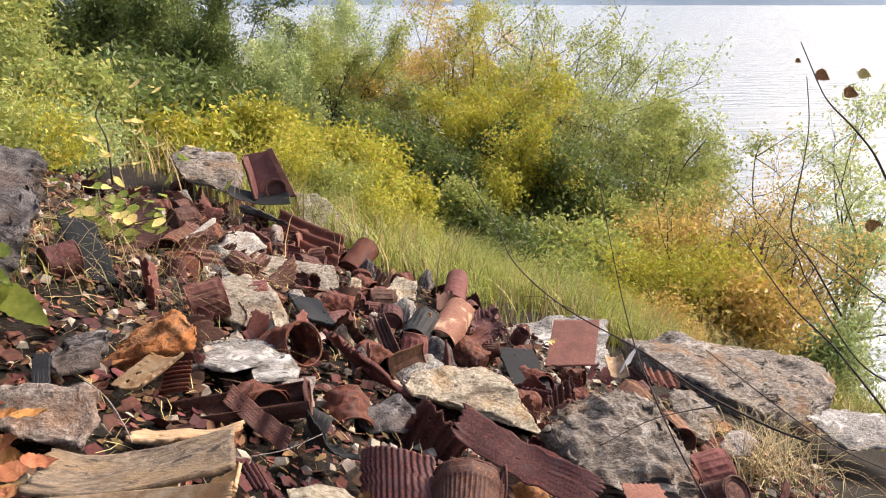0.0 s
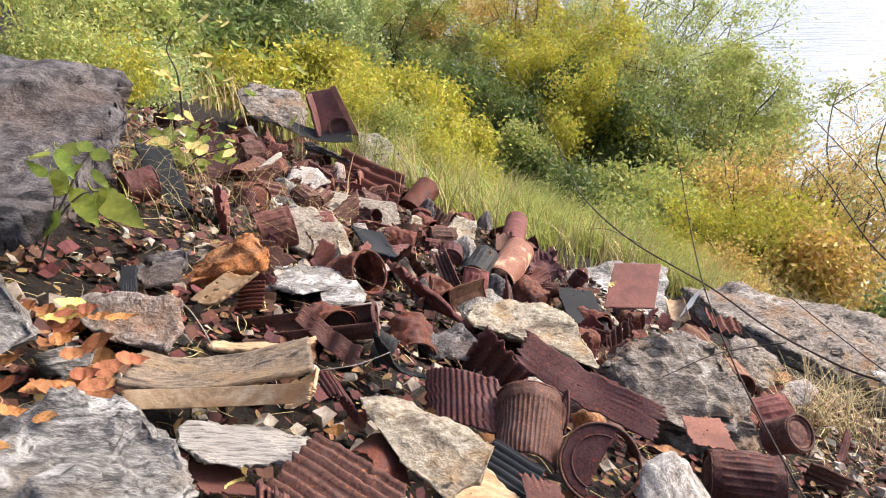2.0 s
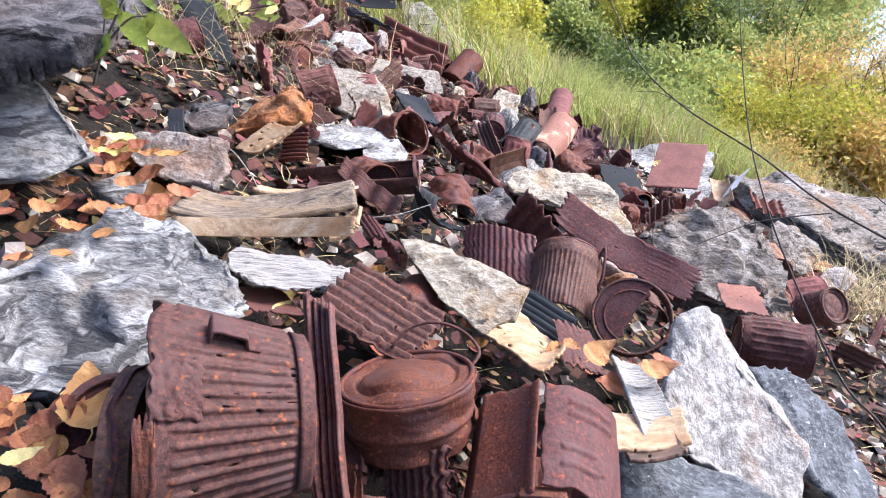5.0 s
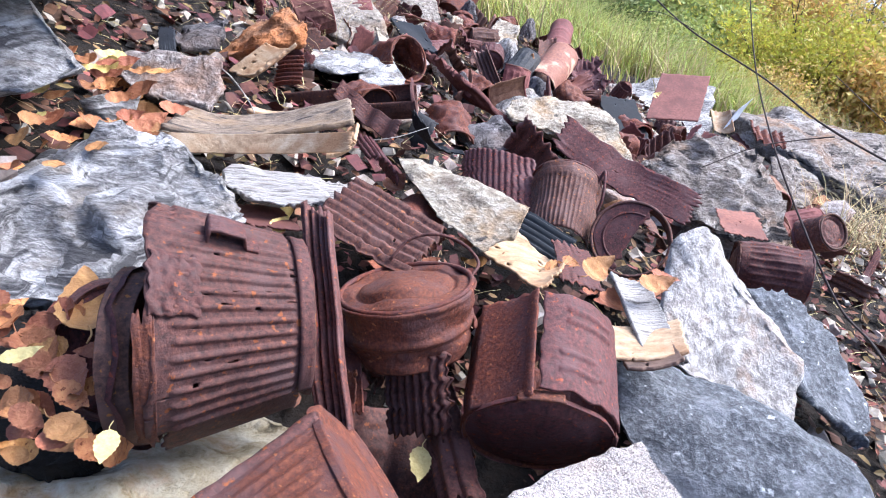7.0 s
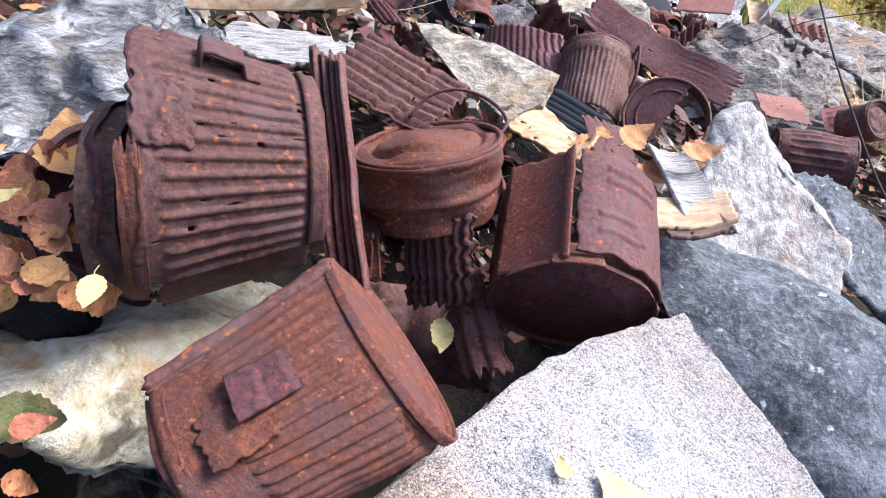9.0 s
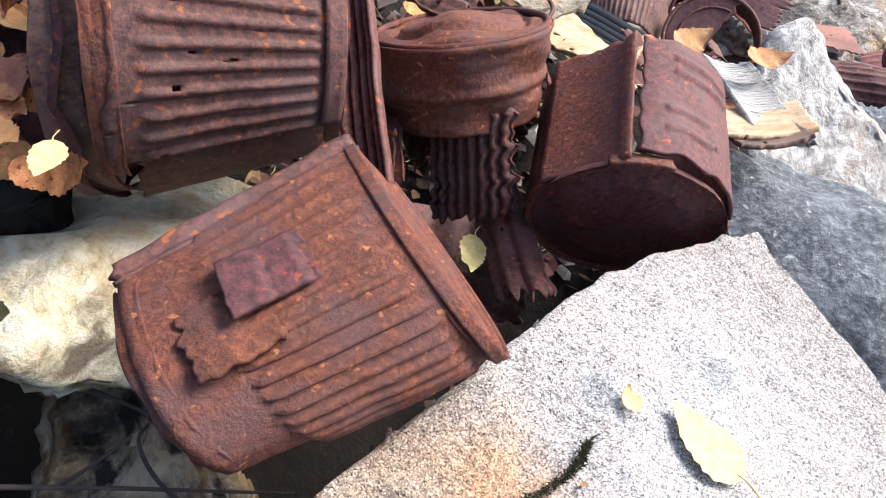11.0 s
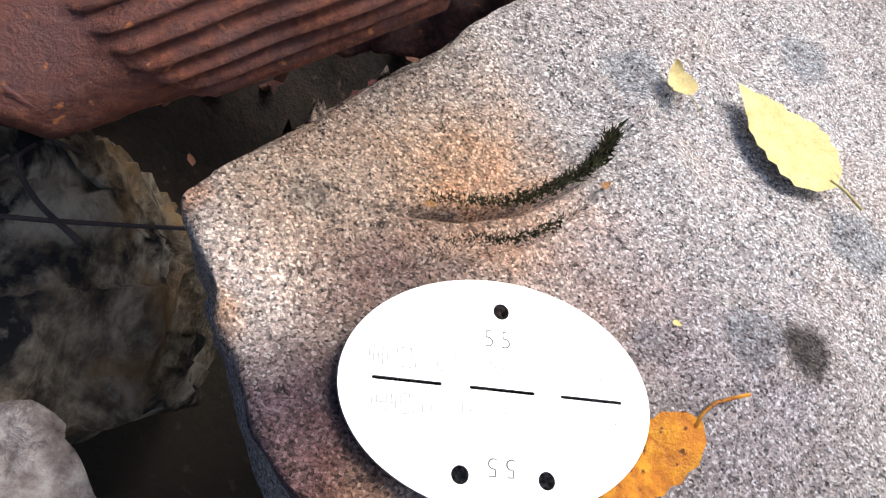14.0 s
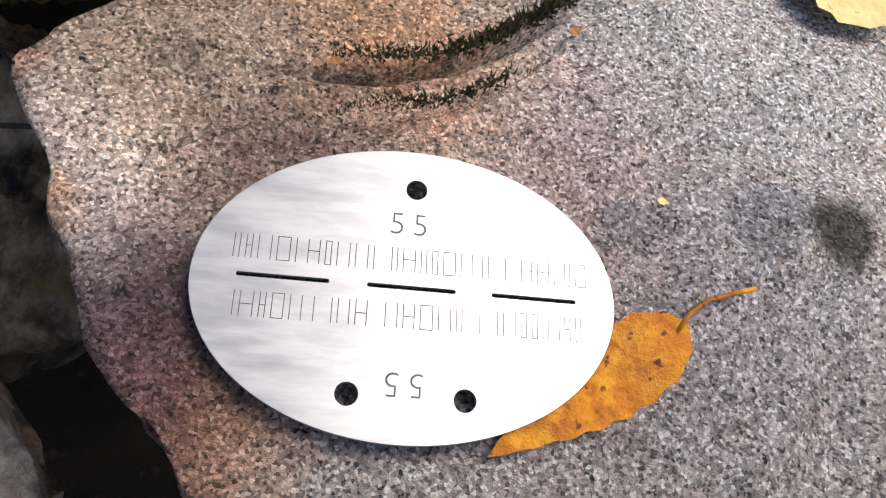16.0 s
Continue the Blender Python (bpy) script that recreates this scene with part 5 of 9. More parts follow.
stone("back_slab", [(-0.591, 0.923, 0.007), (-0.582, 0.990, 0.016), (-0.528, 1.050, 0.002), (-0.490, 0.933, -0.000), (-0.537, 0.873, 0.013), (-0.696, 1.131, -0.084), (-0.688, 1.192, -0.076), (-0.638, 1.247, -0.089), (-0.604, 1.141, -0.091), (-0.647, 1.086, -0.079)], GNEISS_DARK, "dark grey stone under dry grass", step=0.02, rough=0.02, seed=30)
stone("white_lump", [(-0.842, 2.487, -0.346), (-0.818, 2.570, -0.312), (-0.716, 2.580, -0.321), (-0.655, 2.509, -0.354), (-0.714, 2.427, -0.377), (-0.790, 2.421, -0.368), (-0.907, 2.765, -0.432), (-0.887, 2.834, -0.404), (-0.803, 2.842, -0.412), (-0.752, 2.783, -0.439), (-0.801, 2.715, -0.458), (-0.864, 2.710, -0.451)], WHITESTONE, "whitish lump of stone", step=0.025, rough=0.02, seed=31)
stone("cream_lump", [(-0.238, 2.714, -0.619), (-0.201, 2.850, -0.602), (-0.112, 2.850, -0.623), (-0.101, 2.660, -0.640), (-0.183, 2.642, -0.651), (-0.240, 2.998, -0.728), (-0.210, 3.111, -0.714), (-0.136, 3.111, -0.732), (-0.127, 2.954, -0.746), (-0.195, 2.939, -0.755)], CREAM, "tan stone among the tins", step=0.03, rough=0.03, seed=32)


# ---- rusty tins in the foreground ----
ribbed_can = can("ribbed_can", (-0.1631, 0.2797, 0.0840), (-0.2473, 0.2411, 0.1012), 0.0505, 0.0765, "rusted ribbed can lying on its side, torn mouth", ribs=48, rib=0.0024, dent=0.0016, tear=0.07, arc=(-13, 262), seed=1, margin=(0.13, 0.84), lid_mat=RUST)
plate_on("rim_band", ribbed_can, clad(0.0505, 0.0765, 0.0942, -0.01, 0.085, -13, 262, lambda u, v: 0.0022, 0.0, 1, (4, 80)), RUST, 0.0022)
plate_on("patch", ribbed_can, clad(0.0505, 0.0765, 0.0942, 0.68, 0.97, 45, 74, lambda u, v: 0.0014 + 0.0014 * noise.noise(Vector((u * 7, v * 7, 2))), 0.2, 5), RUST, 0.0022, "rough pitted patch")
plate_on("handle", ribbed_can, clad(0.0505, 0.0765, 0.0942, 0.32, 0.78, 84, 97, lambda u, v: 0.0012 + bump_run(u, [(0, 0), (0.18, 0), (0.2, 0.0085), (0.5, 0.0100), (0.66, 0.0095), (0.69, 0.0), (1, 0)]), 0.06, 7, (60, 12)), RUST, 0.0018, "bent sheet handle")
plate_on("mouth_strip", ribbed_can, clad(0.0505, 0.0765, 0.0942, 0.93, 1.05, -20, 46, lambda u, v: -0.004 * u + 0.0015, 0.3, 9), RUST_RED, 0.0018)
plate_on("underside_flap", ribbed_can, clad(0.0505, 0.0765, 0.0942, 0.06, 0.9, -40, -12, lambda u, v: 0.004 - 0.010 * v - 0.002 * u, 0.12, 12), RUST, 0.0016)
crushed = part("crushed_lid", disc(0.056, 0.0, dent=0.008, seed=4, rings=((0.82, -0.004), (0.62, 0.003))), RUST, ribbed_can, "crushed dark lid")
crushed.matrix_basis = pose(0.010, -0.016, 0.099, 9, -13, 0)
plate_on("lid_skirt", ribbed_can, clad(0.053, 0.056, 0.018, 0, 1, -60, 120, None, 0.2, 14), RUST, 0.0016).matrix_basis = pose(0.010, -0.016, 0.088, 9, -13, 0)
can("loose_lid", (-0.279, 0.252, 0.065), (-0.287, 0.256, 0.059), 0.045, 0.047, "rusted can lid leaning against a torn can", ribs=0, ends=(True, True), seed=2, category='can lid')
front_can = can("front_can", (-0.1581, 0.0989, 0.0735), (-0.0929, 0.1746, 0.0673), 0.0403, 0.0550, "rusted ribbed can with a bent handle bracket", mat=RUST_RED, ribs=44, rib=0.0026, dent=0.0018, arc=(58, 330), ends=(False, True), rims=(False, False), seed=3, margin=(0.27, 0.90))
squash = Matrix((Vector((-0.0361, 0.0514, -0.0046)) / 0.055, Vector((-0.0158, -0.0077, 0.0324)) / 0.055, Vector((0.6511, 0.7565, -0.0616)))).transposed().to_4x4()
front_can.matrix_world = Matrix.Translation((-0.1581, 0.0989, 0.0735))
plate_on("end_band", front_can, clad(0.0403, 0.055, 0.1001, 0.955, 1.012, 58, 330, lambda u, v: 0.0014, 0.0, 2, (5, 80)), RUST_RED, 0.002)
plate_on("seam", front_can, clad(0.0403, 0.055, 0.1001, 0.0, 1.0, 57, 69, lambda u, v: 0.0010 + 0.0050 * math.sin(math.pi * min(1, v * 1.5)) * (0.8 + 0.3 * noise.noise(Vector((u * 6, 3, 3)))), 0.1, 3, (40, 12)), RUST, 0.002, "folded side seam")
plate_on("bracket", front_can, clad(0.0403, 0.055, 0.1001, 0.36, 0.65, 95, 116, lambda u, v: 0.0010 + bump_run(u, [(0, 0.0110), (0.40, 0.0095), (0.48, 0.0065), (0.85, 0.0060), (0.9, 0.0), (1, 0.0)]) * (0.7 + 0.4 * v), 0.06, 4, (36, 16)), RUST, 0.0024, "bent square bracket")
plate_on("bracket", front_can, clad(0.0403, 0.055, 0.1001, 0.16, 0.45, 104, 130, lambda u, v: 0.0014 + 0.0055 * v * v + 0.0018 * math.sin(5 * u), 0.22, 6, (24, 16)), RUST_RED, 0.0022, "torn lower bracket")
plate_on("mouth_lip", front_can, clad(0.0403, 0.055, 0.1001, -0.04, 0.07, 66, 240, lambda u, v: -0.004 * (1 - u) + 0.001 * noise.noise(Vector((v * 14, 1, 2))), 0.35, 8, (10, 40)), RUST_RED, 0.002)
for piece in front_can.children:
    piece.data.transform(squash)
split_can = can("split_can", (0.005, 0.297, -0.026), (0.004, 0.385, -0.006), 0.0575, 0.0555, "rusted can split open along its side", mat=RUST_RED, ribs=34, rib=0.0012, arc=(-190, 30), ends=(True, False), rims=(True, False), dent=0.002, seed=4, lid_mat=RUST)
plate_on("trough_strip", split_can, clad(0.0575, 0.0555, 0.090, -0.02, 1.03, 30, 82, lambda u, v: 0.0035 - 0.0085 * math.sin(math.pi * v) ** 0.8 + (0.003 if v > 0.9 else 0.0), 0.05, 5), RUST_RED, 0.002, "channel-shaped strip with a bare shiny spot")
plate_on("pressed_plate", split_can, clad(0.0575, 0.0555, 0.090, 0.05, 1.0, 86, 172, lambda u, v: 0.0022 + 0.0016 * max(math.exp(-((abs(u - 0.78) - 0.06) / 0.025) ** 2) * (0.2 < v < 0.7), math.exp(-((abs(u - 0.3) - 0.08) / 0.025) ** 2) * (0.15 < v < 0.5), math.exp(-((v - 0.5) / 0.035) ** 2) * (0.22 < u < 0.38)) + 0.003 * (1 - v) * (1 - v), 0.07, 6, (70, 60)), RUST, 0.002, "plate with pressed marks")
plate_on("bent_tab", split_can, clad(0.0575, 0.0555, 0.090, -0.05, 0.05, 72, 104, lambda u, v: 0.004 - 0.004 * u, 0.15, 7, (10, 20)), RUST_RED, 0.002)
lidded = can("lidded_can", (-0.0985, 0.3473, 0.0012), (-0.1074, 0.3630, 0.0500), 0.0455, 0.0520, "rusted can with a ringed lid, torn below", mat=RUST_RED, ribs=0, ends=(False, False), dent=0.005, tear=0.0, seed=7, rings=(0.45, 0.97), rims=(False, True))
part("lid", disc(0.0510, 0.0515, dent=0.004, seed=8, rings=((0.80, -0.0025), (0.74, 0.004)), dome=(0.15, 0.35, 0.012, 0.55)), RUST_RED, lidded, "dented ringed lid")
plate_on("torn_skirt", lidded, clad(0.0445, 0.052, 0.052, -0.75, 0.40, 200, 340, lambda u, v: 0.006 * (1 - u) * noise.noise(Vector((v * 5, 2, 1))) + 0.0016 * math.sin(50 * v), 0.55, 9, (20, 60)), RUST, 0.0016)
plate_on("flared_ring", lidded, clad(0.0445, 0.052, 0.052, 0.30, 0.52, 150, 390, lambda u, v: 0.0055 * (1 - u), 0.25, 10, (8, 60)), RUST_RED, 0.0016)
sheet("hanging_wall", (-0.0902, 0.3013, -0.0061), (0.0305, -0.0013, 0.0099), (-0.0044, 0.0163, 0.0311), "torn ribbed wall hanging under a lidded can", RUST, waves=8, wave=0.0022, torn=0.28, seed=211, curl=-0.6, ripple=0.005)
sheet("bent_flap", (-0.1438, 0.2843, -0.0135), (0.0167, -0.0033, -0.0024), (-0.0013, 0.0257, 0.0299), "bent jagged flap of red-rusted tin", RUST_RED, torn=0.25, seed=212, curl=0.8, ripple=0.006)
# backing sheet added to darken the gap where bright ground showed
sheet("buried_tin", (-0.1150, 0.3350, -0.1264), (0.0813, 0.0000, 0.0062), (-0.0022, 0.0350, 0.0288), "crumpled tin backing added to darken the gap between cans", RUST, torn=0.2, seed=213, curl=0.5, ripple=0.014, waves=4, wave=0.004)
sheet("torn_strip", (-0.068, 0.300, -0.046), (0.019, -0.001, 0.011), (0.025, -0.059, -0.007), "torn upright strip of rusted tin", RUST, torn=0.2, seed=8, curl=0.8, ripple=0.008, waves=3, wave=0.0015)
sheet("folded_wall", (-0.150, 0.300, 0.060), (0.017, -0.010, 0.002), (-0.028, 0.092, 0.040), "folded ribbed wall of a rusted can", RUST, waves=5, wave=0.0045, torn=0.16, seed=9, curl=0.9)
sheet("folded_flap", (-0.148, 0.319, 0.004), (0.015, -0.000, -0.003), (-0.014, 0.050, 0.006), "bent flap of rusted tin", RUST_RED, torn=0.2, seed=10, curl=1.2)
sheet("corrugated_piece", (-0.150, 0.459, 0.040), (0.051, -0.025, -0.007), (-0.012, -0.044, 0.005), "torn corrugated piece of rusted tin", RUST, waves=7, wave=0.0035, along='v', torn=0.12, seed=11, ripple=0.004)
sheet("corrugated_scrap", (-0.136, 0.595, -0.039), (0.032, -0.048, -0.007), (-0.010, -0.027, 0.006), "curled scrap of rusted tin", RUST_RED, torn=0.2, curl=1.0, seed=12)
half_tin = can("ribbed_half_tin", (0.0259, 0.7500, -0.1791), (0.0359, 0.8565, -0.1454), 0.0428, 0.0498, "rusted ribbed half of a big tin with a double rim", ribs=46, rib=0.0013, dent=0.004, arc=(12, 178), ends=(False, False), rims=(False, True), seed=13, rings=(0.86, 0.80), margin=(0.0, 0.78))
part("hook", tube(smooth_run([(-0.044, 0.018, 0.100), (-0.052, 0.030, 0.120), (-0.054, 0.020, 0.080), (-0.049, 0.006, 0.060)]), [0.0022] * 19, 6), RUST, half_tin)
sheet("ribbed_tin_wall", (-0.0727, 0.8738, -0.1489), (0.0629, -0.0438, 0.0235), (-0.0035, 0.0563, 0.0102), "torn ribbed wall of a big rusted tin", RUST, waves=13, wave=0.0011, torn=0.12, seed=113, curl=-0.35, ripple=0.004, n=(110, 30))
sheet("folded_sheet", (0.1256, 0.9255, -0.1614), (0.1089, -0.0745, -0.0238), (0.0133, 0.0255, 0.0149), "big dark folded sheet of rusted tin with a torn edge", RUST, torn=0.16, seed=14, curl=0.25, ripple=0.008, waves=0)
sheet("folded_sheet_under", (0.1637, 0.9300, -0.1743), (0.0509, -0.0350, -0.0097), (0.0078, 0.0350, 0.0047), "ribbed pale face of a folded tin sheet", RUST_PALE, torn=0.1, seed=15, curl=-0.5, waves=9, wave=0.003, along="v")
broken_lid = can("broken_lid_can", (0.1247, 0.7499, -0.1646), (0.1218, 0.7350, -0.1461), 0.0500, 0.0515, "round rusted can end, broken open", ribs=0, ends=(False, False), dent=0.002, seed=17, rims=(False, True))
plate_on("half_lid", broken_lid, clad(0.0, 0.050, 0.001, 0.0, 0.98, -115, 75, None, 0.16, 18, (24, 40)), RUST, 0.0018, "remaining half of the pressed lid").matrix_basis = pose(0, 0, 0.022, 0, 0, 180)
rolled_edge(broken_lid, 0.036, 0.0235, 0.0016, (70, 250), RUST, "pressed_ring")
can("fluted_can", (0.324, 0.908, -0.302), (0.430, 0.894, -0.300), 0.03894, 0.04248, "fluted rusted can lying by a white stone", ribs=22, rib=0.002, ends=(True, True), seed=18)
can("small_can", (0.470, 1.034, -0.319), (0.496, 1.002, -0.281), 0.03, 0.03, "small rusted can beside a grey stone", ribs=0, ends=(True, True), seed=19)
sheet("blue_plate", (0.004, 0.678, -0.117), (0.032, -0.027, -0.002), (0.014, 0.043, -0.004), "dark blue-black corrugated plate", SLATE, waves=6, wave=0.0035, along='v', torn=0.03, seed=20, group='slates', category='plate')
sheet("flat_scrap", (0.042, 0.587, -0.086), (0.024, -0.010, 0.003), (-0.005, 0.063, -0.015), "flat scrap of rusted tin", RUST, torn=0.2, seed=21)
sheet("rust_scrap", (0.316, 0.920, -0.227), (0.036, 0.002, -0.003), (0.006, 0.064, -0.015), "small scrap of pale rusted tin", RUST_PALE, torn=0.2, seed=22)
sheet("rust_scrap", (-0.274, 0.494, 0.005), (0.028, 0.002, -0.002), (-0.025, 0.033, -0.011), "scrap of rusted tin below a log", RUST_PALE, torn=0.15, seed=23)
sheet("side_scrap", (-0.204, 0.692, -0.023), (0.027, -0.029, -0.004), (-0.017, 0.027, -0.001), "ribbed scrap of a rusted can", RUST, waves=8, wave=0.003, torn=0.15, curl=-0.8, seed=24)


# ---- middle of the heap ----
bark_slab = sheet("bark_slab", (-0.3289, 0.6512, 0.0222), (0.1058, 0.0138, 0.0046), (-0.0201, 0.0637, -0.0151), "curved slab of brown bark with a golden rolled edge", BARK, curl=0.3, torn=0.05, thick=0.006, ripple=0.007, seed=30, group='bark pieces', category='bark')
attach(sheet("rolled_edge", (-0.3020, 0.5757, 0.0425), (0.1021, 0.0082, 0.0045), (0.0015, 0.0067, 0.0080), "smooth golden inner edge", BARK_PALE, curl=0.3, torn=0.05, thick=0.004, ripple=0.003, seed=130, group='', category=''), bark_slab)
attach(sheet("upturned_end", (-0.2200, 0.6038, 0.0355), (0.0171, 0.0038, 0.0073), (-0.0049, 0.0288, -0.0036), "golden upturned end", BARK_PALE, curl=0.5, torn=0.12, thick=0.004, ripple=0.003, seed=131, group='', category=''), bark_slab)
sheet("bark_curl", (-0.3505, 0.8450, -0.0647), (0.0765, 0.0050, 0.0017), (-0.0103, 0.0450, -0.0175), "long pale split strip of bark", BARK_PALE, curl=0.2, torn=0.12, thick=0.006, seed=31, ripple=0.008, group="bark pieces", category="bark")
sheet("bark_crumple", (-0.018, 0.600, -0.097), (0.042, -0.057, 0.016), (0.014, 0.043, -0.005), "crumpled piece of pale papery bark", BARK_PALE, curl=0.35, torn=0.12, ripple=0.014, thick=0.003, seed=32, group='bark pieces', category='bark')
sheet("bark_flake", (0.094, 0.404, -0.022), (0.033, 0.008, 0.004), (0.003, 0.034, -0.015), "layered flakes of pale bark", BARK_PALE, curl=0.3, torn=0.08, thick=0.003, seed=33, group='bark pieces', category='bark')
sheet("bark_flake", (0.098, 0.455, -0.034), (0.019, -0.009, 0.004), (-0.008, 0.073, -0.020), "weathered pale bark between stones", GREYWOOD, curl=0.5, torn=0.08, thick=0.004, seed=34, group='bark pieces', category='bark')
sheet("bark_flake", (0.093, 0.380, -0.013), (0.023, 0.006, 0.004), (-0.001, 0.022, -0.011), "dark-edged flake of bark", BARK_OUT, curl=0.3, torn=0.08, thick=0.003, seed=35, group='bark pieces', category='bark')
stone("log_piece", [(-0.333, 0.535, 0.033), (-0.326, 0.548, 0.031), (-0.235, 0.543, 0.026), (-0.155, 0.527, 0.023), (-0.153, 0.504, 0.026), (-0.220, 0.494, 0.025), (-0.291, 0.488, 0.030), (-0.317, 0.510, 0.030), (-0.333, 0.571, 0.005), (-0.327, 0.582, 0.004), (-0.254, 0.578, -0.000), (-0.190, 0.564, -0.002), (-0.189, 0.546, 0.000), (-0.243, 0.538, -0.001), (-0.300, 0.534, 0.003), (-0.320, 0.551, 0.003)], GREYWOOD, "split piece of silvery weathered wood", step=0.008, rough=0.008, ledge=0.006, pitch=90, layers=(0.1, 0.3, 1), seed=36, category='wood', group='wood pieces')
can("trough", (-0.4581, 0.9900, -0.1246), (-0.2197, 1.0300, -0.1082), 0.032, 0.032, "long dark rusted trough with one closed end", ribs=0, arc=(165, 375), ends=(False, True), rims=(False, True), dent=0.006, seed=37, category="trough")
sheet("diagonal_strip", (-0.276, 0.952, -0.112), (0.065, -0.072, 0.004), (0.004, 0.017, 0.007), "bent rusted strip with a rolled edge", RUST, waves=3, wave=0.004, torn=0.05, seed=39, curl=0.4)
sheet("charred_flap", (-0.178, 0.919, -0.136), (0.041, -0.036, -0.005), (-0.021, 0.045, -0.007), "crumpled charred black flap", BURNT, curl=0.9, torn=0.2, ripple=0.012, seed=40, group='slates', category='scrap')
sheet("charred_flap", (-0.208, 1.012, -0.150), (0.009, 0.036, 0.015), (0.021, -0.012, -0.003), "crumpled charred black flap", BURNT, curl=0.9, torn=0.2, ripple=0.012, seed=41, group='slates', category='scrap')
sheet("corrugated_sheet", (-0.181, 1.482, -0.293), (0.079, -0.053, -0.027), (-0.054, 0.048, 0.011), "torn corrugated sheet of rusted tin", RUST_PALE, waves=9, wave=0.008, torn=0.2, seed=42, along='v', ripple=0.012)
sheet("corrugated_roll", (-0.152, 1.803, -0.392), (0.032, -0.009, 0.015), (-0.036, 0.116, 0.018), "narrow roll of ribbed rusted tin", RUST, waves=5, wave=0.006, curl=1.4, torn=0.1, seed=43)
can("pale_tube", (-0.0172, 2.1200, -0.5695), (0.0591, 2.4200, -0.5812), 0.058, 0.056, "rusted tube with a pale worn patch", mat=RUST_WORN, ribs=0, ends=(False, False), rims=(True, True), rings=(0.55,), seed=44)
can("end_can", (0.043, 3.005, -0.808), (0.072, 3.320, -0.802), 0.053, 0.053, "rusted can standing behind a tube", mat=RUST_PALE, ribs=0, ends=(True, True), rings=(0.3, 0.6), seed=45)
can("fluted_tube", (0.055, 2.181, -0.625), (0.193, 2.158, -0.599), 0.0218199, 0.0218199, "fluted rusted tube lying flat", ribs=14, rib=0.002, ends=(True, True), seed=46)
can("dark_can", (-0.096, 2.039, -0.513), (-0.059, 2.241, -0.529), 0.0445336, 0.0445336, "charred open can among the tins", mat=BURNT, ribs=16, ends=(False, False), seed=47)
sheet("jagged_sheet", (0.163, 2.630, -0.742), (0.079, 0.006, -0.009), (-0.019, 0.179, -0.004), "jagged torn sheet of dark rusted tin", RUST, curl=0.8, torn=0.4, seed=48, ripple=0.02)
sheet("jagged_sheet", (0.102, 2.234, -0.610), (0.067, 0.010, 0.000), (-0.008, 0.105, -0.005), "jagged torn sheet of rusted tin", RUST_PALE, curl=0.8, torn=0.3, seed=49, ripple=0.02)
sheet("slate", (0.264, 2.063, -0.628), (0.064, 0.005, -0.008), (-0.022, 0.124, 0.019), "broken black slate leaning on a stone", SLATE, torn=0.1, thick=0.008, ripple=0.001, seed=50, group='slates', category='slate')
sheet("rust_plate", (0.458, 2.262, -0.624), (0.087, 0.011, -0.003), (0.034, 0.134, 0.023), "flat square plate of red rusted iron with a slot", RUST_PALE, torn=0.03, thick=0.004, ripple=0.002, seed=51)
sheet("white_scrap", (0.568, 1.951, -0.525), (0.018, 0.017, 0.026), (-0.020, -0.011, -0.015), "thin white scrap stuck in the stones", PAPER, torn=0.1, curl=0.3, seed=52, group='', category='scrap')
sheet("tan_scrap", (0.537, 1.953, -0.558), (0.028, -0.015, 0.010), (-0.003, 0.045, 0.015), "pale curled scrap of bark", BARK_PALE, torn=0.1, curl=0.8, seed=53, group='bark pieces', category='bark')
sheet("rust_curl", (0.659, 1.932, -0.583), (0.059, 0.000, -0.014), (0.007, 0.060, -0.003), "curled scrap of red rusted tin", RUST_RED, waves=4, wave=0.006, torn=0.2, curl=0.6, seed=54)
sheet("tan_curl", (-0.4655, 1.0125, -0.0580), (0.0353, -0.0125, 0.0072), (0.0285, 0.0225, 0.0171), "curled golden bark under an orange stone", BARK_PALE, curl=0.9, torn=0.1, thick=0.005, seed=55, group="bark pieces", category="bark")
sheet("red_ribbed_scrap", (-0.4420, 1.0500, -0.0864), (0.0244, 0.0000, 0.0042), (-0.0006, 0.0200, 0.0182), "small ribbed red-rusted scrap", RUST_RED, waves=7, wave=0.004, along="v", torn=0.1, seed=56, curl=-0.3)
sheet("slate", (-0.556, 0.880, 0.019), (0.013, 0.002, 0.000), (-0.017, 0.037, 0.006), "pointed black slate chip", SLATE, torn=0.25, thick=0.008, seed=57, group='slates', category='slate')
sheet("slate", (-0.370, 1.852, -0.318), (0.049, 0.001, -0.011), (-0.034, 0.053, 0.021), "black slate leaning on a pale block", SLATE, torn=0.15, thick=0.01, seed=58, group='slates', category='slate')
sheet("slate", (-0.859, 1.629, -0.062), (0.050, 0.000, -0.012), (-0.067, 0.099, 0.051), "large black slate standing in the heap", SLATE, torn=0.15, thick=0.01, seed=59, group='slates', category='slate')
can("brown_can", (-0.864, 1.453, -0.038), (-0.818, 1.501, -0.037), 0.0389171, 0.0389171, "brown rusted can end in the heap", ribs=0, ends=(True, True), seed=60)
sheet("brown_sheet", (-0.928, 2.056, -0.150), (0.069, 0.065, 0.013), (-0.082, 0.139, 0.015), "bent sheet of brown rusted tin", RUST, torn=0.1, curl=0.6, seed=61)
can("brown_can", (-1.026, 2.603, -0.289), (-0.966, 2.663, -0.291), 0.050653, 0.050653, "ribbed brown can in the heap", ribs=12, ends=(True, True), seed=62)
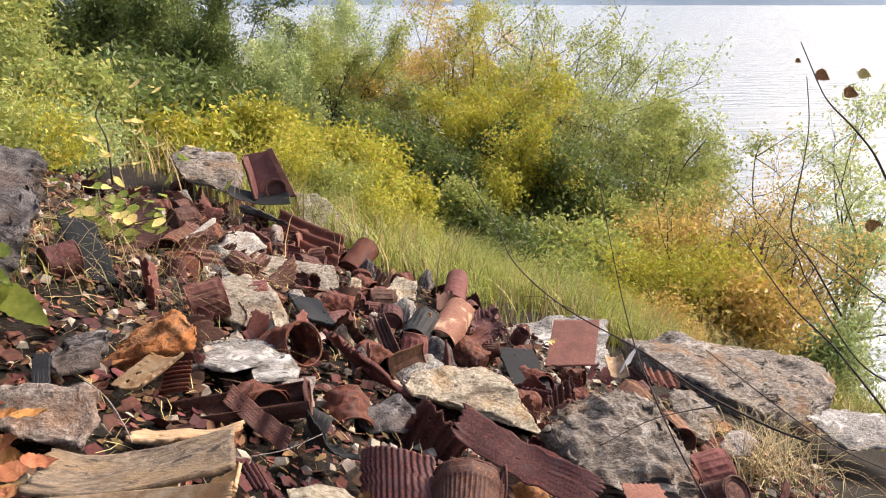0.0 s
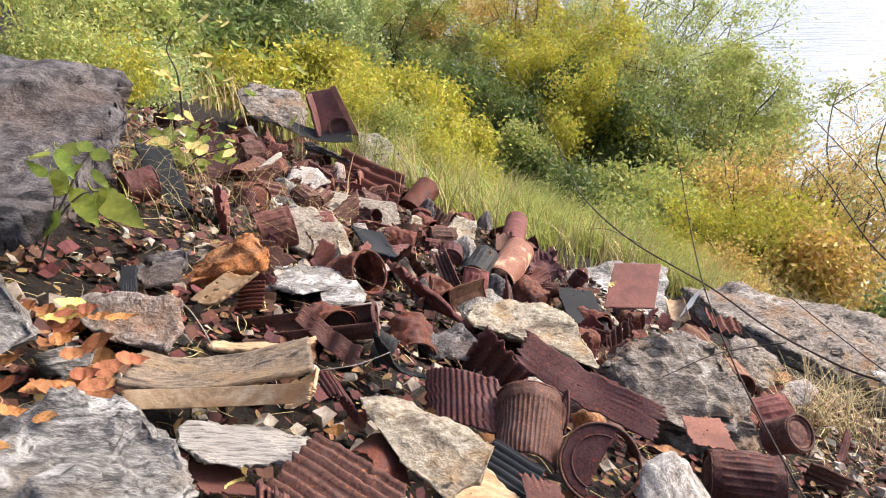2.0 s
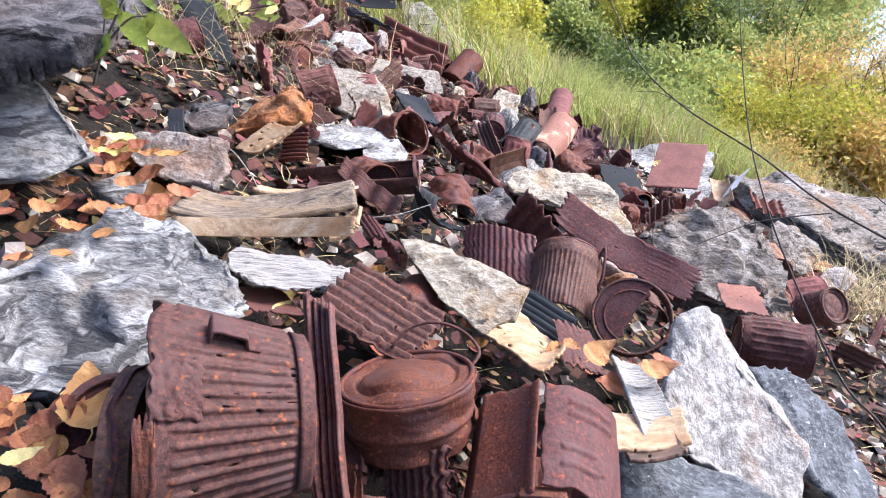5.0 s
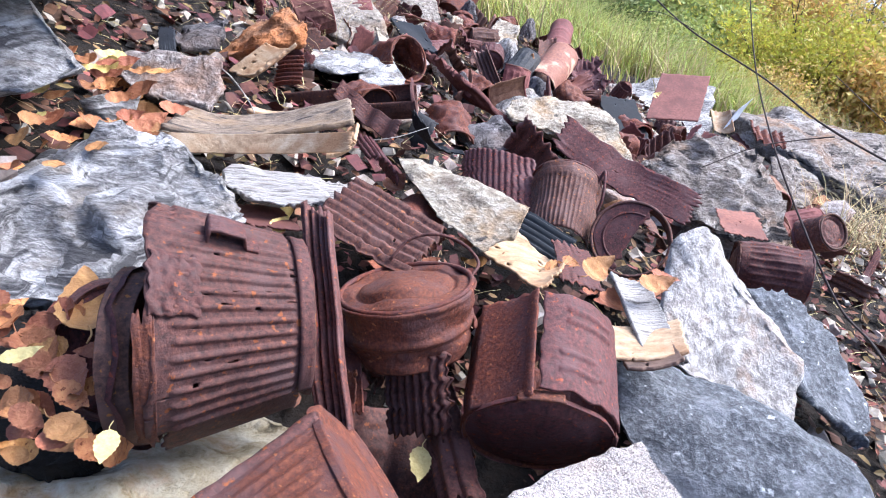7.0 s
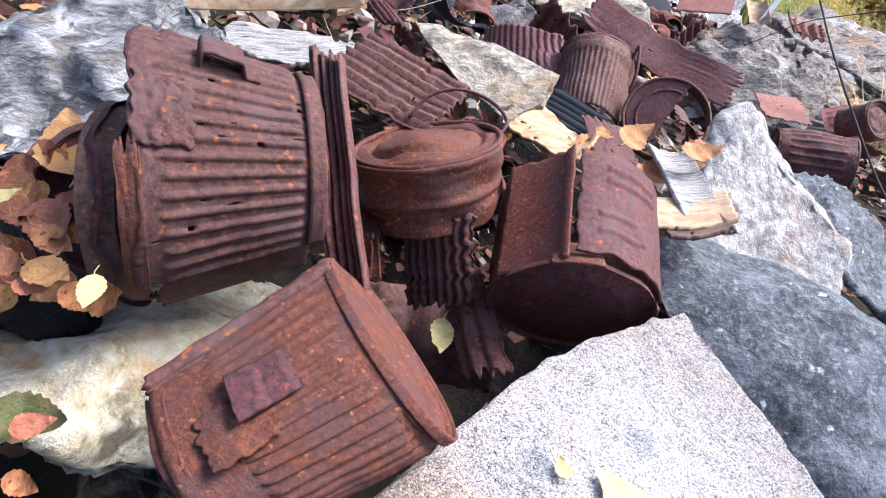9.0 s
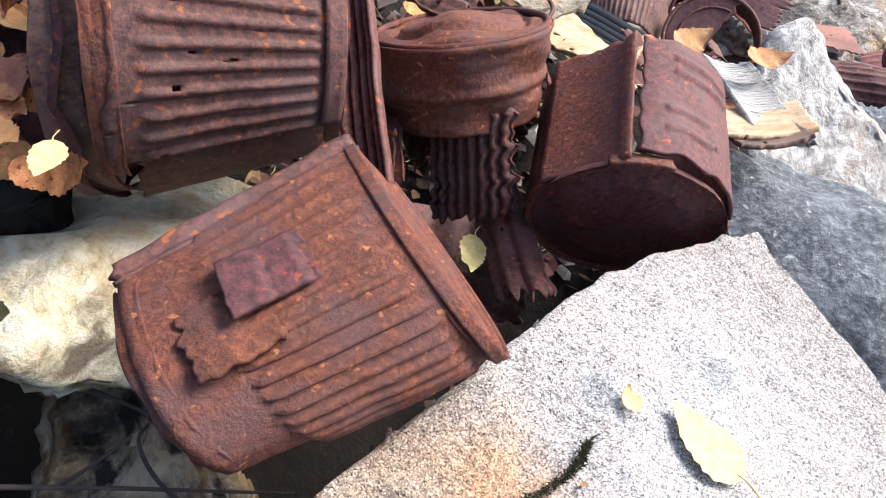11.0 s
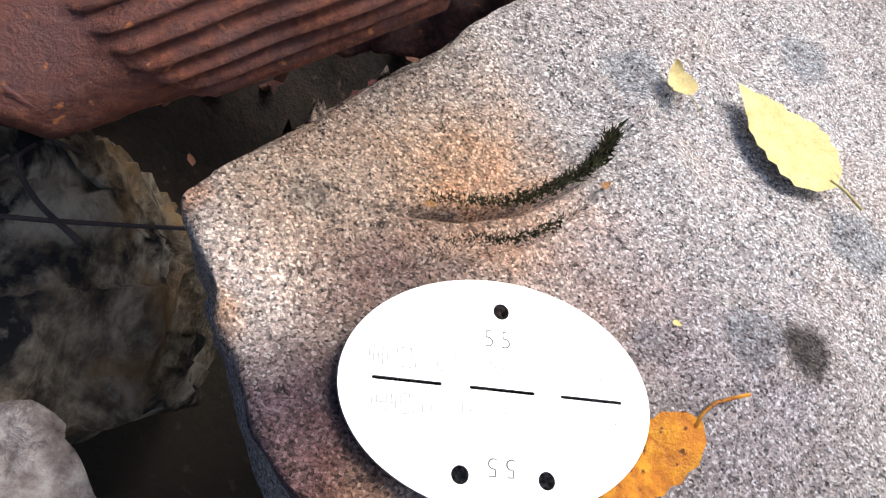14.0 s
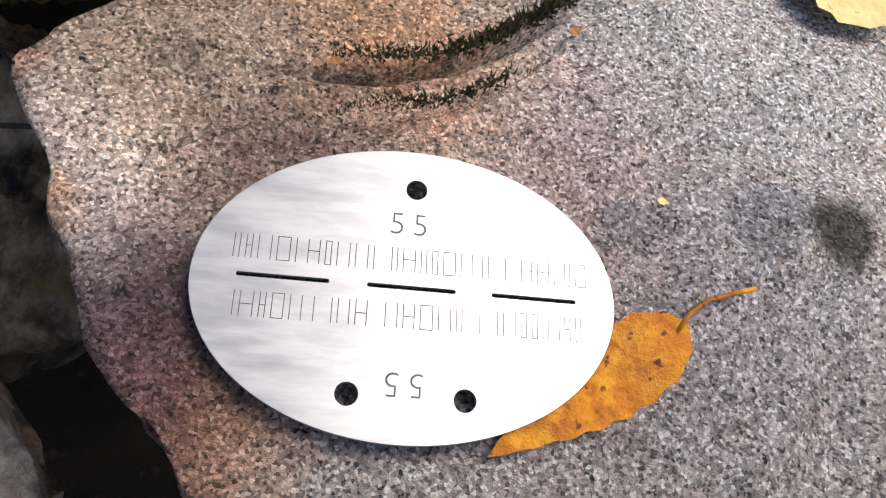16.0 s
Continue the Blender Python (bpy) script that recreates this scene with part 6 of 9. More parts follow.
can("curled_can", (-0.462, 3.276, -0.745), (-0.385, 3.446, -0.681), 0.0636, 0.0636, "open rusted can at the edge of the heap", mat=RUST_RED, ribs=0, ends=(True, False), arc=(40, 330), seed=63)
sheet("tin_tray", (-0.687, 3.437, -0.621), (0.190, -0.118, -0.040), (0.004, 0.142, 0.033), "long rusted tin tray with rolled bars", RUST_RED, waves=3, wave=0.015, along='v', torn=0.06, seed=64)
tin_box = thing("tin_box", "bent brown tin box with a raised ring", "tin box")
tin_box.location = (-0.8746, 3.4200, -0.4194)
attach(sheet("panel", (-0.8965, 3.5225, -0.3154), (0.0698, 0.0125, 0.0124), (-0.0609, 0.0875, 0.0929), "", RUST, torn=0.02, thick=0.004, seed=65, category='', group='', ripple=0.003), tin_box)
attach(sheet("side", (-0.9000, 3.3900, -0.4042), (0.1624, -0.0150, -0.0183), (-0.0142, 0.0600, 0.0144), "dark bent side", BURNT, torn=0.1, curl=0.4, seed=67, category='', group=''), tin_box)
attach(sheet("edge", (-0.8114, 3.5100, -0.3019), (0.0148, 0.0000, 0.0034), (-0.0739, 0.1000, 0.0988), "", RUST_PALE, torn=0.02, thick=0.012, seed=68, category='', group=''), tin_box)
attach(sheet("edge", (-0.9546, 3.4750, -0.3212), (0.0031, 0.0350, -0.0035), (0.0452, -0.0850, -0.0879), "", RUST, torn=0.02, thick=0.012, seed=69, category='', group=''), tin_box)
ring_part = part("ring", disc(0.055, 0.0, rings=((0.8, -0.02), (0.7, -0.004))), RUST)
ring_part.matrix_basis = frame_of((-0.8249, 3.4300, -0.3695), (-0.6249, 2.4300, 0.0805))
attach(ring_part, tin_box)
stone("charred_log", [(-0.980, 3.270, -0.408), (-0.963, 3.282, -0.392), (-0.727, 3.167, -0.450), (-0.699, 3.158, -0.472), (-0.724, 3.151, -0.479), (-0.964, 3.255, -0.439), (-0.967, 3.332, -0.436), (-0.954, 3.341, -0.424), (-0.772, 3.253, -0.468), (-0.751, 3.246, -0.485), (-0.770, 3.240, -0.491), (-0.954, 3.321, -0.460)], CHARRED, "charred length of timber", step=0.02, rough=0.02, seed=69, category='wood', group='wood pieces')
stone("pale_stick", [(-0.912, 2.341, -0.275), (-0.893, 2.347, -0.270), (-0.826, 2.492, -0.235), (-0.819, 2.485, -0.249), (-0.891, 2.337, -0.287), (-0.911, 2.383, -0.280), (-0.896, 2.387, -0.276), (-0.846, 2.497, -0.249), (-0.840, 2.492, -0.260), (-0.895, 2.380, -0.289)], GREYWOOD, "pale split stick of wood", step=0.02, rough=0.006, seed=70, category='wood', group='wood pieces')


# ---- leaves that lie about ----
LEAVES = {}


def leaf(kind, base, tip, normal=(0.36, 0.02, 1), label="fallen leaf", width=0.6, curl=0.3, stem=0.4, seed=0, mat=None, name="fallen_leaf", group="fallen leaves", category="leaf"):
    base, tip, n = Vector(base), Vector(tip), Vector(normal).normalized()
    y = (tip - base).normalized()
    x = y.cross(n).normalized()
    m = Matrix((x, y, x.cross(y))).transposed().to_4x4()
    m.translation = base
    key = (kind, width, curl, stem, round((tip - base).length, 2))
    if key not in LEAVES:
        LEAVES[key] = leaf_mesh("leaf", mat, 1.0, width, curl, stem, True, seed)
    ob = tagged(new(name, LEAVES[key]), label, category, group)
    ob.matrix_world = m @ Matrix.Scale((tip - base).length, 4)
    return ob


leaf("yellow", (0.003, 0.073, 0.011), (0.005, 0.072, 0.011), label="tiny crumb of dry leaf on the granite", mat=LEAF_YELLOW, width=0.7, curl=0.3, stem=0, name='leaf_crumb', group='leaf crumbs')
leaf("pale", (0.034, 0.103, -0.001), (0.037, 0.102, -0.001), label="tiny crumb of dry leaf on the granite", mat=LEAF_PALE, width=0.7, curl=0.3, stem=0, name='leaf_crumb', group='leaf crumbs')
leaf("pale", (0.038, 0.078, -0.002), (0.040, 0.077, -0.002), label="tiny crumb of dry leaf on the granite", mat=LEAF_PALE, width=0.7, curl=0.3, stem=0, name='leaf_crumb', group='leaf crumbs')
leaf("tan", (-0.058, 0.084, 0.033), (-0.060, 0.082, 0.034), label="tiny crumb of dry leaf on the granite", mat=LEAF_TAN, width=0.7, curl=0.3, stem=0, name='leaf_crumb', group='leaf crumbs')
leaf("tan", (-0.018, 0.105, 0.018), (-0.016, 0.107, 0.018), label="tiny crumb of dry leaf on the granite", mat=LEAF_TAN, width=0.7, curl=0.3, stem=0, name='leaf_crumb', group='leaf crumbs')
leaf("amber", (0.0083, 0.0470, 0.0117), (-0.0192, 0.0190, 0.0205), label="orange autumn leaf half under the tag", mat=LEAF_AMBER, width=0.36, curl=0.06, stem=0.42, seed=1)
leaf("pale", (0.0475, 0.1310, -0.0018), (0.0187, 0.1558, 0.0069), label="pale yellow toothed birch leaf on granite", mat=LEAF_PALE, width=0.68, curl=0.12, stem=0.3, seed=2)
leaf("pale", (0.0030, 0.1439, 0.0131), (-0.0022, 0.1536, 0.0148), label="small curled pale leaf on granite", mat=LEAF_PALE, width=0.9, curl=0.8, stem=0.8, seed=3)
leaf("tan", (-0.325, 0.216, 0.095), (-0.316, 0.241, 0.093), label="dry tan curled leaf", mat=LEAF_TAN, width=0.5, curl=0.7, stem=0, normal=(0.5, -0.26, 1))
leaf("orange", (-0.355, 0.250, 0.094), (-0.352, 0.268, 0.084), label="orange-brown autumn birch leaf", mat=LEAF_ORANGE, width=0.5, curl=0.3, stem=0, normal=(0.28, 0.04, 1))
leaf("tan", (-0.323, 0.240, 0.093), (-0.295, 0.254, 0.089), label="dry tan curled leaf", mat=LEAF_TAN, width=0.5, curl=0.3, stem=0.3, normal=(0.19, -0.48, 1))
leaf("tan", (-0.290, 0.169, 0.098), (-0.264, 0.159, 0.096), label="dry tan curled leaf", mat=LEAF_TAN, width=0.5, curl=0.7, stem=0, normal=(0.66, -0.58, 1))
leaf("tan", (-0.288, 0.207, 0.095), (-0.257, 0.183, 0.093), label="dry tan curled leaf", mat=LEAF_TAN, width=0.62, curl=0.7, stem=0, normal=(0.12, -0.4, 1))
leaf("tan", (-0.286, 0.236, 0.097), (-0.317, 0.286, 0.099), label="dry tan curled leaf", mat=LEAF_TAN, width=0.62, curl=0.3, stem=0.3, normal=(0.47, -0.25, 1))
leaf("pale", (-0.227, 0.158, 0.104), (-0.219, 0.135, 0.107), label="pale yellow toothed birch leaf", mat=LEAF_PALE, width=0.5, curl=0.3, stem=0.3, normal=(0.2, 0.06, 1))
leaf("tan", (-0.263, 0.150, 0.102), (-0.243, 0.152, 0.100), label="dry tan curled leaf", mat=LEAF_TAN, width=0.62, curl=0.3, stem=0.3, normal=(0.4, 0.02, 1))
leaf("orange", (-0.274, 0.187, 0.100), (-0.248, 0.174, 0.096), label="orange-brown autumn birch leaf", mat=LEAF_ORANGE, width=0.5, curl=0.7, stem=0.3, normal=(0.42, -0.3, 1))
leaf("pale", (-0.316, 0.198, 0.104), (-0.298, 0.212, 0.102), label="pale yellow toothed birch leaf", mat=LEAF_PALE, width=0.5, curl=0.3, stem=0.3, normal=(0.18, -0.04, 1))
leaf("pale", (-0.082, 0.286, -0.049), (-0.081, 0.251, -0.044), label="pale yellow toothed birch leaf", mat=LEAF_PALE, width=0.5, curl=0.3, stem=0.3, normal=(0.44, -0.4, 1))
leaf("yellow", (-0.281, 0.525, -0.023), (-0.276, 0.561, -0.029), label="fallen bright yellow birch leaf", mat=LEAF_YELLOW, width=0.62, curl=0.7, stem=0, normal=(0.7, -0.46, 1))
leaf("tan", (-0.184, 0.645, -0.045), (-0.171, 0.684, -0.048), label="dry tan curled leaf", mat=LEAF_TAN, width=0.62, curl=0.3, stem=0.3, normal=(0.19, -0.35, 1))
leaf("orange", (0.009, 0.577, -0.085), (0.043, 0.578, -0.089), label="orange-brown autumn birch leaf", mat=LEAF_ORANGE, width=0.62, curl=0.3, stem=0.3, normal=(0.07, -0.56, 1))
leaf("tan", (0.100, 0.541, -0.069), (0.135, 0.539, -0.078), label="dry tan curled leaf", mat=LEAF_TAN, width=0.5, curl=0.7, stem=0, normal=(0.09, 0.05, 1))
leaf("tan", (0.067, 0.485, -0.056), (0.103, 0.525, -0.063), label="dry tan curled leaf", mat=LEAF_TAN, width=0.62, curl=0.7, stem=0, normal=(0.03, -0.11, 1))
leaf("tan", (0.114, 0.514, -0.067), (0.095, 0.546, -0.073), label="dry tan curled leaf", mat=LEAF_TAN, width=0.62, curl=0.7, stem=0, normal=(0.23, -0.37, 1))
leaf("yellow", (-0.360, 0.638, 0.014), (-0.338, 0.660, 0.007), label="fallen bright yellow birch leaf", mat=LEAF_YELLOW, width=0.5, curl=0.7, stem=0, normal=(0.21, -0.47, 1))
leaf("yellow", (-0.311, 0.618, 0.012), (-0.283, 0.654, 0.008), label="fallen bright yellow birch leaf", mat=LEAF_YELLOW, width=0.62, curl=0.7, stem=0, normal=(0.18, -0.18, 1))
leaf("tan", (-0.318, 0.714, -0.002), (-0.285, 0.750, -0.007), label="dry tan curled leaf", mat=LEAF_TAN, width=0.5, curl=0.7, stem=0, normal=(0.25, -0.28, 1))
leaf("tan", (-0.274, 0.760, -0.024), (-0.257, 0.787, -0.020), label="dry tan curled leaf", mat=LEAF_TAN, width=0.62, curl=0.7, stem=0.3, normal=(0.4, -0.29, 1))
leaf("yellow", (-0.686, 0.815, -0.007), (-0.656, 0.856, -0.005), label="fallen bright yellow birch leaf", mat=LEAF_YELLOW, width=0.5, curl=0.7, stem=0, normal=(0.08, -0.56, 1))
leaf("orange", (-0.644, 0.836, -0.004), (-0.620, 0.871, -0.010), label="orange-brown autumn birch leaf", mat=LEAF_ORANGE, width=0.5, curl=0.3, stem=0, normal=(0.38, -0.19, 1))
leaf("yellow", (-0.699, 0.863, -0.012), (-0.652, 0.843, -0.018), label="fallen bright yellow birch leaf", mat=LEAF_YELLOW, width=0.62, curl=0.3, stem=0, normal=(0.58, -0.39, 1))
leaf("orange", (-0.600, 0.775, -0.007), (-0.575, 0.812, -0.010), label="orange-brown autumn birch leaf", mat=LEAF_ORANGE, width=0.62, curl=0.3, stem=0.3, normal=(0.14, -0.29, 1))
leaf("tan", (-0.725, 0.802, -0.022), (-0.690, 0.814, -0.029), label="dry tan curled leaf", mat=LEAF_TAN, width=0.62, curl=0.3, stem=0, normal=(0.29, -0.43, 1))
leaf("tan", (-0.530, 0.710, -0.002), (-0.481, 0.705, -0.003), label="dry tan curled leaf", mat=LEAF_TAN, width=0.62, curl=0.3, stem=0.3, normal=(0.13, -0.57, 1))
leaf("tan", (-0.493, 0.665, 0.002), (-0.475, 0.701, -0.000), label="dry tan curled leaf", mat=LEAF_TAN, width=0.62, curl=0.3, stem=0, normal=(0.54, -0.31, 1))
leaf("tan", (-0.594, 0.697, -0.009), (-0.550, 0.700, -0.015), label="dry tan curled leaf", mat=LEAF_TAN, width=0.62, curl=0.3, stem=0.3, normal=(0.04, 0.05, 1))
leaf("orange", (-0.596, 0.646, -0.005), (-0.560, 0.674, -0.005), label="orange-brown autumn birch leaf", mat=LEAF_ORANGE, width=0.5, curl=0.7, stem=0, normal=(0.35, -0.53, 1))
leaf("tan", (-0.623, 0.606, 0.001), (-0.582, 0.607, -0.008), label="dry tan curled leaf", mat=LEAF_TAN, width=0.5, curl=0.3, stem=0.3, normal=(0.21, -0.27, 1))
leaf("tan", (-0.594, 0.553, 0.014), (-0.532, 0.565, 0.020), label="dry tan curled leaf", mat=LEAF_TAN, width=0.62, curl=0.7, stem=0, normal=(0.46, -0.12, 1))
leaf("tan", (-0.713, 0.709, -0.026), (-0.667, 0.709, -0.039), label="dry tan curled leaf", mat=LEAF_TAN, width=0.62, curl=0.7, stem=0.3, normal=(0.67, -0.55, 1))
leaf("orange", (-0.593, 0.835, -0.019), (-0.622, 0.805, -0.024), label="orange-brown autumn birch leaf", mat=LEAF_ORANGE, width=0.62, curl=0.3, stem=0, normal=(0.28, -0.17, 1))
leaf("yellow", (-0.346, 0.627, 0.015), (-0.329, 0.650, 0.010), label="fallen bright yellow birch leaf", mat=LEAF_YELLOW, width=0.62, curl=0.3, stem=0, normal=(0.48, -0.27, 1))
leaf("tan", (-0.322, 0.226, 0.092), (-0.284, 0.201, 0.089), label="dry tan curled leaf", mat=LEAF_TAN, width=0.62, curl=0.7, stem=0.3, normal=(0.15, -0.6, 1))
leaf("tan", (-0.261, 0.162, 0.103), (-0.229, 0.146, 0.110), label="dry tan curled leaf", mat=LEAF_TAN, width=0.5, curl=0.3, stem=0.3, normal=(0.08, -0.03, 1))
leaf("tan", (-0.215, 0.076, 0.108), (-0.204, 0.086, 0.103), label="dry tan curled leaf", mat=LEAF_TAN, width=0.62, curl=0.3, stem=0, normal=(0.62, -0.46, 1))
leaf("orange", (-0.201, 0.055, 0.113), (-0.187, 0.054, 0.111), label="orange-brown autumn birch leaf", mat=LEAF_ORANGE, width=0.62, curl=0.7, stem=0.3, normal=(0.02, -0.58, 1))
leaf("yellow", (0.370, 2.238, -0.620), (0.395, 2.266, -0.618), label="fallen bright yellow birch leaf", mat=LEAF_YELLOW, width=0.5, curl=0.7, stem=0.3, normal=(0.43, -0.5, 1))
leaf("yellow", (-0.382, 3.185, -0.709), (-0.343, 3.217, -0.704), label="fallen bright yellow birch leaf", mat=LEAF_YELLOW, width=0.62, curl=0.3, stem=0, normal=(0.21, -0.36, 1))
leaf("tan", (0.111, 0.521, -0.034), (0.139, 0.520, -0.043), label="dry tan curled leaf", mat=LEAF_TAN, width=0.5, curl=0.3, stem=0.3, normal=(0.27, -0.05, 1))
leaf("tan", (0.093, 0.476, -0.016), (0.126, 0.490, -0.021), label="dry tan curled leaf", mat=LEAF_TAN, width=0.62, curl=0.7, stem=0, normal=(0.53, -0.0, 1))
leaf("orange", (0.025, 0.552, -0.050), (0.042, 0.541, -0.053), label="orange-brown autumn birch leaf", mat=LEAF_ORANGE, width=0.62, curl=0.3, stem=0, normal=(0.08, -0.17, 1))
leaf("tan", (0.043, 0.491, -0.023), (0.067, 0.526, -0.029), label="dry tan curled leaf", mat=LEAF_TAN, width=0.62, curl=0.7, stem=0.3, normal=(0.6, -0.06, 1))
leaf("yellow", (-0.257, 0.469, 0.012), (-0.254, 0.500, 0.005), label="fallen bright yellow birch leaf", mat=LEAF_YELLOW, width=0.5, curl=0.3, stem=0.3, normal=(0.65, -0.26, 1))
# support added under the leaves, in the shade-darkened soil colour
stone("earth_lump", [(-0.420, 0.276, 0.063), (-0.371, 0.299, 0.066), (-0.312, 0.281, 0.051), (-0.269, 0.219, 0.036), (-0.257, 0.176, 0.033), (-0.295, 0.159, 0.036), (-0.353, 0.171, 0.043), (-0.480, 0.335, -0.015), (-0.435, 0.357, -0.012), (-0.381, 0.340, -0.025), (-0.342, 0.282, -0.039), (-0.331, 0.243, -0.042), (-0.365, 0.228, -0.039), (-0.419, 0.238, -0.033)], SHADED_SOIL, "dark lump of earth under leaves, gap shade in its colour", step=0.012, rough=0.015, seed=91, category='earth', group='')
leaf("tan", (-0.313, 0.192, 0.089), (-0.325, 0.190, 0.097), label="dry tan curled leaf", mat=LEAF_TAN, width=0.62, curl=0.7, stem=0, normal=(-0.04, -0.22, 1))
leaf("tan", (-0.351, 0.239, 0.097), (-0.372, 0.236, 0.094), label="dry tan curled leaf", mat=LEAF_TAN, width=0.62, curl=0.7, stem=0, normal=(0.23, -0.54, 1))
leaf("tan", (-0.312, 0.228, 0.094), (-0.337, 0.220, 0.089), label="dry tan curled leaf", mat=LEAF_TAN, width=0.62, curl=0.7, stem=0, normal=(0.24, -0.26, 1))
leaf("orange", (-0.268, 0.197, 0.089), (-0.251, 0.201, 0.093), label="orange-brown autumn birch leaf", mat=LEAF_ORANGE, width=0.62, curl=0.7, stem=0, normal=(-0.17, -0.84, 1))
leaf("tan", (-0.293, 0.163, 0.087), (-0.270, 0.165, 0.089), label="dry tan curled leaf", mat=LEAF_TAN, width=0.62, curl=0.7, stem=0, normal=(0.37, -0.28, 1))
leaf("tan", (-0.309, 0.181, 0.088), (-0.283, 0.179, 0.097), label="dry tan curled leaf", mat=LEAF_TAN, width=0.62, curl=0.3, stem=0, normal=(0.3, -0.53, 1))
leaf("tan", (-0.302, 0.258, 0.099), (-0.314, 0.249, 0.099), label="dry tan curled leaf", mat=LEAF_TAN, width=0.62, curl=0.3, stem=0, normal=(0.46, -0.22, 1))
leaf("tan", (-0.306, 0.181, 0.088), (-0.288, 0.183, 0.078), label="dry tan curled leaf", mat=LEAF_TAN, width=0.62, curl=0.3, stem=0, normal=(0.6, -0.41, 1))
leaf("tan", (-0.324, 0.235, 0.095), (-0.295, 0.233, 0.101), label="dry tan curled leaf", mat=LEAF_TAN, width=0.62, curl=0.7, stem=0, normal=(-0.02, -0.61, 1))
leaf("orange", (-0.349, 0.237, 0.096), (-0.317, 0.228, 0.109), label="orange-brown autumn birch leaf", mat=LEAF_ORANGE, width=0.62, curl=0.3, stem=0, normal=(0.16, -0.22, 1))
leaf("tan", (-0.293, 0.223, 0.093), (-0.315, 0.218, 0.092), label="dry tan curled leaf", mat=LEAF_TAN, width=0.62, curl=0.7, stem=0, normal=(0.59, -0.36, 1))
leaf("tan", (-0.335, 0.232, 0.095), (-0.363, 0.234, 0.097), label="dry tan curled leaf", mat=LEAF_TAN, width=0.62, curl=0.7, stem=0, normal=(-0.28, -0.73, 1))
leaf("tan", (-0.294, 0.243, 0.096), (-0.317, 0.253, 0.096), label="dry tan curled leaf", mat=LEAF_TAN, width=0.62, curl=0.7, stem=0, normal=(0.31, -0.46, 1))
leaf("orange", (-0.340, 0.244, 0.097), (-0.361, 0.233, 0.093), label="orange-brown autumn birch leaf", mat=LEAF_ORANGE, width=0.62, curl=0.3, stem=0, normal=(0.42, -0.51, 1))
leaf("tan", (-0.316, 0.247, 0.097), (-0.287, 0.240, 0.108), label="dry tan curled leaf", mat=LEAF_TAN, width=0.62, curl=0.7, stem=0, normal=(0.21, -0.52, 1))
leaf("tan", (-0.312, 0.213, 0.092), (-0.289, 0.199, 0.089), label="dry tan curled leaf", mat=LEAF_TAN, width=0.62, curl=0.3, stem=0, normal=(0.0, -0.35, 1))
leaf("tan", (-0.349, 0.247, 0.098), (-0.372, 0.256, 0.101), label="dry tan curled leaf", mat=LEAF_TAN, width=0.62, curl=0.3, stem=0, normal=(0.59, -0.58, 1))
leaf("orange", (-0.252, 0.162, 0.087), (-0.230, 0.157, 0.081), label="orange-brown autumn birch leaf", mat=LEAF_ORANGE, width=0.62, curl=0.3, stem=0, normal=(0.17, -0.27, 1))
leaf("orange", (-0.271, 0.152, 0.086), (-0.290, 0.150, 0.092), label="orange-brown autumn birch leaf", mat=LEAF_ORANGE, width=0.62, curl=0.7, stem=0, normal=(0.48, -0.57, 1))
leaf("tan", (-0.250, 0.170, 0.087), (-0.270, 0.159, 0.079), label="dry tan curled leaf", mat=LEAF_TAN, width=0.62, curl=0.3, stem=0, normal=(0.3, -0.53, 1))
leaf("tan", (-0.268, 0.226, 0.093), (-0.287, 0.219, 0.093), label="dry tan curled leaf", mat=LEAF_TAN, width=0.62, curl=0.3, stem=0, normal=(-0.26, -0.43, 1))
leaf("tan", (-0.296, 0.189, 0.088), (-0.283, 0.185, 0.074), label="dry tan curled leaf", mat=LEAF_TAN, width=0.62, curl=0.3, stem=0, normal=(-0.23, -0.74, 1))
leaf("tan", (-0.275, 0.148, 0.086), (-0.285, 0.144, 0.098), label="dry tan curled leaf", mat=LEAF_TAN, width=0.62, curl=0.7, stem=0, normal=(0.52, -0.69, 1))
leaf("tan", (-0.292, 0.189, 0.088), (-0.310, 0.179, 0.076), label="dry tan curled leaf", mat=LEAF_TAN, width=0.62, curl=0.7, stem=0, normal=(0.26, -0.7, 1))
leaf("tan", (-0.297, 0.176, 0.087), (-0.306, 0.168, 0.091), label="dry tan curled leaf", mat=LEAF_TAN, width=0.62, curl=0.7, stem=0, normal=(0.03, -0.26, 1))
leaf("orange", (-0.235, 0.157, 0.087), (-0.211, 0.156, 0.099), label="orange-brown autumn birch leaf", mat=LEAF_ORANGE, width=0.62, curl=0.3, stem=0, normal=(-0.27, -0.72, 1))
leaf("tan", (-0.428, 0.420, 0.098), (-0.404, 0.410, 0.100), label="dry tan curled leaf", mat=LEAF_TAN, width=0.6, curl=0.3, stem=0, normal=(0.49, 0.06, 1))
leaf("yellow", (-0.539, 0.575, 0.099), (-0.571, 0.577, 0.105), label="fallen bright yellow birch leaf", mat=LEAF_YELLOW, width=0.6, curl=0.3, stem=0, normal=(0.12, -0.35, 1))
leaf("orange", (-0.505, 0.734, 0.041), (-0.458, 0.727, 0.046), label="orange-brown autumn birch leaf", mat=LEAF_ORANGE, width=0.6, curl=0.3, stem=0, normal=(0.46, 0.1, 1))
leaf("tan", (-0.390, 0.538, 0.049), (-0.414, 0.539, 0.045), label="dry tan curled leaf", mat=LEAF_TAN, width=0.6, curl=0.7, stem=0, normal=(0.69, -0.4, 1))
